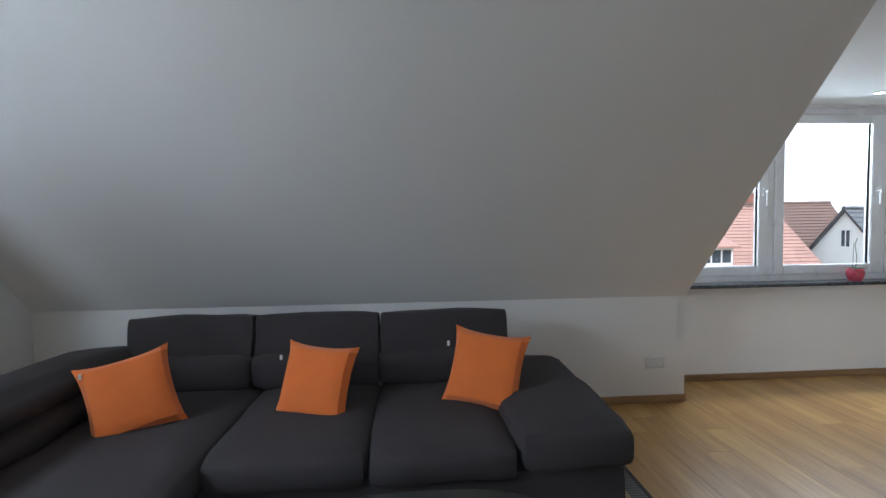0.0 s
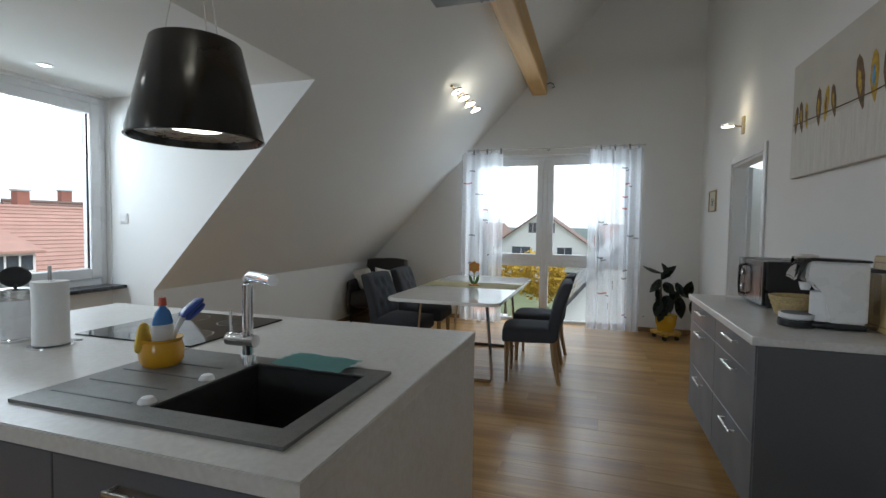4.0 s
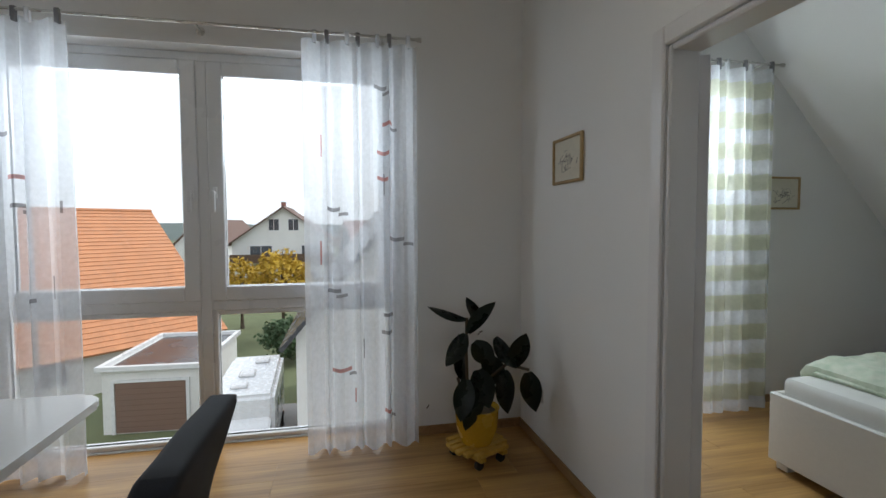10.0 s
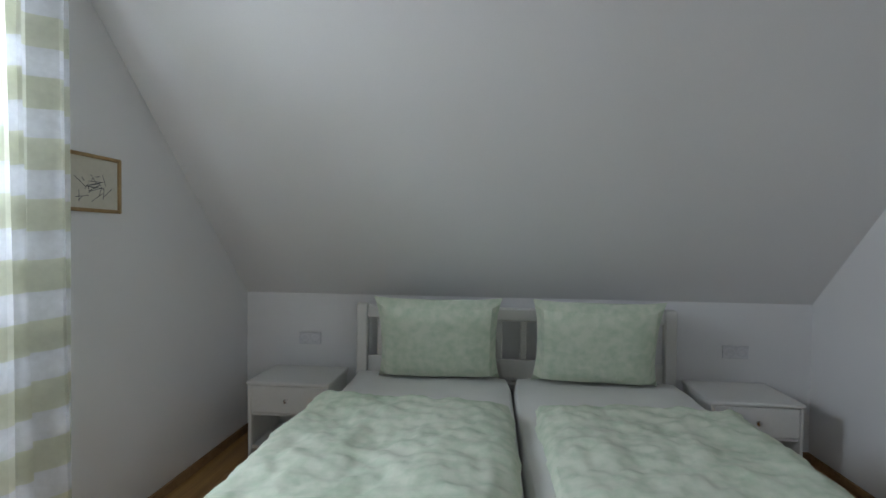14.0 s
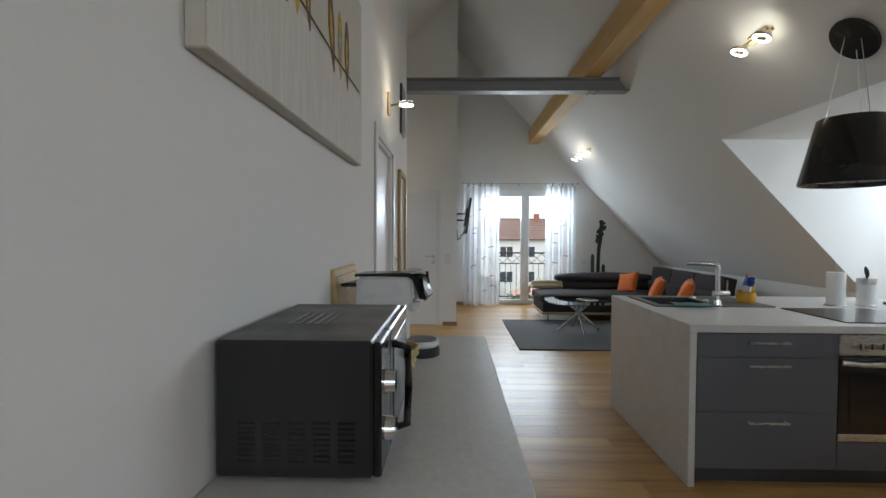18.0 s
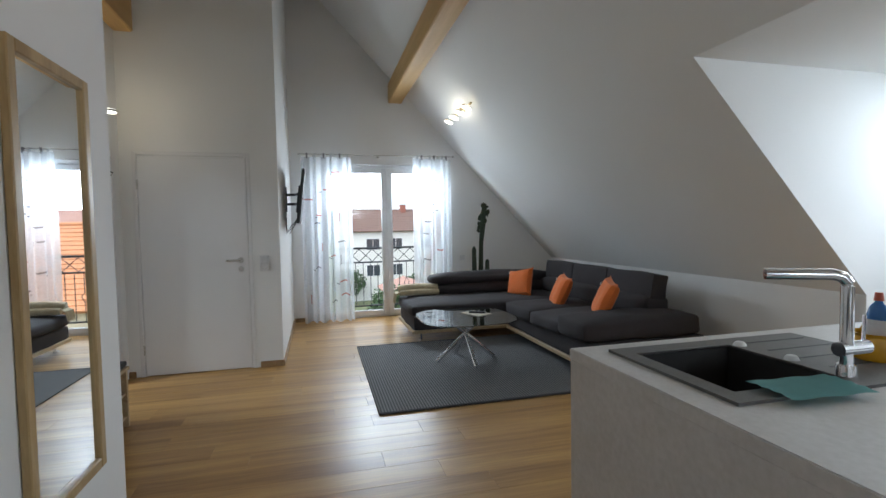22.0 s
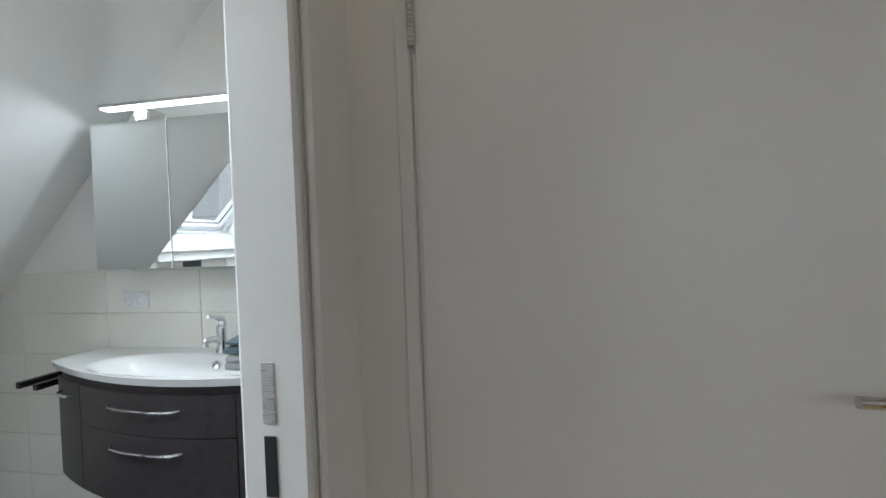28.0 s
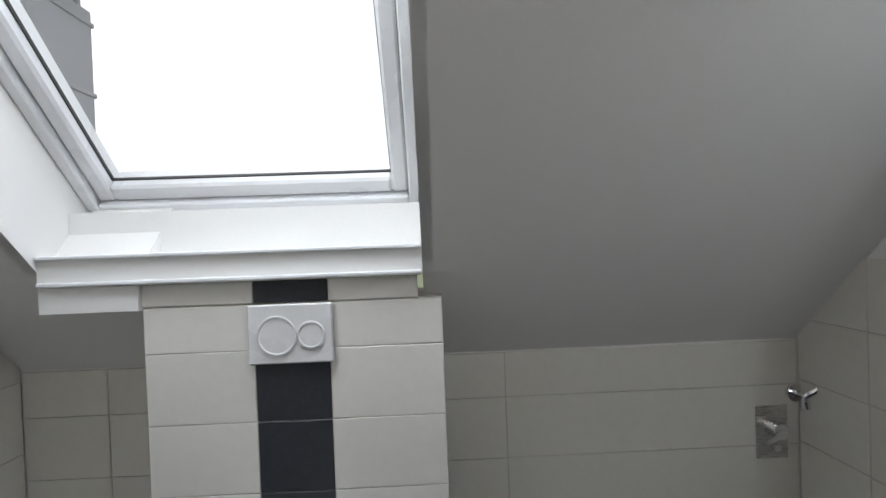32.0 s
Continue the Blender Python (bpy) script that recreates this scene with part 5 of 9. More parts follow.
wt = solid("island_worktop", B(IX0, IX1, IY0, IY1, 0.849, IZ, bev=0.003), WORKTOP, "pale grey laminate worktop of the kitchen island", "worktop")
for y0, y1 in ((IY0 + 0.001, IY0 + 0.038), (IY1 - 0.038, IY1 - 0.001)):
    solid("island_end_panel", B(IX0 + 0.002, IX1 - 0.002, y0, y1, 0.0, 0.8485, bev=0.002), WORKTOP, "pale grey laminate end panel of the kitchen island", "panel")


def cabinet(name, x0, x1, y0, y1, label, fronts, face, out, group="island cabinets", z0=0.10, z1=0.879, axis=0, top=0.848):
    """A base unit: body, recessed plinth and fronts (a0, a1, z0, z1, handle height or None) on the face."""
    cx, cy = (x0 + x1) / 2, (y0 + y1) / 2
    th = thing(name, (cx, cy, 0), label, "cabinet", group)
    th.scale.z = top / z1
    L = (x0 - cx, x1 - cx, y0 - cy, y1 - cy)
    under_sink = group == "island cabinets" and y0 < SKC[1] + 0.04 and y1 > SKC[1] - 0.36
    part("body", B(*L, z0, 0.712 if under_sink else z1), CAB_SIDE, th, smooth=False)
    if axis == 0:
        p0, p1 = sorted((face - cx - out * 0.07, face - cx - out * 0.05))
        part("plinth", B(p0, p1, L[2], L[3], 0.0, z0), PLINTH, th)
    else:
        p0, p1 = sorted((face - cy - out * 0.07, face - cy - out * 0.05))
        part("plinth", B(L[0], L[1], p0, p1, 0.0, z0), PLINTH, th)
    for a0, a1, f0, f1, hz in fronts:
        if axis == 0:
            t0, t1 = sorted((face - cx, face - cx + out * 0.019))
            d = part("drawer_front" if f1 - f0 < 0.5 else "door", B(t0, t1, a0 - cy + 0.002, a1 - cy - 0.002, f0 + 0.0015, f1 - 0.0015, bev=0.0015), CAB_GREY, th)
            if hz:
                bar_handle(d, 0, face - cx + out * 0.019, (a0 + a1) / 2 - cy, hz, min(0.22, (a1 - a0) * 0.55), out)
        else:
            t0, t1 = sorted((face - cy, face - cy + out * 0.019))
            d = part("drawer_front" if f1 - f0 < 0.5 else "door", B(a0 - cx + 0.002, a1 - cx - 0.002, t0, t1, f0 + 0.0015, f1 - 0.0015, bev=0.0015), CAB_GREY, th)
            if hz:
                bar_handle(d, 1, face - cy + out * 0.019, (a0 + a1) / 2 - cx, hz, min(0.2, (a1 - a0) * 0.5), out)
    return th


FE, FW, MID = IX1 - 0.024, IX0 + 0.024, 6.20
ya = IY0 + 0.04
tri = lambda a, b: [(a, b, 0.105, 0.43, 0.375), (a, b, 0.43, 0.74, 0.695), (a, b, 0.74, 0.876, 0.825)]  # noqa: E731
cabinet("base_cabinet", MID, FE, ya, 2.555, "anthracite drawer unit with three steel-handled drawers", tri(ya, 2.555), FE, 1)
cabinet("base_cabinet", MID, FE, 3.14, IY1 - 0.04, "narrow anthracite drawer unit with three drawers", tri(3.14, IY1 - 0.04), FE, 1)
for a, b, lab in ((ya, 2.376, "anthracite base unit with one door under the sink"), (2.376, 2.964, "anthracite base unit with one door"), (2.964, 3.40, "anthracite base unit with one door"), (3.40, IY1 - 0.04, "narrow anthracite base unit with one door")):
    cabinet("base_cabinet", FW, MID - 0.002, a, b, lab, [(a, b, 0.105, 0.876, 0.83)], FW, -1)
oven = thing("oven", ((MID + FE) / 2, 2.8475, 0), "built-in steel oven with black glass door and six knobs", "oven")
oven.scale = (1.0, 0.985, 0.848 / 0.879)
ox = FE - (MID + FE) / 2
part("body", B(MID - (MID + FE) / 2, ox, -0.2965, 0.2965, 0.10, 0.879), CAB_SIDE, oven, smooth=False)
part("plinth", B(ox - 0.07, ox - 0.05, -0.2965, 0.2965, 0, 0.10), PLINTH, oven)
part("lower_panel", B(ox, ox + 0.019, -0.295, 0.295, 0.105, 0.265, bev=0.0015), CAB_GREY, oven)
cp = part("control_panel", B(ox, ox + 0.02, -0.2955, 0.2955, 0.755, 0.872, bev=0.003), BRUSHED, oven)
for i, y in enumerate((-0.205, -0.145, -0.085, 0.10, 0.155, 0.21)):
    k = part("knob", rod(bmesh.new(), (ox + 0.02, y, 0.812), (ox + 0.045, y, 0.812), 0.019, 0.016, n=20), BRUSHED, cp)
    part("grip", B(ox + 0.045, ox + 0.052, y - 0.004, y + 0.004, 0.795, 0.829, bev=0.001), CAB_SIDE, k)
dr = part("door", B(ox, ox + 0.02, -0.2955, 0.2955, 0.27, 0.752, bev=0.003), BLACK_GLOSS, oven, "black glass oven door")
part("lower_rail", B(ox + 0.02, ox + 0.023, -0.2955, 0.2955, 0.272, 0.312, bev=0.001), BRUSHED, dr)
part("window", B(ox + 0.0202, ox + 0.022, -0.235, 0.235, 0.36, 0.66, bev=0.001), COOKTOP, dr)
part("handle", bent(bmesh.new(), [(ox + 0.02, -0.28, 0.715), (ox + 0.048, -0.2, 0.712), (ox + 0.056, 0, 0.71), (ox + 0.048, 0.2, 0.712), (ox + 0.02, 0.28, 0.715)], 0.015, 10), BRUSHED, dr, "bowed steel oven handle")
part("mark", boxes(*[(ox + 0.0222, ox + 0.0228, 0.08 + 0.0 * i, 0.095, 0.40 + 0.028 * i, 0.415 + 0.028 * i) for i in range(8)]), BRUSHED, dr, "small printed symbols on the glass", smooth=False)

ck = thing("cooktop", (6.49, 2.95, IZ), "black ceramic glass hob set into the worktop", "cooktop")
part("glass", B(-0.27, 0.27, -0.29, 0.29, 0.0, 0.006, bev=0.002), COOKTOP, ck)
for cx, cy, r in ((-0.13, -0.14, 0.09), (-0.13, 0.14, 0.075), (0.13, -0.14, 0.075), (0.13, 0.14, 0.10)):
    part("zone_ring", turned(bmesh.new(), [(r - 0.002, 0.0061), (r, 0.0064), (r + 0.002, 0.0061)], 40, (cx, cy, 0)), CAB_GREY, ck)

sink = thing("kitchen_sink", (*SKC, IZ), "grey granite composite sink with basin and drainer", "sink")
sx0, sx1, sy0, sy1 = -0.265, 0.265, -0.40, 0.40
bx0, bx1, by0, by1 = -0.19, 0.20, -0.345, 0.03
bm = bmesh.new()
for r in ((sx0, bx0, sy0, sy1), (bx1, sx1, sy0, sy1), (bx0, bx1, sy0, by0), (bx0, bx1, by1, sy1)):
    bx(bm, *r, 0.0, 0.009)
part("rim", bm, SINK_GREY, sink)
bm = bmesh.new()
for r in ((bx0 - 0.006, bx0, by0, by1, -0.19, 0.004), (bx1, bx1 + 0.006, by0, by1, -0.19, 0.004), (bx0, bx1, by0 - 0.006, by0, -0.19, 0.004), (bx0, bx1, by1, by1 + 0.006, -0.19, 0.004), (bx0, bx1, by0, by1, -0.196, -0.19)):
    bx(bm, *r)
# same granite as the rim, coloured far darker to give the recess its shade
part("basin", bm, surface("shaded_sink_basin", (0.022, 0.020, 0.020), 0.6, vary=0.1, scale=20, fine=200, bump=0.05), sink, "recessed granite basin with its shade put into the colour")
for i in range(4):
    part("drainer_groove", B(-0.19 + 0.1 * i, -0.182 + 0.1 * i, 0.09, 0.365, 0.009, 0.0105, bev=0.0005), CAB_SIDE, sink)
part("drain", rod(bmesh.new(), (-0.02, -0.14, -0.19), (-0.02, -0.14, -0.186), 0.045, n=24), CHROME, sink)
for x, y in ((-0.17, 0.06), (0.02, 0.06)):
    part("knob", turned(bmesh.new(), [(0, 0.024), (0.014, 0.022), (0.02, 0.014), (0.022, 0.009)], 16, (x, y, 0)), WHITE_PLASTIC, sink, "white drain knob")
# open the worktop under the basin
wm = bmesh.new()
hole = (SKC[0] + bx0 - 0.008, SKC[0] + bx1 + 0.008, SKC[1] + by0 - 0.008, SKC[1] + by1 + 0.008)
ring = [[wm.verts.new((r[i], r[j], z)) for i, j in ((0, 2), (1, 2), (1, 3), (0, 3))] for r in ((IX0, IX1, IY0, IY1), hole) for z in (0.849, IZ)]
for k in range(4):
    n_ = (k + 1) % 4
    for p, q in ((0, 1), (1, 3), (3, 2), (2, 0)):
        wm.faces.new((ring[p][k], ring[p][n_], ring[q][n_], ring[q][k]))
bmesh.ops.recalc_face_normals(wm, faces=wm.faces[:])
bmesh.ops.bevel(wm, geom=[e for e in wm.edges if all(v in ring[1] for v in e.verts)], offset=0.003, segments=2, affect="EDGES")
wm.to_mesh(wt.data)
wm.free()

tap = thing("kitchen_tap", (6.10, 2.31, IZ + 0.009), "tall chrome L-shaped kitchen mixer tap", "tap")
part("base", rod(bmesh.new(), (0, 0, 0), (0, 0, 0.03), 0.026, 0.022, n=20), CHROME, tap)
part("column", rod(bmesh.new(), (0, 0, 0.03), (0, 0, 0.25), 0.0165, n=18), CHROME, tap)
part("spout", bent(bmesh.new(), [(0, 0, 0.24), (0, 0, 0.26), (0.0, -0.012, 0.275), (0.0, -0.035, 0.282), (0.0, -0.2, 0.282)], 0.0165, 12), CHROME, tap, at=pose(0, 0, 0, 0, 0, -31))
part("valve_body", rod(bmesh.new(), (0.0, -0.03, 0.075), (0.0, 0.075, 0.075), 0.02, n=18), CHROME, tap)
part("lever", rod(bmesh.new(), (0.0, 0.062, 0.08), (0.0, 0.066, 0.165), 0.005, n=10), CHROME, tap)

pot = thing("utensil_pot", (6.01, 2.56, IZ + 0.009), "yellow enamel pot holding washing-up things", "pot")
part("body", turned(bmesh.new(), [(0, 0), (0.052, 0), (0.062, 0.015), (0.064, 0.05), (0.057, 0.074), (0.063, 0.084), (0.058, 0.084), (0.052, 0.072), (0.058, 0.05), (0.05, 0.012), (0, 0.012)], 28), ENAMEL_YELLOW, pot)
bt = thing("soap_bottle", (6.015, 2.56, IZ + 0.022), "clear washing-up liquid bottle with blue label and red cap", "bottle")
part("bottle_body", turned(bmesh.new(), [(0, 0), (0.03, 0), (0.033, 0.02), (0.033, 0.12), (0.024, 0.15), (0.011, 0.165), (0.011, 0.17), (0, 0.17)], 18, sx=1.0, sy=0.7), SOAP_BLUE, bt)
part("cap", rod(bmesh.new(), (0, 0, 0.17), (0, 0, 0.195), 0.013, 0.010), surface("red_cap", (0.45, 0.07, 0.03), 0.4, bump=0), bt)
part("label_band", turned(bmesh.new(), [(0.034, 0.05), (0.0345, 0.052), (0.0345, 0.11), (0.034, 0.112)], 18, sx=1.0, sy=0.72), WHITE_PLASTIC, bt)
br = thing("dish_brush", (6.03, 2.56, IZ + 0.024), "dish brush with white handle and blue head standing in the pot", "brush", turn=-20)
part("handle", bent(bmesh.new(), [(0.0, 0, 0), (0.022, 0, 0.07), (0.05, 0, 0.125)], [0.006, 0.007, 0.010], 10), WHITE_PLASTIC, br, "white tapering handle")
hd_ = part("head", soft_box(bmesh.new(), -0.042, 0.042, -0.022, 0.022, -0.009, 0.009, 0.003, 6, 1, 0.009), BRUSH_BLUE, br, "blue oval brush head", at=Matrix.Translation((0.077, 0, 0.150)) @ Matrix.Rotation(radians(-38), 4, "Y"))
part("bristles", soft_box(bmesh.new(), -0.036, 0.036, -0.017, 0.017, -0.028, -0.0085, 0.003, 6, 2, 0.007), BRUSH_BLUE, hd_)
sp = solid("sponge", soft_box(bmesh.new(), -0.03, 0.03, -0.012, 0.012, -0.045, 0.045, 0.004, 4, 3, 0.01), SPONGE, "yellow sponge standing in the enamel pot", "sponge", at=pose(5.98, 2.60, IZ + 0.095, 0, 18, 30))
cl = bmesh.new()
g = [[cl.verts.new((0.001 + 0.145 * i / 8 - 0.07, 0.25 * j / 12 - 0.125, 0.003 + 0.0015 * math.sin(j * 1.15 + 0.4 * i) + (0.0035 if i in (2, 4, 6) else 0))) for i in range(9)] for j in range(13)]
for j in range(12):
    for i in range(8):
        cl.faces.new((g[j][i], g[j][i + 1], g[j + 1][i + 1], g[j + 1][i]))
bmesh.ops.solidify(cl, geom=cl.faces[:], thickness=0.005)
solid("dishcloth", cl, CLOTH_TEAL, "teal waffle dishcloth spread beside the basin", "cloth", at=pose(6.16, 2.10, IZ + 0.016, 0, 0, -4))

jar = thing("utensil_holder", (6.08, 3.34, IZ), "white round canister with a steel band and black lid spoon", "canister")
part("body", turned(bmesh.new(), [(0, 0), (0.055, 0), (0.055, 0.155), (0, 0.155)], 28), WHITE_PLASTIC, jar)
part("foot_band", turned(bmesh.new(), [(0.0565, 0.0), (0.0575, 0.002), (0.0575, 0.014), (0.0565, 0.016)], 28), CHROME, jar)
part("collar", turned(bmesh.new(), [(0.05, 0.155), (0.056, 0.157), (0.056, 0.195), (0.05, 0.197), (0, 0.197)], 28), BRUSHED, jar)
part("handle", bent(bmesh.new(), [(-0.05, 0.03, 0.16), (-0.085, 0.05, 0.16), (-0.095, 0.055, 0.09), (-0.09, 0.052, 0.06)], 0.010, 8), BLACK_PLASTIC, jar)
part("lid", turned(bmesh.new(), [(0, -0.006), (0.035, -0.006), (0.04, 0), (0.035, 0.006), (0, 0.006)], 24, sy=1.2), BLACK_PLASTIC, jar, "black lid flipped open", at=pose(0, 0, 0.24, 0, 82, 60))
part("hinge_stem", rod(bmesh.new(), (0, 0, 0.19), (0, 0, 0.215), 0.006), BLACK_PLASTIC, jar)
rl = thing("kitchen_roll", (6.07, 3.14, IZ), "white kitchen paper roll on a steel stand", "kitchen roll")
part("stand_base", turned(bmesh.new(), [(0, 0), (0.07, 0), (0.07, 0.006), (0, 0.008)], 28), CHROME, rl)
part("spindle", rod(bmesh.new(), (0, 0, 0.005), (0, 0, 0.29), 0.006), CHROME, rl)
part("paper", turned(bmesh.new(), [(0.018, 0.01), (0.056, 0.01), (0.054, 0.13), (0.056, 0.235), (0.018, 0.235), (0.018, 0.01)], 30), PAPER_WHITE, rl)
part("loose_sheet", bent(bmesh.new(), [(0.054, 0.01, 0.012), (0.062, -0.03, 0.011), (0.075, -0.05, 0.0105)], 0.004, 5), PAPER_WHITE, rl)
cb = solid("power_cable", bent(bmesh.new(), [(0.0, 0.0, 0.012), (0.05, 0.03, 0.02), (0.09, -0.01, 0.008), (0.03, -0.04, 0.016), (-0.02, 0.0, 0.02), (0.04, 0.05, 0.008), (0.12, 0.05, 0.008)], 0.006, 7), BLACK_PLASTIC, "coiled black cable on the worktop", "cable", at=pose(6.03, 3.52, IZ))

# extractor hood over the hob
hood = thing("extractor_hood", (6.485, 2.88, 1.685), "black lampshade-shaped extractor hood hanging on wires", "extractor hood")
part("shade", turned(bmesh.new(), [(0.260, 0.0), (0.266, 0.004), (0.175, 0.395), (0.17, 0.40), (0.165, 0.395), (0.255, 0.004), (0.260, 0.0)], 48), BLACK_GLOSS, hood)
part("top_lid", turned(bmesh.new(), [(0, 0.393), (0.166, 0.393), (0.166, 0.387), (0, 0.387)], 48), BLACK_GLOSS, hood)
part("filter", turned(bmesh.new(), [(0, 0.05), (0.12, 0.05), (0.235, 0.03), (0.235, 0.038), (0.12, 0.06), (0, 0.06)], 48), BRUSHED, hood)
part("light_disc", turned(bmesh.new(), [(0.0, 0.046), (0.10, 0.046), (0.10, 0.049), (0, 0.049)], 32), BULB_GLOW, hood, "pale glowing light disc")
hz = roof_z(2.88) - 1.685
part("canopy", turned(bmesh.new(), [(0, -0.012), (0.14, -0.012), (0.145, 0.0), (0.14, 0.014), (0, 0.014)], 32), BLACK_GLOSS, hood, "round black ceiling disc", at=Matrix.Translation((0, 0, hz - 0.02)) @ Matrix.Rotation(-math.atan(TAN), 4, "X"))
for a in range(3):
    c, s = math.cos(a * 2.1), math.sin(a * 2.1)
    part("wire", rod(bmesh.new(), (0.13 * c, 0.13 * s, 0.39), (0.05 * c, 0.04 * s, hz - 0.03 - 0.04 * s), 0.0022, n=6), BRUSHED, hood)

# dormer spots
for x in (5.365, 6.20, 7.04):
    for y in (3.68, 4.63):
        th = thing("recessed_spot", (x, y, DZ), "small round white recessed ceiling spot, lit", "ceiling spot", "dormer spots")
        part("trim_ring", turned(bmesh.new(), [(0.028, -0.001), (0.045, -0.001), (0.046, -0.005), (0.030, -0.007), (0.028, -0.001)], 28), WHITE_PLASTIC, th)
        part("lens", turned(bmesh.new(), [(0, -0.0045), (0.029, -0.0045), (0.029, -0.002), (0, -0.002)], 24), SPOT_GLOW, th)

# orchid on the sill
orc = thing("potted_orchid", (6.33, 4.92, 0.84), "small orchid in a pink pot on the window sill", "potted plant")
part("pot", turned(bmesh.new(), [(0, 0), (0.045, 0), (0.065, 0.05), (0.06, 0.10), (0.055, 0.102), (0.055, 0.09), (0, 0.09)], 24), PINK_POT, orc)
rnd = random.Random(12)


def leaf_mesh(length, width, droop, n=6, fold=0.12):
    bm = bmesh.new()
    rows = []
    for i in range(n + 1):
        t = i / n
        w = width * math.sin(math.pi * min(1, t * 0.93 + 0.07)) ** 0.8 * (1 - 0.15 * t)
        z = -droop * t * t
        x = length * t
        rows.append([bm.verts.new((x, -w / 2, z + fold * w)), bm.verts.new((x, -w / 4, z + fold * w * 0.3)), bm.verts.new((x, 0, z)), bm.verts.new((x, w / 4, z + fold * w * 0.3)), bm.verts.new((x, w / 2, z + fold * w))])
    for a, b in zip(rows, rows[1:]):
        for j in range(4):
            bm.faces.new((a[j], a[j + 1], b[j + 1], b[j]))
    bmesh.ops.solidify(bm, geom=bm.faces[:], thickness=0.002)
    return bm


for i in range(5):
    part("leaf", leaf_mesh(0.09, 0.035, 0.03), LEAF_GREEN, orc, at=pose(0, 0, 0.095, 0, -25, 72 * i))
part("flower_stem", bent(bmesh.new(), [(0, 0, 0.09), (0.01, 0.0, 0.2), (0.0, 0.01, 0.30), (0.03, 0.02, 0.36)], 0.003, 6), LEAF_GREEN, orc)
part("support_stick", rod(bmesh.new(), (-0.015, 0.01, 0.09), (-0.02, 0.0, 0.33), 0.002, n=6), STEM_BROWN, orc)

# ---- sideboard and what stands on it ----
SX0, SX1, SD = 7.185, 8.62, 0.625
solid("sideboard_worktop", B(SX0, SX1, 0.003, SD, 0.85, 0.888, bev=0.003), WORKTOP, "pale grey laminate worktop on the wall cabinets", "worktop")
for a, b in ((SX0 + 0.02, 7.915), (7.915, SX1 - 0.004)):
    cabinet("wall_base_cabinet", a, b, 0.016, SD - 0.04, "anthracite drawer unit with steel bar handles", [(a, b, 0.105, 0.42, 0.37), (a, b, 0.42, 0.72, 0.68), (a, b, 0.72, 0.865, 0.82)], SD - 0.04, 1, "wall cabinets", 0.10, 0.867, 1, 0.849)
solid("sideboard_end_panel", B(SX0 + 0.001, SX0 + 0.019, 0.016, SD - 0.025, 0, 0.849, bev=0.001), CAB_SIDE, "dark end panel of the wall cabinets", "panel")

mw = thing("microwave_oven", (8.31, 0.172, 0.888), "black microwave oven with vents and a bar handle", "microwave")
mw.matrix_world = mw.matrix_world @ Matrix.Diagonal((1.0, 0.92, 0.95, 1.0))
part("casing", B(-0.245, 0.245, -0.17, 0.16, 0.012, 0.29, bev=0.006), BLACK_PLASTIC, mw)
for x in (-0.2, 0.2):
    for y in (-0.13, 0.12):
        part("foot", rod(bmesh.new(), (x, y, 0), (x, y, 0.013), 0.015), BLACK_PLASTIC, mw)
d = part("door", B(-0.243, 0.11, 0.16, 0.178, 0.014, 0.288, bev=0.004), BLACK_GLOSS, mw, "black glass microwave door")
part("window", B(-0.21, 0.06, 0.178, 0.180, 0.05, 0.25, bev=0.001), SCREEN, d)
part("handle", bent(bmesh.new(), [(0.085, 0.178, 0.05), (0.085, 0.215, 0.06), (0.085, 0.218, 0.15), (0.085, 0.215, 0.24), (0.085, 0.178, 0.25)], 0.010, 8), BLACK_GLOSS, d)
cpn = part("control_panel", B(0.112, 0.243, 0.16, 0.178, 0.014, 0.288, bev=0.004), BLACK_GLOSS, mw)
for z in (0.09, 0.19):
    part("dial", rod(bmesh.new(), (0.178, 0.178, z), (0.178, 0.20, z), 0.026, 0.022, n=24), CHROME, cpn)
vents = part("side_vents", boxes(*[(0.2452, 0.2462, -0.12 + 0.052 * c + 0.0, -0.085 + 0.052 * c, 0.045 + 0.011 * r, 0.050 + 0.011 * r) for c in range(5) for r in range(8)]), SCREEN, mw, "rows of dark vent slots", smooth=False)
part("top_vents", boxes(*[(-0.08 + 0.0, 0.08, -0.08 + 0.022 * r, -0.07 + 0.022 * r, 0.2902, 0.2912) for r in range(5)]), SCREEN, mw, "dark vent slots on the top", smooth=False)

cm = thing("coffee_machine", (7.53, 0.25, 0.888), "white capsule coffee machine with chrome head and water tank", "coffee machine", turn=-8)
bm = soft_box(bmesh.new(), -0.062, 0.062, -0.16, 0.05, 0.0, 0.034, 0.0, 5, 1, 0.012)
part("base", bm, BLACK_PLASTIC, cm, "black plastic foot")
part("tray_foot", turned(bmesh.new(), [(0, 0), (0.074, 0), (0.076, 0.004), (0.074, 0.03), (0, 0.032)], 36, (0, 0.095, 0)), BLACK_PLASTIC, cm)
bm = bmesh.new()
prism(bm, [(-0.155, 0.034), (-0.012, 0.034), (-0.006, 0.11), (-0.002, 0.165), (0.018, 0.194), (0.055, 0.205), (0.082, 0.225), (0.072, 0.318), (-0.155, 0.312)], 0, -0.068, 0.068)
bmesh.ops.bevel(bm, geom=bm.edges[:], offset=0.010, segments=3, affect="EDGES")
part("housing", bm, WHITE_PLASTIC, cm, "white side-faced housing")
part("column", rod(bmesh.new(), (0, -0.004, 0.036), (0, -0.004, 0.17), 0.052, 0.050, n=28), WHITE_PLASTIC, cm)
bm = bmesh.new()
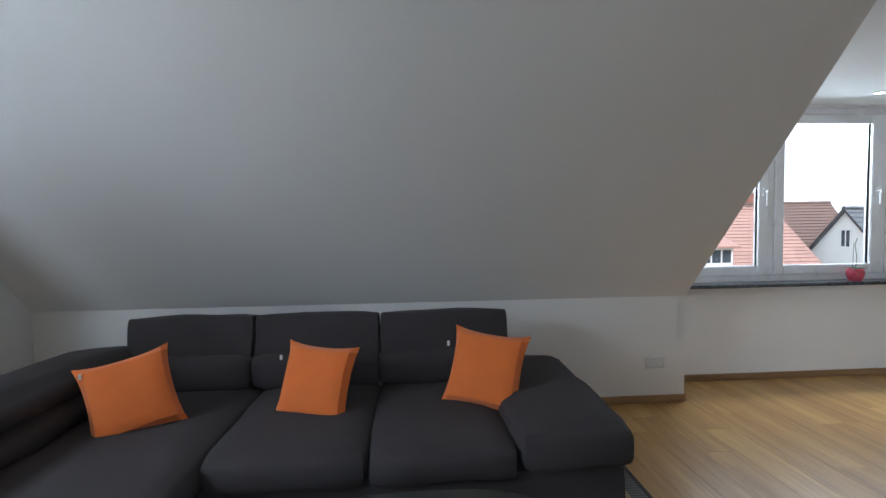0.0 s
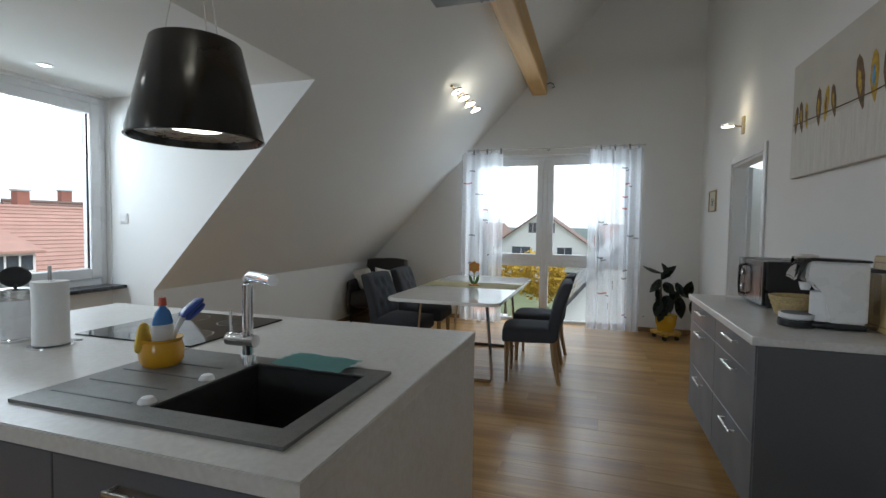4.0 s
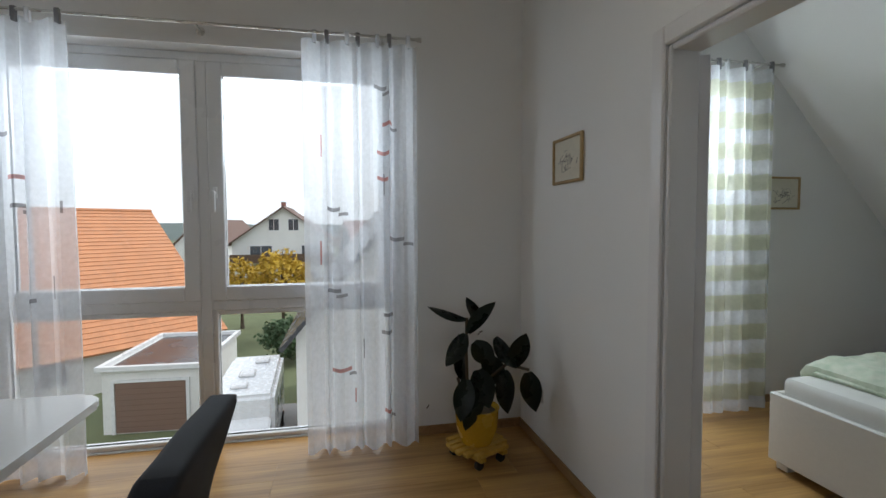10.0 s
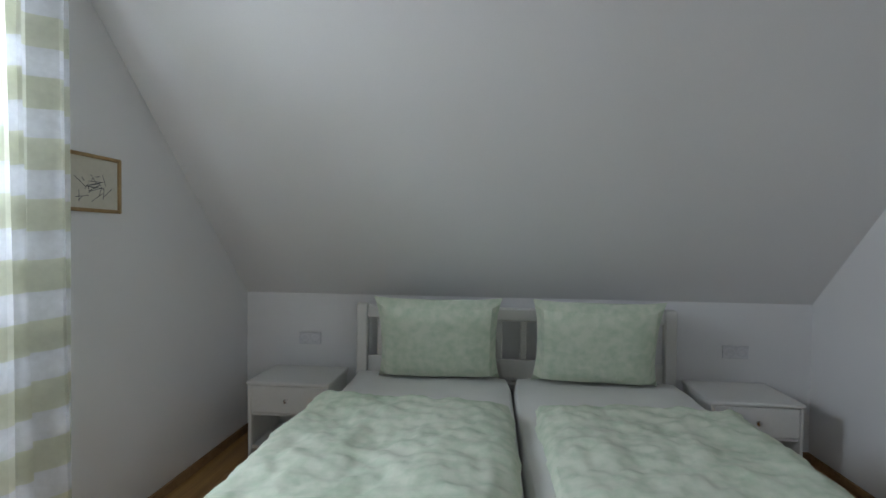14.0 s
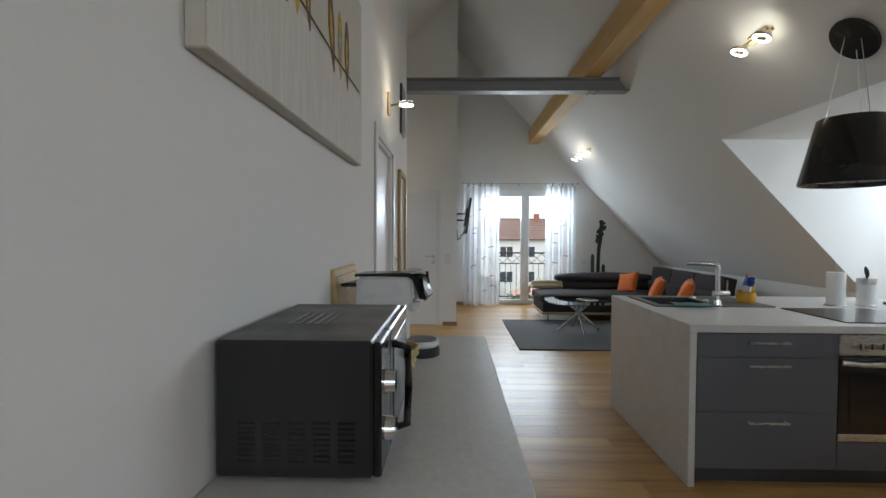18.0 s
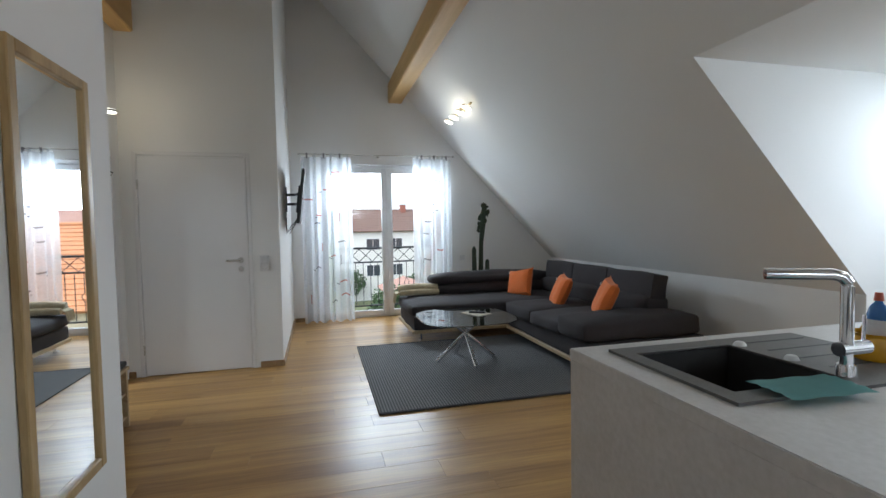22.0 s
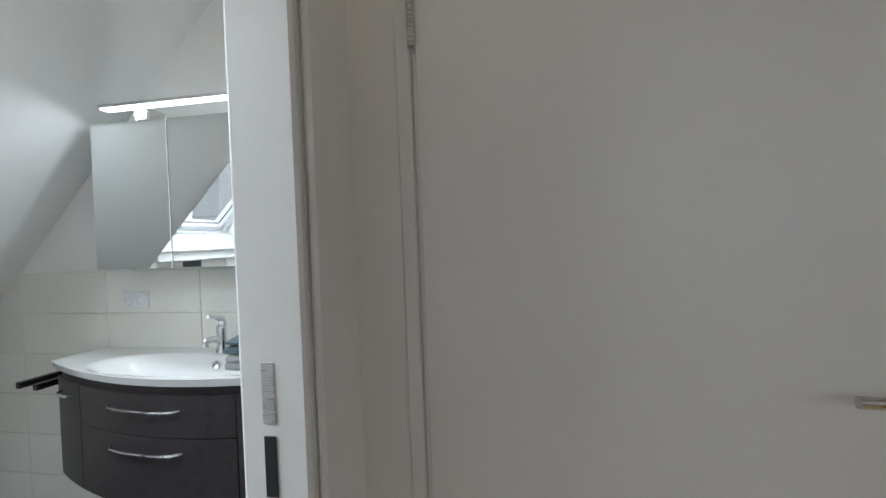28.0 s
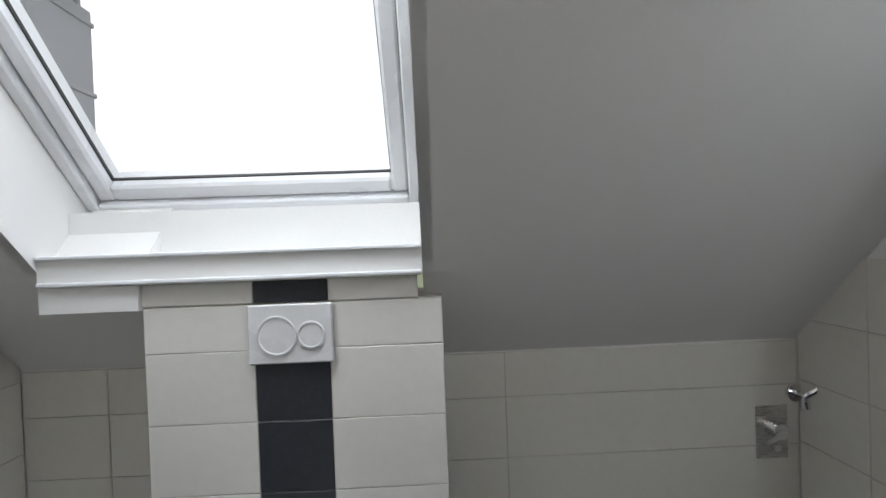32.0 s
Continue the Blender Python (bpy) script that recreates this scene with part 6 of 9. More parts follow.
prism(bm, [(-0.16, 0.313), (0.058, 0.319), (0.078, 0.306), (0.104, 0.228), (0.113, 0.231), (0.088, 0.318), (0.064, 0.331), (-0.16, 0.324)], 0, -0.071, 0.071)
bmesh.ops.bevel(bm, geom=bm.edges[:], offset=0.003, segments=2, affect="EDGES")
part("top_strip", bm, BLACK_GLOSS, cm, "glossy black edge strip")
bm = bmesh.new()
prism(bm, [(0.02, 0.332), (0.07, 0.334), (0.098, 0.316), (0.137, 0.238), (0.128, 0.222), (0.114, 0.222), (0.09, 0.315), (0.064, 0.328)], 0, -0.064, 0.064)
bmesh.ops.bevel(bm, geom=bm.edges[:], offset=0.006, segments=3, affect="EDGES")
hd_ = part("head", bm, CHROME, cm, "chrome head cover")
part("lever", bent(bmesh.new(), [(-0.05, 0.03, 0.336), (-0.045, 0.085, 0.338), (0.0, 0.11, 0.326), (0.045, 0.085, 0.338), (0.05, 0.03, 0.336)], 0.006, 8), BRUSHED, hd_)
part("spout", rod(bmesh.new(), (0, 0.066, 0.175), (0, 0.066, 0.212), 0.018, 0.028), WHITE_PLASTIC, cm)
tr = part("drip_tray", turned(bmesh.new(), [(0, 0.033), (0.060, 0.033), (0.071, 0.042), (0.073, 0.060), (0.068, 0.062), (0, 0.060)], 36, (0, 0.095, 0)), WHITE_PLASTIC, cm, "round white drip tray")
part("tray_grid", rod(bmesh.new(), (0, 0.095, 0.0615), (0, 0.095, 0.0645), 0.063, n=32), CAB_GREY, tr)
part("water_tank", B(-0.055, 0.055, -0.20, -0.158, 0.012, 0.27, bev=0.012), CLEAR_PLASTIC, cm)
part("tank_lid", prism(bmesh.new(), [(-0.155, 0.272), (-0.155, 0.288), (-0.20, 0.287), (-0.245, 0.276), (-0.20, 0.270)], 0, -0.055, 0.055), BLACK_PLASTIC, cm)
part("mains_cable", bent(bmesh.new(), [(0.05, -0.15, 0.012), (0.10, -0.13, 0.02), (0.17, -0.10, 0.03), (0.22, -0.14, 0.012)], 0.004, 7), BLACK_PLASTIC, cm)
brd = thing("cutting_board", (7.42, 0.035, 0.888), "large beech cutting board leaning against the wall", "cutting board")
BM = Matrix.Rotation(radians(7), 4, "X")
part("board", B(-0.205, 0.205, -0.006, 0.022, 0.0, 0.345, bev=0.008), BEECH, brd, at=BM)
part("juice_groove", boxes((-0.185, 0.185, 0.0221, 0.0228, 0.31, 0.316), (-0.185, 0.185, 0.0221, 0.0228, 0.025, 0.031), (-0.185, -0.179, 0.0221, 0.0228, 0.025, 0.316), (0.179, 0.185, 0.0221, 0.0228, 0.025, 0.316)), SLAT_WOOD, brd, at=BM, smooth=False)
bk = thing("wicker_basket", (7.86, 0.235, 0.888), "small straw basket beside the coffee machine", "basket")
bk.matrix_world = bk.matrix_world @ Matrix.Scale(1.2, 4)
for i in range(9):
    z = 0.008 + 0.0095 * i
    r = 0.072 + 0.028 * (i / 8) ** 0.8
    part("weave", bent(bmesh.new(), [((r + 0.003 * (-1) ** (j + i)) * math.cos(2 * math.pi * j / 22), (r + 0.003 * (-1) ** (j + i)) * math.sin(2 * math.pi * j / 22), z) for j in range(22)], 0.0058, 6, closed=True), WICKER, bk)
part("bottom", turned(bmesh.new(), [(0, 0), (0.07, 0), (0.072, 0.006), (0, 0.006)], 24), WICKER, bk)
for j in range(11):
    a = 2 * math.pi * j / 11
    part("stake", bent(bmesh.new(), [(0.072 * math.cos(a), 0.072 * math.sin(a), 0.0), (0.1 * math.cos(a), 0.1 * math.sin(a), 0.088)], 0.004, 5), WICKER, bk)

# painting of birds on a wire
pt = thing("canvas_painting", (7.92, 0.0, 1.688), "wide pale canvas painting of small birds on a wire", "painting")
pt.scale = (1.275, 1.0, 0.915)
part("canvas", B(-0.55, 0.55, 0.002, 0.042, 0.0, 0.80, bev=0.003), CANVAS, pt)
part("pale_ground", B(-0.549, 0.549, 0.042, 0.0428, 0.003, 0.33), CANVAS_LOW, pt, "streaky whitewashed lower half", smooth=False)
part("wire", bent(bmesh.new(), [(0.53, 0.0432, 0.38), (0.2, 0.0432, 0.36), (-0.2, 0.0432, 0.345), (-0.5, 0.0432, 0.35)], 0.004, 5), BIRD_BROWN, pt, "painted brown wire")
rnd = random.Random(21)
for i, (u, hgt, mt) in enumerate(((0.50, 0.15, BIRD_BROWN), (0.43, 0.17, BIRD_BROWN), (0.37, 0.14, BIRD_YELLOW), (0.24, 0.19, BIRD_BROWN), (0.17, 0.17, BIRD_YELLOW), (0.09, 0.16, BIRD_BROWN), (-0.13, 0.24, BIRD_BROWN), (-0.22, 0.21, BIRD_YELLOW), (-0.31, 0.23, BIRD_BROWN))):
    bm = bmesh.new()
    pts = [(0.0, -0.35), (0.16, -0.1), (0.26, 0.25), (0.2, 0.6), (0.1, 0.85), (-0.05, 0.95), (-0.2, 0.8), (-0.26, 0.4), (-0.18, 0.05), (-0.08, -0.3)]
    lean = rnd.uniform(-0.15, 0.25)
    prism(bm, [(u + hgt * (a * 0.62 + lean * b) * 0.9, 0.36 + hgt * b) for a, b in pts], 1, 0.0428, 0.0436)
    bird = part("painted_bird", bm, mt, pt, "loosely painted small bird", smooth=False)
    bm = bmesh.new()
    prism(bm, [(u + hgt * (a * 0.34 + lean * b) * 0.9, 0.36 + hgt * b) for a, b in ((0.1, 0.0), (0.25, 0.3), (0.1, 0.62), (-0.1, 0.5), (-0.12, 0.15))], 1, 0.0436, 0.0442)
    part("painted_belly", bm, BIRD_YELLOW if mt is BIRD_BROWN else (BIRD_BLUE if i == 7 else BIRD_BROWN), bird, smooth=False)


def framed(name, at, rz, w, h, label, rim=0.015, mt=GOLD_WOOD, seed=0, paper=PAPER):
    """A small framed ink drawing."""
    th = thing(name, at, label, "picture", turn=rz)
    for r in ((-w / 2, -w / 2 + rim, 0, h), (w / 2 - rim, w / 2, 0, h), (-w / 2 + rim, w / 2 - rim, 0, rim), (-w / 2 + rim, w / 2 - rim, h - rim, h)):
        part("frame_bar", B(r[0], r[1], 0.001, 0.018, r[2], r[3], bev=0.003), mt, th)
    sh = part("sheet", B(-w / 2 + rim, w / 2 - rim, 0.002, 0.008, rim, h - rim), paper, th, smooth=False)
    rnd = random.Random(seed)
    for i in range(26):
        x, z = rnd.gauss(0, w * 0.13), h * 0.46 + rnd.gauss(0, h * 0.10)
        a = rnd.uniform(0, 3.1)
        l = rnd.uniform(0.012, 0.05)
        dx, dz = l * math.cos(a), 0.5 * l * math.sin(a)
        part("ink_stroke", rod(bmesh.new(), (x - dx, 0.0085, z - dz), (x + dx, 0.0085, z + dz), 0.0012, n=4), INK, sh)
    return th


framed("framed_drawing", (10.964, 0.0, 1.549), 0, 0.32, 0.24, "small gold-framed ink drawing on the dining wall", seed=1)
framed("framed_drawing", (BEDX, -1.67, 1.43), -90, 0.32, 0.22, "small gold-framed ink drawing on the bedroom wall", seed=2)
framed("framed_drawing", (EX, -2.05, 1.44), 90, 0.28, 0.24, "small gold-framed ink drawing beside the bedroom curtain", seed=3)
pg = thing("framed_print", (5.10, 0.0, 2.26), "tall dark-framed pale print high on the wall", "picture")
part("frame", B(-0.15, 0.15, 0.001, 0.02, 0.0, 0.44, bev=0.012), BLACK_PLASTIC, pg)
part("sheet", B(-0.135, 0.135, 0.02, 0.022, 0.015, 0.425, bev=0.004), surface("lilac_grey_print", (0.30, 0.28, 0.31), 0.5, vary=0.2, scale=9, bump=0), pg)

# wall mirror
mr = thing("wall_mirror", (5.143, 0.0, 0.39), "tall wall mirror in a flat golden wood frame", "mirror")
w, h, f = 0.515, 1.535, 0.042
for r in ((-w / 2, -w / 2 + f, 0, h), (w / 2 - f, w / 2, 0, h), (-w / 2 + f, w / 2 - f, 0, f), (-w / 2 + f, w / 2 - f, h - f, h)):
    part("frame_bar", B(r[0], r[1], 0.002, 0.03, r[2], r[3], bev=0.004), GOLD_WOOD, mr)
part("glass", B(-w / 2 + f, w / 2 - f, 0.004, 0.016, f, h - f), MIRROR, mr, smooth=False)

# ---- dining corner ----
TX0, TX1, TY0, TY1 = 8.46, 10.54, 1.965, 2.915
tb = thing("dining_table", (9.50, 2.44, 0), "white high-gloss dining table on chrome sled frames", "dining table")
hx, hy = (TX1 - TX0) / 2, (TY1 - TY0) / 2
bm = bmesh.new()
pts = []
for cx, cy, a0 in ((hx - 0.09, hy - 0.09, 0), (-hx + 0.09, hy - 0.09, 90), (-hx + 0.09, -hy + 0.09, 180), (hx - 0.09, -hy + 0.09, 270)):
    pts += [(cx + 0.09 * math.cos(radians(a0 + 15 * k)), cy + 0.09 * math.sin(radians(a0 + 15 * k))) for k in range(7)]
prism(bm, pts, 2, 0.722, 0.75)
bmesh.ops.bevel(bm, geom=[e for e in bm.edges if abs(e.verts[0].co.z - e.verts[1].co.z) < 1e-4], offset=0.005, segments=2, affect="EDGES")
part("tabletop", bm, TABLE_WHITE, tb)
part("apron", B(-hx + 0.25, hx - 0.25, -hy + 0.2, hy - 0.2, 0.69, 0.722, bev=0.004), CAB_SIDE, tb)
for s in (-1, 1):
    x = s * (hx - 0.40)
    fr = part("sled_frame", bent(bmesh.new(), [(x, -0.30, 0.70), (x, -0.36, 0.035), (x, -0.34, 0.014), (x, 0.34, 0.014), (x, 0.36, 0.035), (x, 0.30, 0.70)], 0.014, 4), CHROME, tb, "chrome sled leg frame")
    part("mount", B(x - 0.03, x + 0.03, -0.33, 0.33, 0.70, 0.722, bev=0.002), CHROME, fr)
rn = bmesh.new()
bx(rn, -0.22, 0.22, -hy - 0.002, hy + 0.002, 0.0, 0.0022)
solid("table_runner", rn, RUNNER, "olive green linen runner across the dining table", "table runner", at=pose(9.60, 2.44, 0.7502))
fl = thing("wooden_flower", (9.54, 2.42, 0.7526), "painted wooden flower decoration, orange bloom and green leaves", "decoration", turn=-78)
part("foot", turned(bmesh.new(), [(0, 0), (0.055, 0), (0.055, 0.012), (0, 0.012)], 24, sx=1.0, sy=0.7), ORANGE_PAINT, fl)
part("stem", B(-0.006, 0.006, -0.005, 0.005, 0.012, 0.14, bev=0.002), GREEN_PAINT, fl)
for s in (-1, 1):
    bm = bmesh.new()
    prism(bm, [(0.004 * s, 0.012), (0.03 * s, 0.02), (0.05 * s, 0.06), (0.052 * s, 0.115), (0.025 * s, 0.08), (0.006 * s, 0.035)], 1, -0.006, 0.006)
    part("wooden_leaf", bm, GREEN_PAINT, fl)
bloom = part("bloom", rod(bmesh.new(), (0, -0.011, 0.185), (0, 0.011, 0.185), 0.022, n=20), YELLOW_SLAT, fl)
for i in range(6):
    a = radians(60 * i + 30)
    part("petal", rod(bmesh.new(), (0.036 * math.cos(a), -0.007, 0.185 + 0.036 * math.sin(a)), (0.036 * math.cos(a), 0.007, 0.185 + 0.036 * math.sin(a)), 0.023, n=14), ORANGE_PAINT, bloom)


BUTTONS = ((-0.13, 0.41), (0.0, 0.41), (0.13, 0.41), (-0.065, 0.31), (0.065, 0.31), (-0.13, 0.21), (0.0, 0.21), (0.13, 0.21))


def dining_chair():
    """An upholstered chair: origin on the floor under its middle, facing +y."""
    th = thing("dining_chair", (0, 0, 0), "slate grey upholstered dining chair with buttoned back and oak legs", "chair", "chairs round the dining table")
    part("seat", soft_box(bmesh.new(), -0.23, 0.23, -0.22, 0.24, 0.35, 0.485, 0.012, 8, 1, 0.026), CHAIR_FABRIC, th)
    bm = soft_box(bmesh.new(), -0.23, 0.23, -0.045, 0.045, 0.0, 0.50, 0.008, 22, 2, 0.018)
    for v in bm.verts:
        t = max(0.0, v.co.z / 0.50)
        v.co.y += -0.10 * t * t - 0.02 * t
        if v.co.y + 0.10 * t * t > 0.02:
            for bu, bv in BUTTONS:
                d2 = (v.co.x - bu) ** 2 + (v.co.z - bv) ** 2
                v.co.y -= 0.020 * math.exp(-d2 / 0.0014)
    bk = part("backrest", bm, CHAIR_FABRIC, th, at=pose(0, -0.19, 0.38))
    for bu, bv in BUTTONS:
        t = bv / 0.50
        part("button", rod(bmesh.new(), (bu, 0.018 - 0.10 * t * t - 0.02 * t, bv), (bu, 0.031 - 0.10 * t * t - 0.02 * t, bv), 0.011, 0.007, n=12), CHAIR_FABRIC, bk)
    for x, y in ((-0.19, 0.2), (0.19, 0.2)):
        part("leg", rod(bmesh.new(), (x, y, 0.0), (x * 0.97, y, 0.36), 0.015, 0.023, n=4), CHAIR_WOOD, th)
    for x in (-0.19, 0.19):
        part("leg", bent(bmesh.new(), [(x, -0.25, 0.0), (x, -0.205, 0.2), (x, -0.19, 0.37)], [0.016, 0.022, 0.024], 4), CHAIR_WOOD, th)
    return th


ch = dining_chair()
ch.matrix_world = pose(9.17, 1.79, 0, 0, 0, 3)
for x, y, a in ((9.85, 1.79, -2), (9.13, 3.02, 177), (9.80, 3.02, 182)):
    copy_thing(ch, pose(x, y, 0, 0, 0, a))

arm = thing("armchair", (11.02, 4.17, 0), "dark brown faux-leather armchair in the corner", "armchair", turn=90)
AC = surface("dark_brown_leather", (0.022, 0.016, 0.014), 0.5, vary=0.2, scale=8, fine=120, bump=0.2)
part("seat", soft_box(bmesh.new(), -0.28, 0.28, -0.25, 0.33, 0.22, 0.44, 0.02, 6, 1, 0.05), AC, arm)
part("backrest", soft_box(bmesh.new(), -0.31, 0.31, -0.38, -0.22, 0.12, 0.86, 0.01, 6, 2, 0.04), AC, arm)
for s in (-1, 1):
    part("armrest", soft_box(bmesh.new(), min(s * 0.27, s * 0.36), max(s * 0.27, s * 0.36), -0.28, 0.3, 0.1, 0.58, 0.01, 6, 3, 0.04), AC, arm)
    for y in (-0.32, 0.26):
        part("leg", rod(bmesh.new(), (s * 0.29, y, 0), (s * 0.29, y, 0.13), 0.016, 0.022), BLACK_PLASTIC, arm)
PAT = speckle("white_leaf_print_fabric", (0.66, 0.64, 0.60), (0.42, 0.40, 0.36), 26, 0.36, 0.9, 0.05)
throw_pillow((10.95, 4.04, 0.44), 108, 22, 7, "white cushion with grey leaf print on the armchair", 0.33, PAT, "armchair cushions", 12)
throw_pillow((10.95, 4.35, 0.44), 70, 22, 9, "white cushion with grey leaf print on the armchair", 0.33, PAT, "armchair cushions", -10)

# rubber plant on its trolley
rp = thing("rubber_plant", (11.25, 0.41, 0.10), "dark-leaved rubber plant in a yellow pot", "potted plant")
part("pot", turned(bmesh.new(), [(0, 0), (0.085, 0), (0.115, 0.08), (0.125, 0.19), (0.13, 0.20), (0.115, 0.2), (0.11, 0.17), (0, 0.17)], 28), YELLOW_POT, rp)
part("soil", turned(bmesh.new(), [(0, 0.172), (0.108, 0.172), (0.108, 0.178), (0, 0.182)], 20), STEM_BROWN, rp)
stems = [[(0, 0.02, 0.17), (-0.01, 0.06, 0.38), (-0.03, 0.07, 0.55), (-0.04, 0.07, 0.72)], [(0.0, 0.0, 0.17), (-0.02, -0.06, 0.36), (-0.05, -0.16, 0.45), (-0.06, -0.29, 0.41)], [(-0.01, 0.02, 0.17), (-0.06, 0.10, 0.30), (-0.08, 0.13, 0.40)]]
for st in stems:
    part("stem", bent(bmesh.new(), st, 0.009, 7), STEM_BROWN, rp)
rnd = random.Random(5)


def rubber_leaf(y0, z0, y1, z1, width, x, face):
    """A broad leaf from its stalk end to its tip, turned by 'face' degrees about its own length."""
    p, q = Vector((x, y0, z0)), Vector((x + rnd.uniform(-0.06, 0.02), y1, z1))
    d = (q - p).normalized()
    side = d.cross(Vector((-1, 0, 0))).normalized()
    m = Matrix((d, side, d.cross(side))).transposed().to_4x4()
    lf = part("leaf", leaf_mesh((q - p).length, width, rnd.uniform(-0.02, 0.03), 9, 0.10), LEAF_DARK, rp, at=Matrix.Translation(p) @ m @ Matrix.Rotation(radians(face), 4, "X"))
    part("leaf_stalk", bent(bmesh.new(), [tuple(p - d * 0.045 + Vector((0.02, 0, 0))), tuple(p)], 0.004, 6), STEM_BROWN, lf)


for row in ((0.077, 0.716, 0.30, 0.782, 0.10, -0.05, 66), (0.068, 0.64, -0.078, 0.817, 0.115, -0.06, 20), (0.087, 0.64, 0.19, 0.465, 0.115, -0.08, 38), (-0.20, 0.43, -0.25, 0.638, 0.125, -0.06, -12), (-0.28, 0.40, -0.335, 0.165, 0.135, -0.07, 10),
            (-0.13, 0.43, -0.165, 0.17, 0.14, -0.10, -14), (0.05, 0.60, -0.06, 0.47, 0.13, -0.11, 6), (0.03, 0.45, -0.03, 0.24, 0.15, -0.12, 8), (0.09, 0.40, 0.14, 0.19, 0.13, -0.11, 24), (-0.10, 0.60, -0.20, 0.42, 0.12, -0.03, -30),
            (0.02, 0.33, 0.10, 0.12, 0.13, -0.14, -10), (-0.05, 0.50, -0.14, 0.30, 0.14, -0.02, 25), (0.10, 0.52, 0.05, 0.33, 0.12, 0.03, -35), (-0.02, 0.66, 0.06, 0.85, 0.10, 0.02, -50)):
    rubber_leaf(*row)
tl = thing("plant_trolley", (11.25, 0.41, 0), "round yellow slatted wooden plant trolley on castors", "plant trolley", turn=25)
for i in range(6):
    x = -0.125 + 0.05 * i
    hw = math.sqrt(max(0.001, 0.17 ** 2 - x * x))
    part("slat", B(x - 0.02, x + 0.02, -hw, hw, 0.075, 0.098, bev=0.004), YELLOW_SLAT, tl)
for y in (-0.08, 0.08):
    part("cross_bar", B(-0.15, 0.15, y - 0.02, y + 0.02, 0.052, 0.075, bev=0.003), YELLOW_SLAT, tl)
for x, y in ((-0.11, -0.08), (0.11, -0.08), (-0.11, 0.08), (0.11, 0.08)):
    part("castor", rod(bmesh.new(), (x - 0.012, y, 0.026), (x + 0.012, y, 0.026), 0.026, n=16), BLACK_PLASTIC, tl)


# ---- bedroom ----
def draped(bm, x0, x1, y0, y1, z, over_x0, over_x1, over_y0, over_y1, thick, seed, nx=64, ny=80, rumple=0.024):
    """A quilt that lies on z between the edges and hangs over by the given lengths."""
    def place(u, v, s):
        x, y, h = u, v, z
        hang = 0.0
        if u < x0:
            hang = max(hang, x0 - u)
            x = x0 - min(0.045, (x0 - u) * 0.6)
        if u > x1:
            hang = max(hang, u - x1)
            x = x1 + min(0.045, (u - x1) * 0.6)
        if v < y0:
            hang = max(hang, y0 - v)
            y = y0 - min(0.045, (y0 - v) * 0.6)
        if v > y1:
            hang = max(hang, v - y1)
            y = y1 + min(0.05, (v - y1) * 0.6)
        edge = min(u - (x0 - over_x0), (x1 + over_x1) - u, v - (y0 - over_y0), (y1 + over_y1) - v)
        fat = thick * (0.35 + 0.65 * min(1.0, max(0.0, edge / 0.10)) ** 0.5)
        wr = rumple * noise.noise(Vector((u * 4.3 + seed, v * 4.3, seed))) + 0.6 * rumple * noise.noise(Vector((u * 12 + seed, v * 12, 3 + seed))) + 0.3 * rumple * noise.noise(Vector((u * 27, v * 27, seed)))
        if s > 0:
            if hang > 0:
                return Vector((x + (wr + fat * 0.35) * (-1 if u < x0 else 1 if u > x1 else 0), y + (wr + fat * 0.35) * (-1 if v < y0 else 1 if v > y1 else 0), h + fat * 0.9 - hang * 0.95))
            return Vector((x, y, h + fat + wr))
        return Vector((x, y, h - hang * 0.95 + (0.002 if hang == 0 else 0)))
    us = [x0 - over_x0 + (x1 + over_x1 - x0 + over_x0) * i / nx for i in range(nx + 1)]
    vs = [y0 - over_y0 + (y1 + over_y1 - y0 + over_y0) * j / ny for j in range(ny + 1)]
    top = [[bm.verts.new(place(u, v, 1)) for v in vs] for u in us]
    bot = [[bm.verts.new(place(u, v, -1)) for v in vs] for u in us]
    for i in range(nx):
        for j in range(ny):
            bm.faces.new((top[i][j], top[i + 1][j], top[i + 1][j + 1], top[i][j + 1]))
            bm.faces.new((bot[i][j], bot[i][j + 1], bot[i + 1][j + 1], bot[i + 1][j]))
    for j in range(ny):
        bm.faces.new((top[0][j], top[0][j + 1], bot[0][j + 1], bot[0][j]))
        bm.faces.new((top[nx][j + 1], top[nx][j], bot[nx][j], bot[nx][j + 1]))
    for i in range(nx):
        bm.faces.new((top[i + 1][0], top[i][0], bot[i][0], bot[i + 1][0]))
        bm.faces.new((top[i][ny], top[i + 1][ny], bot[i + 1][ny], bot[i][ny]))
    return bm


bed = thing("double_bed", (9.825, -2.12, 0), "white lacquered double bed with slatted headboard", "bed")
hx = 0.99
part("side_board", B(-hx, -hx + 0.03, -1.02, 0.96, 0.05, 0.42, bev=0.006), BED_WHITE, bed)
part("side_board", B(hx - 0.03, hx, -1.02, 0.96, 0.05, 0.42, bev=0.006), BED_WHITE, bed)
part("foot_board", B(-hx, hx, 0.961, 0.991, 0.05, 0.42, bev=0.006), BED_WHITE, bed)
for x in (-hx + 0.02, hx - 0.09):
    part("leg", B(x, x + 0.07, 0.885, 0.955, 0, 0.049, bev=0.005), BED_WHITE, bed)
    part("headboard_post", B(x - 0.005 if x < 0 else x + 0.005, x + 0.065 if x < 0 else x + 0.075, -1.09, -1.03, 0.0, 0.93, bev=0.008), BED_WHITE, bed)
part("headboard_rail", B(-hx + 0.086, hx - 0.086, -1.085, -1.035, 0.84, 0.92, bev=0.008), BED_WHITE, bed)
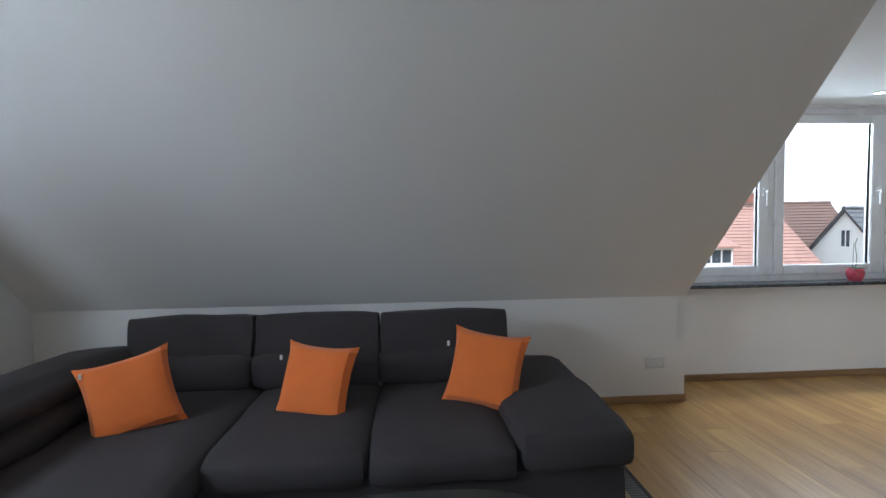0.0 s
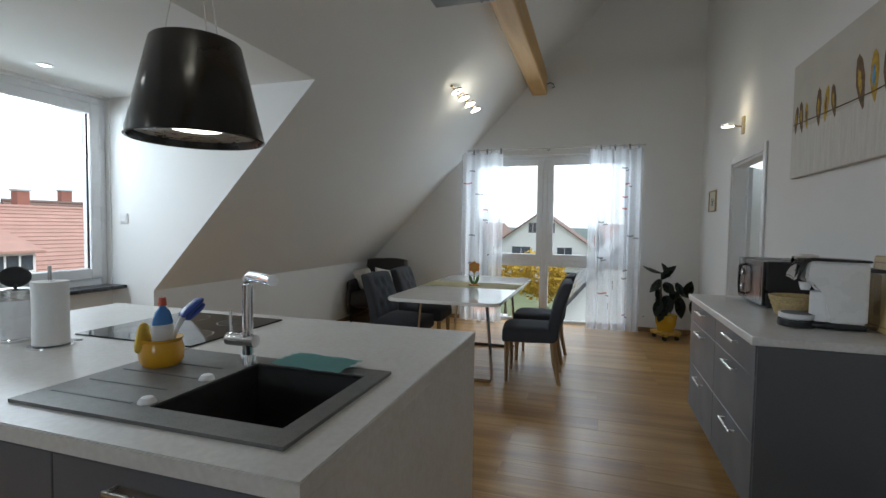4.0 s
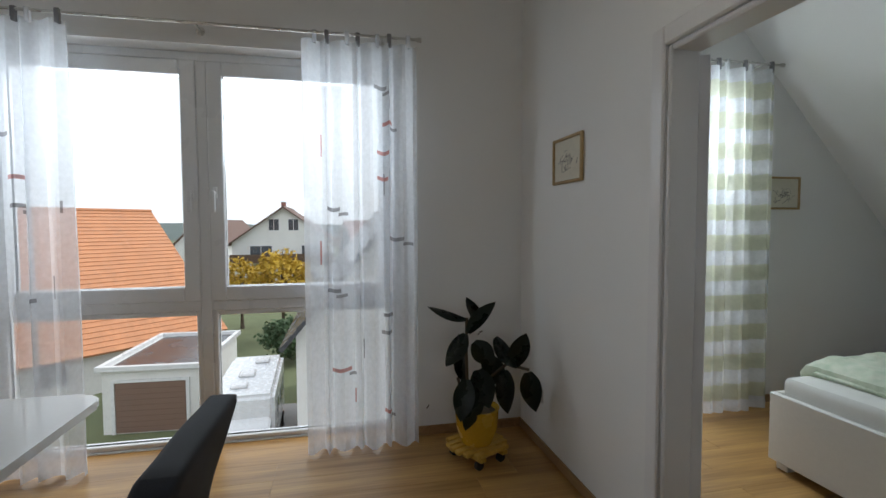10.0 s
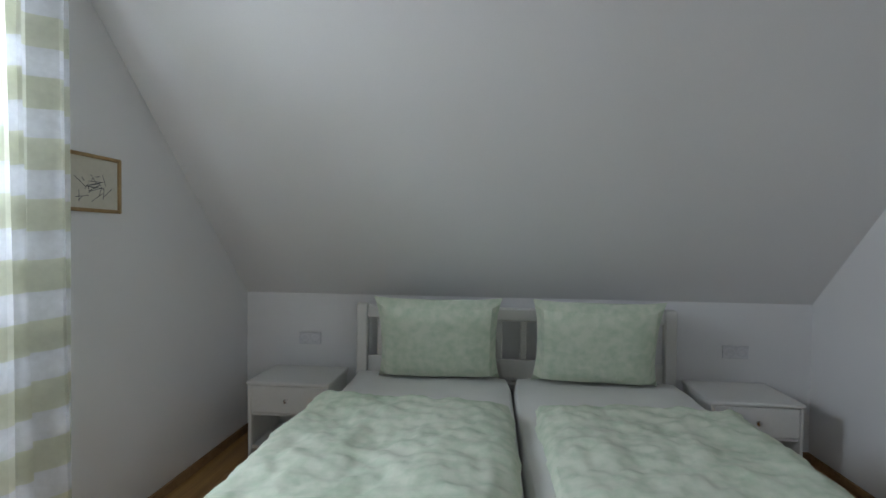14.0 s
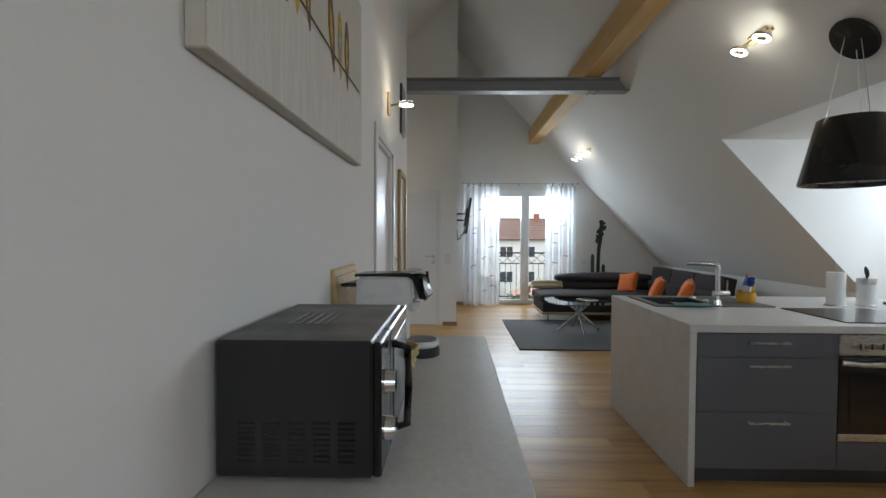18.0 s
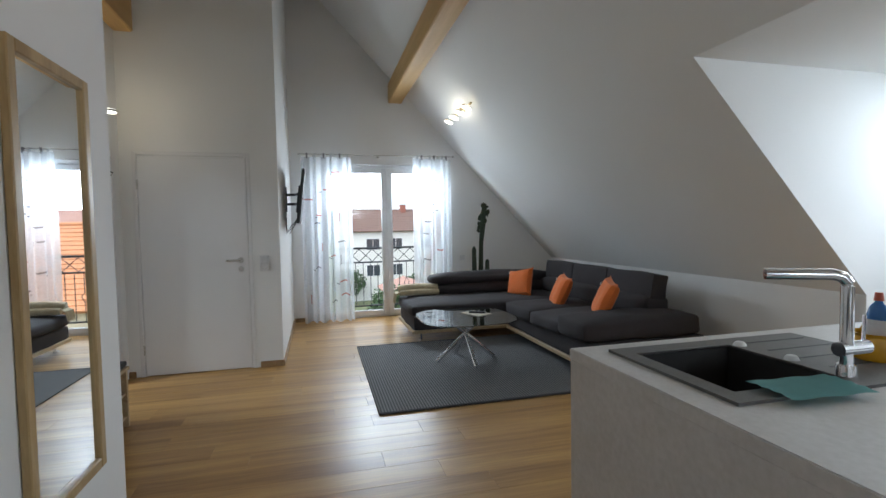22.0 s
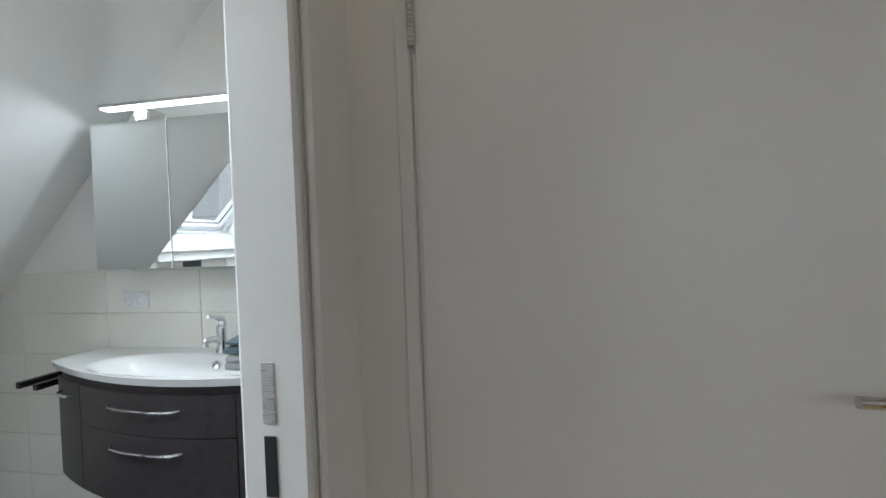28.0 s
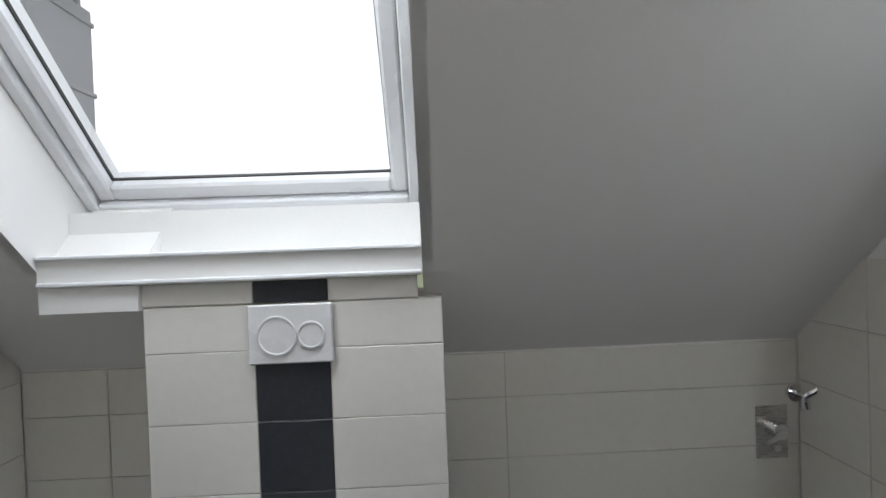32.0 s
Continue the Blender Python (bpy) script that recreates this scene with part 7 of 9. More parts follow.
part("headboard_rail", B(-hx + 0.086, hx - 0.086, -1.08, -1.04, 0.40, 0.46, bev=0.006), BED_WHITE, bed)
part("headboard_panel", B(-hx + 0.086, hx - 0.086, -1.068, -1.052, 0.461, 0.60, bev=0.004), BED_WHITE, bed)
for i in range(12):
    x = -0.825 + 0.15 * i
    part("headboard_slat", B(x - 0.02, x + 0.02, -1.07, -1.05, 0.601, 0.839, bev=0.004), BED_WHITE, bed)
for s in (-1, 1):
    part("mattress", soft_box(bmesh.new(), -0.955 if s < 0 else 0.01, -0.01 if s < 0 else 0.955, -1.0, 0.955, 0.30, 0.525, 0.006, 8, 3 + s, 0.05), SHEET_WHITE, bed, "mattress in a white fitted sheet")
for (x0, x1, ox0, ox1, sd) in ((8.90, 9.73, 0.06, 0.01, 2.0), (9.86, 10.74, 0.01, 0.07, 7.0)):
    q = solid("duvet", draped(bmesh.new(), x0, x1, -2.44, -1.33, 0.532, ox0, ox1, 0.01, 0.02, 0.085, sd), LINEN_GREEN, "soft duvet in pale green patterned linen on the bed", "duvet", "bed linen")
    part("hem", soft_box(bmesh.new(), x0 + 0.03, x1 - 0.03, -1.318, -1.296, 0.533, 0.549, 0.002, 10, sd, 0.006), LINEN_GREEN, q, "stitched foot hem")
for x, w, sd, rz in ((10.25, 0.72, 1.0, 3), (9.37, 0.70, 4.0, -3)):
    th = thing("bed_pillow", (x, -2.88, 0.53), "plump pillow in pale green patterned linen against the headboard", "pillow", "bed linen", rz)
    part("cover", pillow(bmesh.new(), w, 0.52, 0.23, Matrix.Translation((0, -0.06, 0.24)) @ Matrix.Rotation(radians(72), 4, "X"), 14, 0.08, sd), LINEN_GREEN, th)


def nightstand(at, w, label):
    th = thing("nightstand", at, label, "nightstand", "nightstands")
    d, h = 0.38, 0.50
    for s in (-1, 1):
        part("side_panel", B(s * w / 2 - (0.018 if s > 0 else 0), s * w / 2 + (0 if s > 0 else 0.018), -d / 2, d / 2, 0, h - 0.021, bev=0.003), BED_WHITE, th)
    part("top", B(-w / 2 - 0.008, w / 2 + 0.008, -d / 2, d / 2 + 0.01, h - 0.02, h, bev=0.005), BED_WHITE, th)
    part("shelf", B(-w / 2 + 0.0185, w / 2 - 0.0185, -d / 2, d / 2 - 0.01, 0.10, 0.118), BED_WHITE, th)
    part("shelf", B(-w / 2 + 0.0185, w / 2 - 0.0185, -d / 2, d / 2 - 0.01, 0.30, 0.315), BED_WHITE, th)
    part("back_panel", B(-w / 2 + 0.0185, w / 2 - 0.0185, -d / 2, -d / 2 + 0.008, 0.119, 0.479), BED_WHITE, th)
    dr = part("drawer", B(-w / 2 + 0.021, w / 2 - 0.021, d / 2 - 0.018, d / 2 + 0.002, 0.32, 0.476, bev=0.003), BED_WHITE, th)
    part("knob", turned(bmesh.new(), [(0.006, 0), (0.006, 0.012), (0.014, 0.02), (0.014, 0.026), (0, 0.028)], 16), BRUSHED, dr, "steel drawer knob", at=pose(0, d / 2 + 0.002, 0.40, -90, 0, 0))
    return th


nightstand((11.12, -3.04, 0), 0.48, "white nightstand with a drawer and open shelf below sockets")
nightstand((8.555, -3.04, 0), 0.46, "white nightstand with a drawer and open shelf beside the bed")
socket((11.17, KS, 0.66), 0, 2, "white double wall socket above the nightstand")
socket((8.44, KS, 0.66), 0, 2, "white double wall socket beside the headboard")

stool = thing("laundry_stool", (8.25, -1.34, 0), "teak slatted laundry stool with woven white webbing seat", "stool")
stool.matrix_world = stool.matrix_world @ Matrix.Diagonal((0.84, 0.84, 1.07, 1))
for sx in (-1, 1):
    for sy in (-1, 1):
        part("post", B(sx * 0.205 - 0.018, sx * 0.205 + 0.018, sy * 0.205 - 0.018, sy * 0.205 + 0.018, 0, 0.50, bev=0.004), SLAT_WOOD, stool)
for z in [0.06 + 0.045 * i for i in range(10)]:
    for s in (-1, 1):
        part("slat", B(-0.186, 0.186, s * 0.213 - 0.006, s * 0.213 + 0.006, z, z + 0.032, bev=0.002), SLAT_WOOD, stool)
        part("slat", B(s * 0.213 - 0.006, s * 0.213 + 0.006, -0.186, 0.186, z, z + 0.032, bev=0.002), SLAT_WOOD, stool)
part("lid_frame", boxes((-0.225, 0.225, -0.225, -0.19, 0.501, 0.525), (-0.225, 0.225, 0.19, 0.225, 0.501, 0.525), (-0.225, -0.19, -0.19, 0.19, 0.501, 0.525), (0.19, 0.225, -0.19, 0.19, 0.501, 0.525), bev=0.004), SLAT_WOOD, stool)
for i in range(9):
    u = -0.172 + 0.043 * i
    part("webbing", soft_box(bmesh.new(), u - 0.014, u + 0.014, -0.195, 0.195, 0.523 + 0.004 * (i % 2), 0.531 + 0.004 * (i % 2), 0.002, 3, i, 0.003), WEB_WHITE, stool)
    part("webbing", soft_box(bmesh.new(), -0.195, 0.195, u - 0.014, u + 0.014, 0.526 - 0.004 * (i % 2), 0.534 - 0.003 * (i % 2), 0.002, 3, i + 3, 0.003), WEB_WHITE, stool)

curtain("curtain", 11.50, -1.825, -1.18, 0.02, 2.40, 6, CURTAIN, "white curtain panel with woven olive cross bands", bands=[v for i in range(11) for v in (0.035 + 0.088 * i, 0.035 + 0.088 * i + 0.046)], seed=9, depth=0.05)
curtain_rod(11.50, -1.88, -0.30, 2.44, EX)
peg = thing("wall_peg", (BEDX, -0.75, 1.86), "small wooden coat rail on the bedroom wall", "coat hook")
part("rail", rod(bmesh.new(), (0.05, -0.09, 0), (0.05, 0.28, 0), 0.013, n=14), SLAT_WOOD, peg)
for y in (0.0, 0.2):
    part("bracket", rod(bmesh.new(), (0, y, 0), (0.045, y, 0), 0.009, n=10), SLAT_WOOD, peg)

# ---- bathroom ----
VY0, VY1, VZ = -2.56, -1.235, 0.868


def bow(y):
    """Front edge of the basin top."""
    u = (y - VY0) / (VY1 - VY0)
    return 1.39 + 0.24 * math.sin(math.pi * min(1.0, u * 0.86 + 0.02)) ** 0.85 + 0.02 * u


van = thing("vanity_unit", (BAX, VY0, 0), "dark wood vanity unit with a bowed white ceramic basin top", "washbasin")
bm = bmesh.new()
NV, NU = 64, 30
grid = []
for j in range(NV + 1):
    y = VY0 + (VY1 - VY0) * j / NV
    row = []
    for i in range(NU + 1):
        x = BAX + 0.002 + (bow(y) - BAX - 0.002) * i / NU
        r = (abs((x - 1.425) / 0.17) ** 2.6 + abs((y + 1.86) / 0.45) ** 2.6)
        q = max(0.0, 1 - r)
        dep = 0.105 * q * q * (3 - 2 * q) if q < 1 else 0.105
        row.append(bm.verts.new((x - BAX, y - VY0, VZ - dep)))
    grid.append(row)
low = [[bm.verts.new((v.co.x - (0.012 if i == NU else 0), v.co.y, VZ - 0.03)) if i in (0, NU) or j in (0, NV) else None for i, v in enumerate(row)] for j, row in enumerate(grid)]
for j in range(NV):
    for i in range(NU):
        bm.faces.new((grid[j][i], grid[j][i + 1], grid[j + 1][i + 1], grid[j + 1][i]))
    for i in (0, NU):
        bm.faces.new((grid[j][i], grid[j + 1][i], low[j + 1][i], low[j][i]))
for i in range(NU):
    for j in (0, NV):
        bm.faces.new((grid[j][i], grid[j][i + 1], low[j][i + 1], low[j][i]))
top = part("basin_top", bm, CERAMIC, van, "bowed white ceramic basin top")
part("drain", turned(bmesh.new(), [(0, 0.004), (0.02, 0.006), (0.032, 0.0), (0.034, -0.006)], 24), CHROME, top, "chrome drain plug", at=pose(1.45 - BAX, -1.86 - VY0, VZ - 0.101))
part("overflow", turned(bmesh.new(), [(0.018, 0), (0.018, 0.006), (0.011, 0.008), (0.010, 0.001), (0, 0.001)], 20), CHROME, top, "chrome overflow ring", at=pose(1.295 - BAX, -1.83 - VY0, VZ - 0.040, 0, 50, 0))


def curved_front(y0, y1, z0, z1, off, thick=0.018, n=10):
    bm = bmesh.new()
    ring = []
    for k in range(n + 1):
        y = y0 + (y1 - y0) * k / n
        a, b = bow(y) + off - thick - BAX, bow(y) + off - BAX
        ring.append([bm.verts.new((a, y - VY0, z0)), bm.verts.new((b, y - VY0, z0)), bm.verts.new((b, y - VY0, z1)), bm.verts.new((a, y - VY0, z1))])
    for u, v in zip(ring, ring[1:]):
        for k in range(4):
            bm.faces.new((u[k], u[(k + 1) % 4], v[(k + 1) % 4], v[k]))
    bm.faces.new(ring[0])
    bm.faces.new(ring[-1][::-1])
    return bm


pts = [(0.004, 0.02)] + [(bow(VY0 + 0.02 + (VY1 - VY0 - 0.04) * k / 24) - 0.062 - BAX, 0.02 + (VY1 - VY0 - 0.04) * k / 24) for k in range(25)] + [(0.004, VY1 - VY0 - 0.02)]
part("body", prism(bmesh.new(), pts, 2, 0.36, VZ - 0.125), VANITY_DARK, van)
part("top_rail", curved_front(VY0 + 0.02, VY1 - 0.02, VZ - 0.125, VZ - 0.031, -0.045, n=24), VANITY_DARK, van)
for y0, y1, z0, z1, hd in ((VY0 + 0.02, VY0 + 0.26, 0.37, 0.80, "top"), (VY0 + 0.264, VY1 - 0.304, 0.645, 0.80, "mid"), (VY0 + 0.264, VY1 - 0.304, 0.37, 0.641, "mid"), (VY1 - 0.30, VY1 - 0.02, 0.37, 0.80, "top")):
    fr = part("front", curved_front(y0, y1, z0, z1, -0.024), VANITY_DARK, van)
    ym, zh = (y0 + y1) / 2, z1 - 0.055
    hw = 0.06 if hd == "top" else 0.17
    part("handle", bent(bmesh.new(), [(bow(ym + s * hw) - BAX - 0.024 + o, ym + s * hw - VY0, zh) for s, o in ((-1, 0), (-0.85, 0.022), (-0.4, 0.03), (0.4, 0.03), (0.85, 0.022), (1, 0))], 0.006, 8), CHROME, fr, "chrome bow handle")


def mono_tap(name, at, label):
    th = thing(name, at, label, "tap")
    part("body", turned(bmesh.new(), [(0, 0), (0.028, 0), (0.026, 0.01), (0.022, 0.02), (0.022, 0.11), (0.02, 0.12), (0, 0.122)], 24), CHROME, th)
    part("spout", bent(bmesh.new(), [(0.01, 0, 0.055), (0.06, 0, 0.072), (0.11, 0, 0.070), (0.118, 0, 0.062)], [0.016, 0.014, 0.012, 0.011], 12), CHROME, th)
    part("aerator", rod(bmesh.new(), (0.108, 0, 0.045), (0.108, 0, 0.064), 0.012, n=16), CHROME, th)
    part("lever", bent(bmesh.new(), [(-0.01, 0, 0.122), (0.0, 0, 0.150), (0.05, 0, 0.165), (0.085, 0, 0.172)], [0.018, 0.016, 0.010, 0.008], 10), CHROME, th)
    return th


mono_tap("basin_tap", (1.222, -1.85, VZ), "chrome single-lever basin tap")
sd = thing("soap_dispenser", (BAX + 0.009, -1.57, 0.915), "chrome wall-mounted soap dispenser above the basin", "soap dispenser")
part("wall_rose", rod(bmesh.new(), (0, 0, 0.05), (0.012, 0, 0.05), 0.022, n=20), CHROME, sd)
part("bottle", turned(bmesh.new(), [(0, 0), (0.02, 0), (0.024, 0.01), (0.024, 0.07), (0.016, 0.085), (0, 0.088)], 20, at=(0.055, 0, 0)), BRUSHED, sd)
part("arm", rod(bmesh.new(), (0.012, 0, 0.05), (0.04, 0, 0.05), 0.007), CHROME, sd)
part("pump", bent(bmesh.new(), [(0.055, 0, 0.088), (0.055, 0, 0.115), (0.095, 0, 0.118)], 0.006, 8), CHROME, sd)


def towel_stack(at, n, w, d, mat, label, seed):
    """A folded towel: rounded layers that end in a fold."""
    th = thing("folded_towel", at, label, "towel", "folded towels", 6)
    for i in range(n):
        part("fold", soft_box(bmesh.new(), -d / 2 + 0.004 * (i % 2), d / 2, -w / 2, w / 2 - 0.006 * i, 0.027 * i, 0.027 * i + 0.032, 0.007, 9, seed + i * 3, 0.0155), mat, th)
    return th


towel_stack((1.405, -1.49, VZ + 0.001), 2, 0.29, 0.22, TOWEL_GREY, "folded pale grey terry towels on the basin top", 3)
towel_stack((1.40, -1.495, VZ + 0.060), 2, 0.30, 0.225, TOWEL_BLUE, "folded petrol blue terry towel on grey towels", 9)
tr_ = thing("toilet_roll", (1.45, -1.325, VZ + 0.001), "white toilet paper roll standing on the basin top", "toilet roll")
part("paper", turned(bmesh.new(), [(0.02, 0.0), (0.053, 0.0), (0.055, 0.004), (0.055, 0.096), (0.053, 0.10), (0.02, 0.10), (0.02, 0.0)], 32), PAPER_WHITE, tr_)
part("core", turned(bmesh.new(), [(0.0195, 0.001), (0.0195, 0.099), (0.0185, 0.099), (0.0185, 0.001), (0.0195, 0.001)], 24), PAPER, tr_, "brown cardboard core")


def towel_rail(at, label, n=2, length=0.30):
    th = thing("towel_rail", at, label, "towel rail", "towel rails")
    part("wall_plate", B(0.0, 0.02, -0.025, 0.025 + 0.09 * (n - 1), -0.02, 0.02, bev=0.004), CHROME, th)
    for i in range(n):
        part("bar", B(0.02, length, -0.012 + 0.09 * i, 0.012 + 0.09 * i, -0.014 - 0.006 * i, 0.014 - 0.006 * i, bev=0.003), BLACK_GLOSS, th, "black coated towel bar")
    return th


towel_rail((BAX + 0.009, -2.66, 0.775), "double towel rail beside the vanity unit", 2, 0.34)
towel_rail((BAX + 0.009, -1.14, 0.80), "double towel rail beside the bathroom door wall", 2, 0.14)

mc = thing("mirror_cabinet", (BAX, -1.777, 1.257), "three-door mirror cabinet with a cool light bar on top", "cabinet")
part("body", B(0.004, 0.178, -0.605, 0.605, 0.004, 0.640, bev=0.002), WHITE_PLASTIC, mc)
for y0, y1 in ((-0.608, -0.218), (-0.214, 0.199), (0.203, 0.608)):
    part("mirror_door", B(0.1785, 0.198, y0, y1, 0, 0.644, bev=0.002), MIRROR, mc, smooth=False)
bar = part("light_bar", B(0.20, 0.265, -0.50, 0.47, 0.695, 0.708, bev=0.004), BRUSHED, mc, "slim aluminium light bar")
for y in (-0.33, 0.21):
    part("bar_arm", B(0.10, 0.21, y - 0.03, y + 0.03, 0.644, 0.6945), BRUSHED, mc)
part("diffuser", B(0.208, 0.257, -0.49, 0.46, 0.689, 0.6955, bev=0.002), LED_COOL, bar, "glowing white diffuser")
window_light("cabinet_light", (BAX + 0.235, -1.79, 1.94), (BAX + 0.55, -1.79, 0.6), 0.94, 0.06, 4.5, (0.90, 0.95, 1.0))
socket((BAX + 0.009, -2.37, 1.10), -90, 2, "white double wall socket below the mirror cabinet")
socket((BAX + 0.009, -1.39, 1.10), -90, 2, "white double wall socket above the towels")
sv = thing("shower_mixer", (1.236, KS + 0.009, 0.565), "chrome concealed shower mixer plate with a lever", "shower mixer")
part("plate", B(-0.055, 0.055, 0, 0.006, 0, 0.18, bev=0.01), BRUSHED, sv)
part("knob", rod(bmesh.new(), (0.0, 0.006, 0.105), (0.0, 0.05, 0.105), 0.026, n=24), CHROME, sv)
part("lever", bent(bmesh.new(), [(0, 0.045, 0.105), (0.03, 0.06, 0.09), (0.065, 0.065, 0.08)], [0.01, 0.008, 0.007], 8), CHROME, sv)
part("diverter", rod(bmesh.new(), (0.0, 0.006, 0.045), (0.0, 0.03, 0.045), 0.012, n=16), CHROME, sv)
va = thing("hose_outlet", (1.125, KS + 0.009, 0.785), "chrome shower hose outlet on the tiled wall", "shower outlet")
part("rose", rod(bmesh.new(), (0.03, 0, 0), (0.03, 0.012, 0), 0.03, n=24), CHROME, va)
part("elbow", bent(bmesh.new(), [(0.03, 0.012, 0), (0.03, 0.05, 0.0), (0.03, 0.055, -0.04)], 0.013, 10), CHROME, va)
part("holder", bent(bmesh.new(), [(0.03, 0.05, 0.0), (0.01, 0.07, 0.025), (0.0, 0.075, 0.04)], 0.012, 10), CHROME, va)
structure("wall_toilet_box", B(2.335, 3.13, KS, -3.046, 0, 1.185), GROUT, "white tiled installation box behind the toilet")
fp = thing("flush_plate", (2.74, -3.032, 1.025), "white flush plate with two round buttons above dark tiles", "flush plate")
part("plate", B(-0.112, 0.112, 0, 0.012, 0, 0.158, bev=0.004), WHITE_PLASTIC, fp)
for x, r in ((0.035, 0.052), (-0.055, 0.036)):
    part("button", turned(bmesh.new(), [(0, 0.002), (r - 0.006, 0.002), (r - 0.004, 0.004), (r, 0.004), (r + 0.001, 0)], 32), WHITE_PLASTIC, fp, at=pose(x, 0.012, 0.075, -90, 0, 0))
wc = thing("toilet", (2.74, -3.03, 0), "white wall-hung toilet with a closed lid", "toilet")
part("bowl", turned(bmesh.new(), [(0, 0.12), (0.10, 0.12), (0.16, 0.22), (0.18, 0.36), (0.182, 0.385), (0, 0.39)], 32, at=(0, 0.27, 0), sy=1.45), CERAMIC, wc)
part("lid", turned(bmesh.new(), [(0, 0.391), (0.184, 0.391), (0.186, 0.41), (0.17, 0.425), (0, 0.428)], 32, at=(0, 0.27, 0), sy=1.45), WHITE_PLASTIC, wc)

# ---- hall niche ----
bench = thing("shoe_bench", (4.005, -0.59, 0), "low wooden shoe bench with a black cushion", "bench")
for x in (-0.60, 0.575):
    part("side_panel", B(x, x + 0.025, -0.185, 0.19, 0, 0.39, bev=0.003), OAK_TRIM, bench)
for z in (0.06, 0.22):
    part("shelf", B(-0.574, 0.574, -0.185, 0.18, z, z + 0.02, bev=0.002), OAK_TRIM, bench)
part("seat_board", B(-0.61, 0.61, -0.19, 0.20, 0.391, 0.412, bev=0.003), OAK_TRIM, bench)
part("cushion", soft_box(bmesh.new(), -0.60, 0.60, -0.18, 0.195, 0.412, 0.462, 0.01, 7, 4, 0.02), BENCH_TOP, bench)
rack = thing("coat_rack", (3.97, NY, 1.68), "wooden hat shelf with a rail and metal brackets", "coat rack")
part("shelf", B(-0.55, 0.62, 0.012, 0.27, 0.285, 0.31, bev=0.004), OAK_TRIM, rack)
part("back_board", B(-0.55, 0.62, 0.001, 0.012, 0.06, 0.31, bev=0.003), OAK_TRIM, rack)
part("rail", rod(bmesh.new(), (-0.53, 0.20, 0.20), (0.60, 0.20, 0.20), 0.012), BRUSHED, rack)
for x in (-0.50, 0.56):
    part("bracket", bent(bmesh.new(), [(x, 0.012, 0.12), (x, 0.2, 0.20), (x, 0.2, 0.285)], 0.007, 8), BRUSHED, rack)
for i, (x, rz) in enumerate(((3.49, 12), (3.56, 4), (3.66, -6), (3.74, 3))):
    hg = thing("clothes_hanger", (x, NY + 0.20, 1.892), "black wire clothes hanger on the coat rail", "hanger", "clothes hangers", 90 + rz)
    part("hook", bent(bmesh.new(), [(0.018 * math.sin(a), 0, -0.0 + 0.018 * math.cos(a)) for a in [math.radians(-130 + 30 * k) for k in range(10)]] + [(0.004, 0, -0.05), (0, 0, -0.075)], 0.0028, 6), BLACK_PLASTIC, hg)
    part("shoulder_bar", bent(bmesh.new(), [(0, 0, -0.075), (0.1, 0, -0.105), (0.2, 0, -0.165), (0.19, 0, -0.18), (0, 0, -0.182), (-0.19, 0, -0.18), (-0.2, 0, -0.165), (-0.1, 0, -0.105)], 0.005, 6, closed=True), BLACK_PLASTIC, hg)


# ---- outside ----
G = -7.5
GRASS = speckle("meadow_grass", (0.15, 0.17, 0.085), (0.11, 0.13, 0.065), 0.8, 0.45, 0.95, 0.3)
PAVE = surface("grey_paving", (0.36, 0.35, 0.34), 0.9, vary=0.15, scale=0.6, fine=6, bump=0.2)
ASPHALT = surface("asphalt", (0.10, 0.10, 0.105), 0.9, vary=0.15, scale=0.7, fine=12, bump=0.2)
STUCCO_WHITE = surface("white_house_stucco", (0.74, 0.73, 0.71), 0.9, vary=0.06, scale=0.8, fine=8, bump=0.1)
STUCCO_CREAM = surface("cream_house_stucco", (0.68, 0.58, 0.42), 0.9, vary=0.07, scale=0.8, fine=8, bump=0.1)
STUCCO_GREY = surface("grey_gable_cladding", (0.42, 0.43, 0.44), 0.85, vary=0.1, scale=1.0, fine=9, bump=0.1)
ROOF_ORANGE = surface("orange_clay_tiles", (0.56, 0.25, 0.12), 0.75, vary=0.16, scale=1.3, fine=5, bump=0.3, depth=0.02)
ROOF_RED = surface("dark_red_clay_tiles", (0.38, 0.22, 0.18), 0.8, vary=0.2, scale=1.3, fine=5, bump=0.3, depth=0.02)
ROOF_BROWN = surface("brown_roof_tiles", (0.17, 0.105, 0.085), 0.8, vary=0.2, scale=1.3, fine=5, bump=0.3, depth=0.02)
ROOF_FELT = surface("wet_roof_felt", (0.05, 0.052, 0.058), 0.25, vary=0.3, scale=0.9, fine=6, bump=0.05)
BROWN_DOOR = surface("brown_garage_door", (0.20, 0.125, 0.095), 0.6, vary=0.1, scale=2, bump=0.05)
TIMBER = surface("dark_balcony_timber", (0.12, 0.075, 0.05), 0.8, vary=0.2, scale=3, bump=0.1)
HOUSE_GLASS = surface("dark_house_window", (0.06, 0.07, 0.085), 0.12, vary=0.2, bump=0.0)
VAN_WHITE = surface("white_vehicle_paint", (0.76, 0.77, 0.79), 0.25, vary=0.03, bump=0.0, coat=0.5)
TYRE = surface("black_tyre", (0.02, 0.02, 0.02), 0.85, vary=0.1, bump=0.1)
BRICK_RED = surface("brick_red_cladding", (0.30, 0.12, 0.09), 0.85, vary=0.15, scale=8, bump=0.2)
FOREST = surface("far_woodland", (0.10, 0.125, 0.115), 0.95, vary=0.3, scale=0.03, fine=0.3, bump=0.0)
FOLIAGE_YELLOW = surface("yellow_autumn_leaves", (0.50, 0.33, 0.035), 0.8, vary=0.35, scale=1.5, fine=9, bump=0.0)
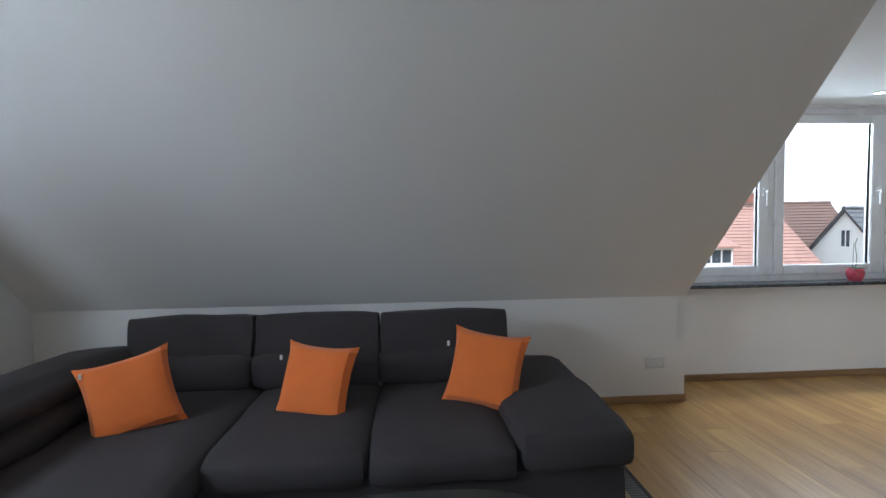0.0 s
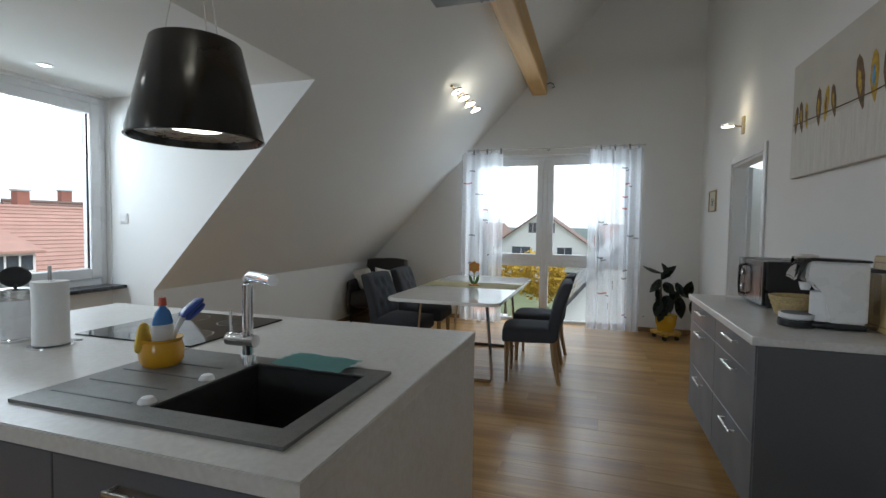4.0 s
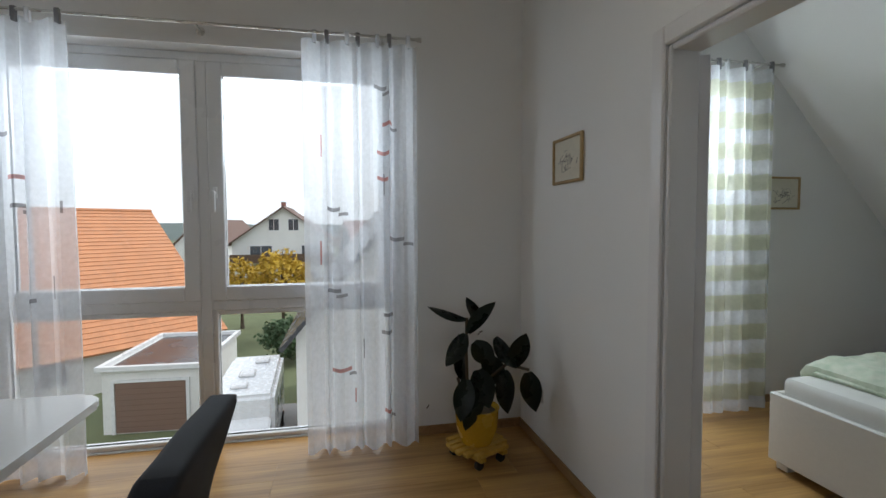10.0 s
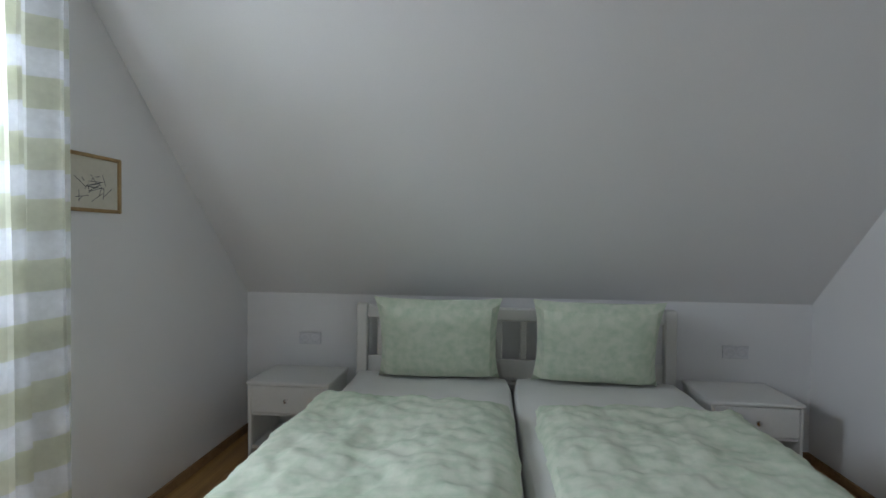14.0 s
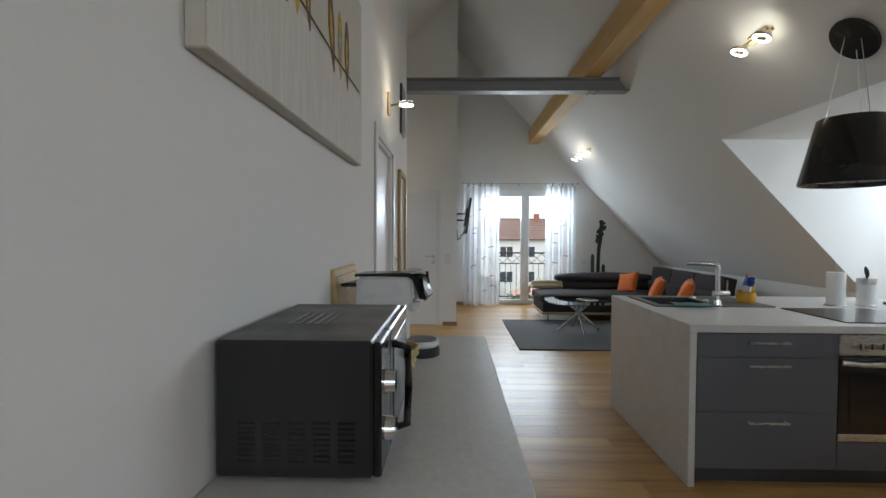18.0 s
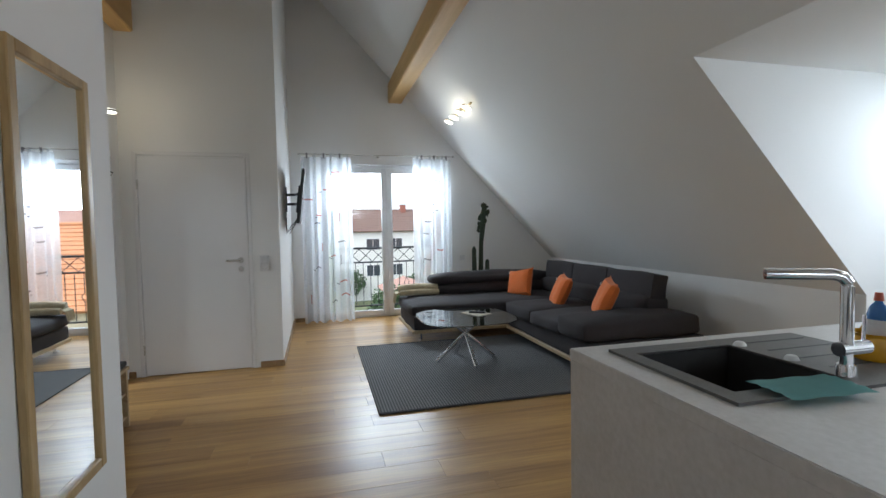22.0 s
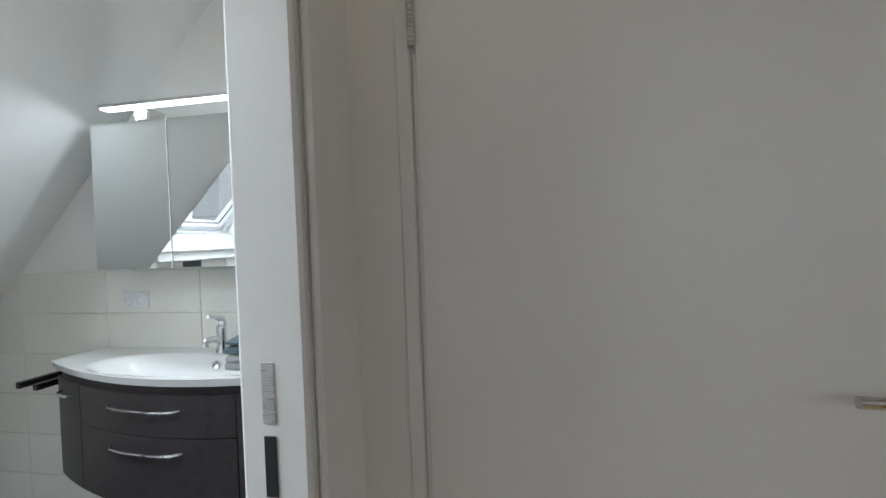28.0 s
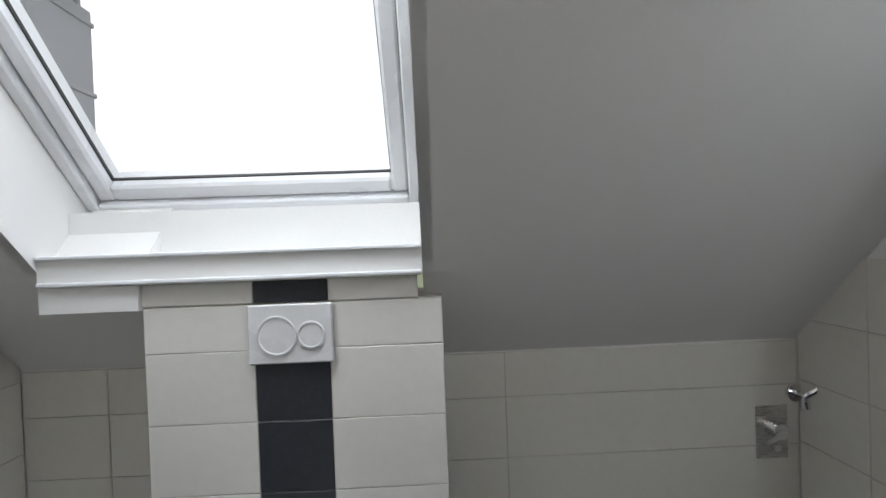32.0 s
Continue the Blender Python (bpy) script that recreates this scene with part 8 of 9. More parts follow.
FOLIAGE_TAWNY = surface("tawny_hedge_leaves", (0.36, 0.24, 0.09), 0.85, vary=0.35, scale=1.5, fine=9, bump=0.0)
FOLIAGE_GREEN = surface("dark_green_leaves", (0.065, 0.11, 0.05), 0.8, vary=0.35, scale=1.5, fine=9, bump=0.0)
SPRUCE_GREEN = surface("spruce_needles", (0.030, 0.050, 0.032), 0.9, vary=0.35, scale=1.5, fine=9, bump=0.0)
BARK = surface("tree_bark", (0.10, 0.075, 0.055), 0.9, vary=0.3, scale=6, bump=0.4)
STONE_PALE = surface("pale_garden_stone", (0.52, 0.50, 0.46), 0.9, vary=0.15, scale=2, bump=0.3, per_object=0.15)

bm = bmesh.new()
bmesh.ops.create_circle(bm, cap_ends=True, segments=64, radius=700, matrix=Matrix.Translation((6, 0, G)))
structure("ground", bm, GRASS, "meadow and garden ground around the houses", "ground")
structure("pavement", B(13.5, 33, -9.5, 5.2, G + 0.005, G + 0.03), PAVE, "pale paved yard between the houses", "pavement")
structure("road", boxes((13, 120, 39, 45, G + 0.005, G + 0.03)), ASPHALT, "grey street between the house rows", "road")
bm = bmesh.new()
ring = []
for k in range(121):
    a = 2 * math.pi * k / 120
    west = max(0.0, -math.cos(a))
    h = 3.0 + 12.0 * west + 3.0 * noise.noise(Vector((math.cos(a) * 4, math.sin(a) * 4, 0.3))) + 1.0 * noise.noise(Vector((math.cos(a) * 40, math.sin(a) * 40, 0.3)))
    ring.append((bm.verts.new((6 + 330 * math.cos(a), 330 * math.sin(a), G - 1)), bm.verts.new((6 + 380 * math.cos(a), 380 * math.sin(a), h)), bm.verts.new((6 + 520 * math.cos(a), 520 * math.sin(a), G - 1))))
for u, v in zip(ring, ring[1:]):
    bm.faces.new((u[0], v[0], v[1], u[1]))
    bm.faces.new((u[1], v[1], v[2], u[2]))
structure("backdrop", bm, FOREST, "low wooded hills on the horizon", "hills", smooth=True)


def roof_slope(parent, y0, y1, xe, ze, xr, zr, material, course=0.0, over=0.35, hip=(0.0, 0.0)):
    """One roof slope from eave to ridge, with its tile courses as lapped strips where they show."""
    d = Vector((xr - xe, 0, zr - ze))
    n = max(1, int(d.length / course)) if course else 1
    nrm = Vector((-d.z, 0, d.x)).normalized() * (1 if d.x > 0 else -1)
    bm = bmesh.new()
    for k in range(n):
        a, b = k / n, (k + 1) / n
        lo, hi = Vector((xe, 0, ze)) + d * a, Vector((xe, 0, ze)) + d * b
        th = 0.10 if n == 1 else 0.05
        ya, yb = y0 - over + hip[0] * a, y1 + over - hip[1] * a
        yc, yd = y0 - over + hip[0] * b, y1 + over - hip[1] * b
        q = []
        for p, u0, u1, o in ((lo, ya, yb, th), (hi, yc, yd, 0.012 if n > 1 else th)):
            q += [bm.verts.new((p.x + nrm.x * o, u0, p.z + nrm.z * o)), bm.verts.new((p.x + nrm.x * o, u1, p.z + nrm.z * o)), bm.verts.new((p.x - nrm.x * 0.1, u0, p.z - nrm.z * 0.1)), bm.verts.new((p.x - nrm.x * 0.1, u1, p.z - nrm.z * 0.1))]
        for f in ((0, 1, 5, 4), (2, 6, 7, 3), (0, 4, 6, 2), (1, 3, 7, 5), (0, 2, 3, 1), (4, 5, 7, 6)):
            bm.faces.new([q[i] for i in f])
    return part("roof_slope", bm, material, parent, smooth=False)


def house_window(parent, axis, at, a, z, w, h, out, bars=1):
    """A white-framed window in an outer wall of a house."""
    t0, t1 = sorted((at - out * 0.05, at + out * 0.04))
    g0, g1 = sorted((at, at + out * 0.02))
    put = (lambda p0, p1, q0, q1, s0, s1: B(s0, s1, p0, p1, q0, q1)) if axis == 0 else (lambda p0, p1, q0, q1, s0, s1: B(p0, p1, s0, s1, q0, q1))
    f = part("window", put(a - w / 2 - 0.08, a + w / 2 + 0.08, z - 0.08, z, t0, t1), WHITE_PLASTIC, parent, smooth=False)
    for p in ((a - w / 2 - 0.08, a - w / 2, z, z + h), (a + w / 2, a + w / 2 + 0.08, z, z + h), (a - w / 2 - 0.08, a + w / 2 + 0.08, z + h, z + h + 0.08)) + tuple((a - w / 2 + w * (k + 1) / (bars + 1) - 0.03, a - w / 2 + w * (k + 1) / (bars + 1) + 0.03, z, z + h) for k in range(bars)):
        part("frame", put(*p, t0, t1), WHITE_PLASTIC, f, smooth=False)
    part("pane", put(a - w / 2, a + w / 2, z, z + h, g0, g1), HOUSE_GLASS, f, smooth=False)
    return f


def house(at, rz, w, d, eave, ridge, label, walls=None, roof=None, course=0.0, wins=(), chimneys=(), hip=(0.0, 0.0), gable=None, over=0.35):
    """A gabled house; ridge along its own y; w across, d along; heights are above its ground."""
    th = thing("house", at, label, "house", turn=rz)
    wm = walls or STUCCO_WHITE
    if hip[0] or hip[1]:
        part("wall", B(-w / 2, w / 2, -d / 2, d / 2, 0, eave), wm, th, smooth=False)
    else:
        part("wall", prism(bmesh.new(), [(-w / 2, 0), (w / 2, 0), (w / 2, eave), (0, ridge - 0.06), (-w / 2, eave)], 1, -d / 2, d / 2), wm, th, smooth=False)
    if gable:
        s = 1 if gable > 0 else -1
        part("gable_cladding", prism(bmesh.new(), [(-w / 2 + 0.1, eave), (w / 2 - 0.1, eave), (0, ridge - 0.2)], 1, min(s * d / 2, s * (d / 2 + 0.03)), max(s * d / 2, s * (d / 2 + 0.03))), STUCCO_GREY, th, smooth=False)
    k = (ridge - eave) / (w / 2)
    for s in (-1, 1):
        roof_slope(th, -d / 2, d / 2, s * (w / 2 + over), eave - k * over, 0.0, ridge, roof or ROOF_RED, course, over, hip)
    for s, hp in ((-1, hip[0]), (1, hip[1])):
        if hp:
            e = s * (d / 2 + over)
            bm = bmesh.new()
            v = [bm.verts.new(p) for p in ((-w / 2 - over, e, eave - k * over), (w / 2 + over, e, eave - k * over), (0, e - s * hp, ridge))]
            bm.faces.new(v)
            r = bmesh.ops.extrude_face_region(bm, geom=bm.faces[:])
            bmesh.ops.translate(bm, verts=[x for x in r["geom"] if isinstance(x, bmesh.types.BMVert)], vec=(0, 0, -0.12))
            part("hip_slope", bm, roof or ROOF_RED, th, smooth=False)
    part("ridge_tiles", rod(bmesh.new(), (0, -d / 2 - over + hip[0], ridge + 0.02), (0, d / 2 + over - hip[1], ridge + 0.02), 0.13, n=8), roof or ROOF_RED, th)
    for cx, cy, ch in chimneys:
        c = part("chimney", B(cx - 0.3, cx + 0.3, cy - 0.35, cy + 0.35, ridge - abs(cx) * k - 0.6, ridge + ch, bev=0.02), BRICK_RED, th, smooth=False)
        part("chimney_cap", B(cx - 0.36, cx + 0.36, cy - 0.41, cy + 0.41, ridge + ch, ridge + ch + 0.1), STUCCO_GREY, c, smooth=False)
    for row in wins:
        house_window(th, *row)
    return th


# east: orange-roofed house, garage, camper van, gable house beyond the gardens
house((42.6, 20.7, G), 44, 18.0, 15.0, 2.6, 9.9, "white house with a bright orange clay tile roof", roof=ROOF_ORANGE, course=0.36, wins=[(0, -9.0, -3.5, 0.9, 1.2, 1.2, -1), (0, -9.0, 1.0, 0.9, 1.2, 1.2, -1)], over=0.5)
gar = thing("garage", (33.9, 8.95, G), "white flat-roofed garage with a brown door", "garage", turn=-3)
gar.scale = (1.24, 1.27, 1.0)
part("wall", B(-2.4, 2.6, -1.45, 1.55, 0, 2.75), STUCCO_WHITE, gar, smooth=False)
part("roof_felt", B(-2.25, 2.45, -1.3, 1.4, 2.755, 2.80), ROOF_FELT, gar, "wet dark roof felt", smooth=False)
for r in ((-2.55, -2.38, -1.6, 1.7), (2.58, 2.75, -1.6, 1.7), (-2.38, 2.58, -1.6, -1.43), (-2.38, 2.58, 1.53, 1.7)):
    part("roof_edge", B(*r, 2.72, 2.95, bev=0.02), WHITE_PLASTIC, gar, smooth=False)
dr = part("garage_door", B(-2.43, -2.401, -1.05, 1.15, 0.05, 2.2), BROWN_DOOR, gar, smooth=False)
for i in range(9):
    part("door_slat", B(-2.45, -2.431, -1.04, 1.14, 0.07 + 0.236 * i, 0.07 + 0.236 * i + 0.225, bev=0.008), BROWN_DOOR, dr, smooth=False)
part("door_frame", boxes((-2.46, -2.40, -1.17, -1.06, 0, 2.32), (-2.46, -2.40, 1.16, 1.27, 0, 2.32), (-2.46, -2.40, -1.06, 1.16, 2.21, 2.32)), WHITE_PLASTIC, gar, smooth=False)

van = thing("camper_van", (28.2, 4.75, G), "white coachbuilt camper van parked in the yard", "camper van", turn=3)
bm = B(-2.0, 3.6, -1.1, 1.1, 0.55, 2.85)
bmesh.ops.bevel(bm, geom=bm.edges[:], offset=0.16, segments=3, affect="EDGES")
part("body", bm, VAN_WHITE, van)
bm = bmesh.new()
prism(bm, [(-3.45, 0.45), (-1.9, 0.45), (-1.9, 2.1), (-2.5, 1.85), (-2.95, 1.2), (-3.4, 1.0)], 1, -0.98, 0.98)
bmesh.ops.bevel(bm, geom=bm.edges[:], offset=0.06, segments=2, affect="EDGES")
part("cab", bm, VAN_WHITE, van)
bm = bmesh.new()
prism(bm, [(-2.56, 1.84), (-2.98, 1.24), (-3.0, 1.26), (-2.58, 1.87)], 1, -0.85, 0.85)
part("windscreen", bm, HOUSE_GLASS, van, "dark windscreen", smooth=False)
for x, y, w in ((0.6, 0.1, 0.75), (2.4, -0.3, 0.6), (-0.9, 0.2, 0.5)):
    rv = part("roof_vent", B(x - w / 2, x + w / 2, y - 0.3, y + 0.3, 2.85, 2.98, bev=0.05), WHITE_PLASTIC, van, "white roof vent hood")
for x in (-0.2, 1.4, 2.7):
    for s in (-1, 1):
        part("side_window", B(x - 0.4, x + 0.4, min(s * 1.101, s * 1.115), max(s * 1.101, s * 1.115), 1.5, 2.1, bev=0.006), HOUSE_GLASS, van, smooth=False)
for x in (-2.7, 2.1):
    for s in (-1, 1):
        wh = part("wheel", turned(bmesh.new(), [(0, 0), (0.2, 0.0), (0.33, 0.02), (0.34, 0.1), (0.33, 0.2), (0, 0.2)], 24), TYRE, van, at=pose(x, s * 0.95, 0.34, 90 if s < 0 else -90, 0, 0))
        part("rim", turned(bmesh.new(), [(0, 0.206), (0.2, 0.203), (0.2, 0.19)], 20), BRUSHED, wh)
for s in (-1, 1):
    part("wing_mirror", B(-2.75, -2.6, s * 1.12 - 0.06, s * 1.12 + 0.06, 1.25, 1.6, bev=0.03), BLACK_PLASTIC, van)
house((30.4, -1.5, G), 90, 8.2, 12.0, 5.5, 10.4, "white neighbour house with a steep dark roof and pale verge", roof=ROOF_FELT, course=0.4, over=0.45)

hb = house((80.0, 8.3, G), 90, 12.5, 14.0, 6.8, 11.2, "white gable house with a brown roof and timber balcony", roof=ROOF_BROWN, course=0.6, wins=[(1, 7.0, -1.2, 8.2, 1.2, 1.4, 1), (1, 7.0, 1.2, 8.2, 1.2, 1.4, 1), (1, 7.0, -3.2, 4.6, 2.0, 1.6, 1), (1, 7.0, 2.8, 4.6, 2.6, 1.6, 1), (1, 7.0, -3.2, 1.4, 2.0, 1.4, 1), (1, 7.0, 2.8, 1.4, 2.0, 1.4, 1)], chimneys=[(0.6, 1.0, 0.8)], over=0.7)
part("balcony", boxes((-6.3, 6.3, 7.0, 8.3, 4.1, 4.3), (-6.3, 6.3, 8.2, 8.3, 4.3, 5.2)), TIMBER, hb, "dark timber balcony", smooth=False)
house((95.0, -6.0, G), 15, 10, 13, 5.5, 9.5, "white house with a red roof behind the gardens", course=0.6, wins=[(0, -5.0, -2.5, 3.6, 1.4, 1.3, -1), (0, -5.0, 2.0, 3.6, 1.4, 1.3, -1)])
house((110.0, 24.0, G), 70, 10, 14, 5.5, 9.8, "pale house with a brown roof far behind", roof=ROOF_BROWN, wins=[(1, 7.0, -2.0, 3.4, 1.4, 1.3, 1), (1, 7.0, 2.0, 3.4, 1.4, 1.3, 1)])

# seen past the bedroom window
house((77.0, -43.0, G), 45, 9.5, 11.0, 6.6, 9.6, "white two-storey house with a reddish hipped roof", roof=ROOF_RED, hip=(4.0, 4.0), course=0.6, wins=[(0, -4.75, y, z, 1.3, 1.4, -1) for y in (-3.2, 0.0, 3.2) for z in (1.3, 4.3)] + [(1, 5.5, x, z, 1.2, 1.4, 1) for x in (-2.2, 2.0) for z in (1.3, 4.3)])
fence = thing("garden_fence", (29.0, -11.0, G), "dark wire garden fence on posts along the pavement", "fence", turn=-14)
for i in range(9):
    part("post", rod(bmesh.new(), (-8 + 2 * i, 0, 0), (-8 + 2 * i, 0, 1.15), 0.035, n=8), RAIL_IRON, fence)
for z in (0.15, 0.6, 1.1):
    part("wire", rod(bmesh.new(), (-8, 0, z), (8, 0, z), 0.014, n=6), RAIL_IRON, fence)
part("plinth", B(-8, 8, -0.1, 0.1, 0, 0.14), STONE_PALE, fence, smooth=False)

# north: roofs below the dormer window
hn = house((24.6, 35.0, G), 90, 12.5, 8.8, 4.4, 9.7, "house with a large red tiled roof, chimney and red dormer", roof=ROOF_RED, course=0.34, chimneys=[(0.3, -0.8, 1.0)], wins=[(1, 4.4, 0.0, 5.2, 1.4, 1.3, 1)])
sd_ = part("roof_dormer", B(-4.6, -2.2, 1.5, 3.7, 6.0, 7.2), STUCCO_WHITE, hn, "red-roofed dormer in the roof slope", smooth=False)
for k in range(3):
    part("dormer_pane", B(-4.63, -4.601, 1.65 + 0.68 * k, 2.2 + 0.68 * k, 6.2, 7.0), HOUSE_GLASS, sd_, smooth=False)
part("dormer_roof", prism(bmesh.new(), [(-5.0, 7.15), (-1.2, 8.35), (-1.2, 8.47), (-5.0, 7.27)], 1, 1.25, 3.95), ROOF_RED, sd_, smooth=False)
hc = house((31.5, 38.5, G), 80, 12.0, 9.0, 4.6, 10.2, "house with a weathered grey-brown roof and chimney", roof=ROOF_BROWN, course=0.34, chimneys=[(0.4, 1.0, 0.9)])
sd_ = part("roof_dormer", B(-4.4, -2.6, 0.4, 2.0, 6.2, 7.9), STUCCO_WHITE, hc, "small white roof dormer", smooth=False)
part("dormer_pane", B(-4.43, -4.401, 0.6, 1.8, 6.5, 7.6), HOUSE_GLASS, sd_, smooth=False)
part("dormer_roof", B(-4.6, -2.2, 0.2, 2.2, 7.9, 8.02), ROOF_BROWN, sd_, smooth=False)
house((37.4, 33.6, G), -72, 7.6, 11.0, 4.6, 9.6, "white gabled house with a dark verge and slate roof", roof=ROOF_FELT, course=0.4, wins=[(1, -5.5, 0.0, 7.0, 0.5, 1.1, -1), (1, -5.5, -1.5, 4.2, 1.2, 1.3, -1), (1, -5.5, 1.5, 4.2, 1.2, 1.3, -1)])
house((5.8, 27.5, G), 90, 11.0, 12.5, 4.6, 9.8, "neighbour house with a weathered orange tiled roof", roof=ROOF_ORANGE, course=0.36)
for x, y, rz, mt, lab in ((41.0, 92.0, 88, ROOF_ORANGE, "cream house with an orange tiled roof along the street"), (52.5, 95.0, 84, ROOF_RED, "pale house with a red tiled roof along the street"), (27.0, 94.0, 90, ROOF_RED, "white house with a red tiled roof along the street"),
                          (66.0, 98.0, 100, ROOF_BROWN, "white house with a brown roof across the street"), (80.0, 90.0, 95, ROOF_RED, "white house with a red roof at the street bend"), (12.0, 90.0, 80, ROOF_BROWN, "white house with a brown roof beyond the gardens"),
                          (-3.0, 92.0, 85, ROOF_RED, "white house with a red roof behind the barn"), (-22.0, 38.0, 30, ROOF_RED, "pale house with a red roof up the lane"), (-38.0, 44.0, 75, ROOF_RED, "white house with a red roof at the lane end")):
    house((x, y, G), rz, 9.5, 11.0, 5.2, 9.7, lab, STUCCO_CREAM if "cream" in lab else STUCCO_WHITE, mt, 0.5, wins=[(0, -4.75, a, z, 1.2, 1.3, -1) for a in (-3.4, 0.0, 3.4) for z in (1.2, 3.6)], chimneys=[(0.3, 3.0, 0.9)])
house((-18.6, 33.5, G), 92, 9.0, 7.5, 5.4, 10.2, "neighbour house with a dark red tiled roof and roof windows", roof=ROOF_BROWN, course=0.36, wins=[(0, -4.5, a, 3.4, 1.1, 1.2, -1) for a in (-2.2, 0.2, 2.4)])
house((-10.4, 32.5, G), 88, 9.5, 7.5, 5.2, 10.0, "neighbour house with an orange-red tiled roof and chimney", roof=ROOF_RED, course=0.36, chimneys=[(0.3, -2.0, 0.6)])
house((-12.0, 26.5, G), 4, 4.6, 5.0, 5.4, 8.2, "small white gabled annexe with a red roof", roof=ROOF_RED, course=0.36, wins=[(1, -2.5, 0.0, 5.0, 0.9, 1.1, -1)])
car = thing("parked_car", (46.0, 83.0, G + 0.03), "white parked car on the street", "car", turn=4)
bm = bmesh.new()
prism(bm, [(-2.1, 0.3), (2.1, 0.3), (2.1, 0.8), (1.2, 0.95), (0.6, 1.42), (-1.3, 1.45), (-2.0, 0.95)], 1, -0.85, 0.85)
bmesh.ops.bevel(bm, geom=bm.edges[:], offset=0.08, segments=2, affect="EDGES")
part("body", bm, VAN_WHITE, car)
for s in (-1, 1):
    part("side_glass", prism(bmesh.new(), [(-1.6, 1.0), (1.0, 0.98), (0.55, 1.36), (-1.2, 1.38)], 1, min(s * 0.851, s * 0.86), max(s * 0.851, s * 0.86)), HOUSE_GLASS, car, smooth=False)
    for x in (-1.3, 1.3):
        part("wheel", turned(bmesh.new(), [(0, 0), (0.2, 0.0), (0.31, 0.02), (0.32, 0.1), (0.31, 0.18), (0, 0.18)], 20), TYRE, car, at=pose(x, s * 0.72, 0.32, 90 if s < 0 else -90, 0, 0))
solid("facade_board", B(7.79, 7.84, 5.09, 5.28, 0.90, 2.26, bev=0.004), BRICK_RED, "brick-red outer cladding beside the kitchen window", "cladding", kind="structure")

# west: neighbours over the garden
house((-58.0, 13.0, G), 8, 11.0, 18.0, 8.6, 11.2, "long white house with a reddish brown roof", roof=ROOF_BROWN, course=0.5, wins=[(0, 5.5, a, z, 1.6, 1.3, 1) for a in (-6.5, -3.6, 0.5, 4.0) for z in (3.0, 6.2)], chimneys=[(0.5, -1.0, 0.7)])
house((-75.0, 32.0, G), -10, 11.0, 14.0, 9.0, 12.6, "white house with a pale roof farther up the slope", roof=ROOF_RED, wins=[(0, 5.5, a, 6.2, 1.6, 1.3, 1) for a in (-4.0, 0.0, 4.0)])
hw = house((-22.8, 16.6, G), 0, 10.0, 15.5, 5.6, 9.3, "cream barn with an orange tiled roof and grey gable", walls=STUCCO_CREAM, roof=ROOF_ORANGE, course=0.36, gable=-1, wins=[(0, 5.0, -3.0, 2.2, 1.2, 1.2, 1)])
house((-41.0, 9.8, G), 90, 5.0, 7.0, 2.6, 3.4, "low garden building with a pinkish flat roof", walls=TIMBER, roof=ROOF_RED)
house((-44.0, 28.0, G), 60, 9.0, 10.0, 7.0, 11.6, "grey gabled house behind the barn", walls=STUCCO_GREY, roof=ROOF_RED, course=0.5, wins=[(1, -5.0, 0.0, 7.2, 1.4, 1.3, -1)])
rnd = random.Random(17)
wall = thing("garden_wall", (-22.0, 4.4, G), "loose pale garden stones along the lawn", "stone wall", turn=70)
for i in range(46):
    s = rnd.uniform(0.25, 0.6)
    bm = bmesh.new()
    bmesh.ops.create_icosphere(bm, subdivisions=1, radius=s, matrix=Matrix.Translation((rnd.uniform(-6, 6), rnd.uniform(-0.8, 0.8), s * 0.4)) @ Matrix.Diagonal((1, 0.8, 0.6, 1)))
    part("stone", bm, STONE_PALE, wall)


def leaf_cloud(n, rx, ry, rz_, seed, size, base=0.0, cone=False):
    """Many small leaf quads in an uneven crown with gaps."""
    r = random.Random(seed)
    vs, fs = [], []
    while len(fs) < n:
        p = Vector((r.gauss(0, 1), r.gauss(0, 1), r.gauss(0, 1))).normalized() * r.uniform(0.45, 1.0) ** 0.5
        lump = 0.78 + 0.42 * noise.noise(p * 2.2 + Vector((seed, 0, 0)))
        if noise.noise(p * 4 + Vector((0, seed, 0))) < -0.32:
            continue
        if cone:
            h = r.random()
            a = r.uniform(0, 6.283)
            rad = (1 - h) * (0.7 + 0.3 * ((h * 9) % 1.0)) * r.uniform(0.3, 1.0) ** 0.5
            c = Vector((rx * rad * math.cos(a), ry * rad * math.sin(a), base + 2 * rz_ * h))
        else:
            c = Vector((p.x * rx * lump, p.y * ry * lump, base + rz_ + p.z * rz_ * lump))
        u = Vector((r.gauss(0, 1), r.gauss(0, 1), r.gauss(0, 0.6))).normalized() * size * r.uniform(0.6, 1.3)
        v = u.cross(Vector((r.gauss(0, 1), r.gauss(0, 1), r.gauss(0, 1)))).normalized() * size * 0.6
        k = len(vs)
        vs += [c - u, c + v, c + u, c - v]
        fs.append((k, k + 1, k + 2, k + 3))
    me = bpy.data.meshes.new("crown")
    me.from_pydata([tuple(v) for v in vs], [], fs)
    return me


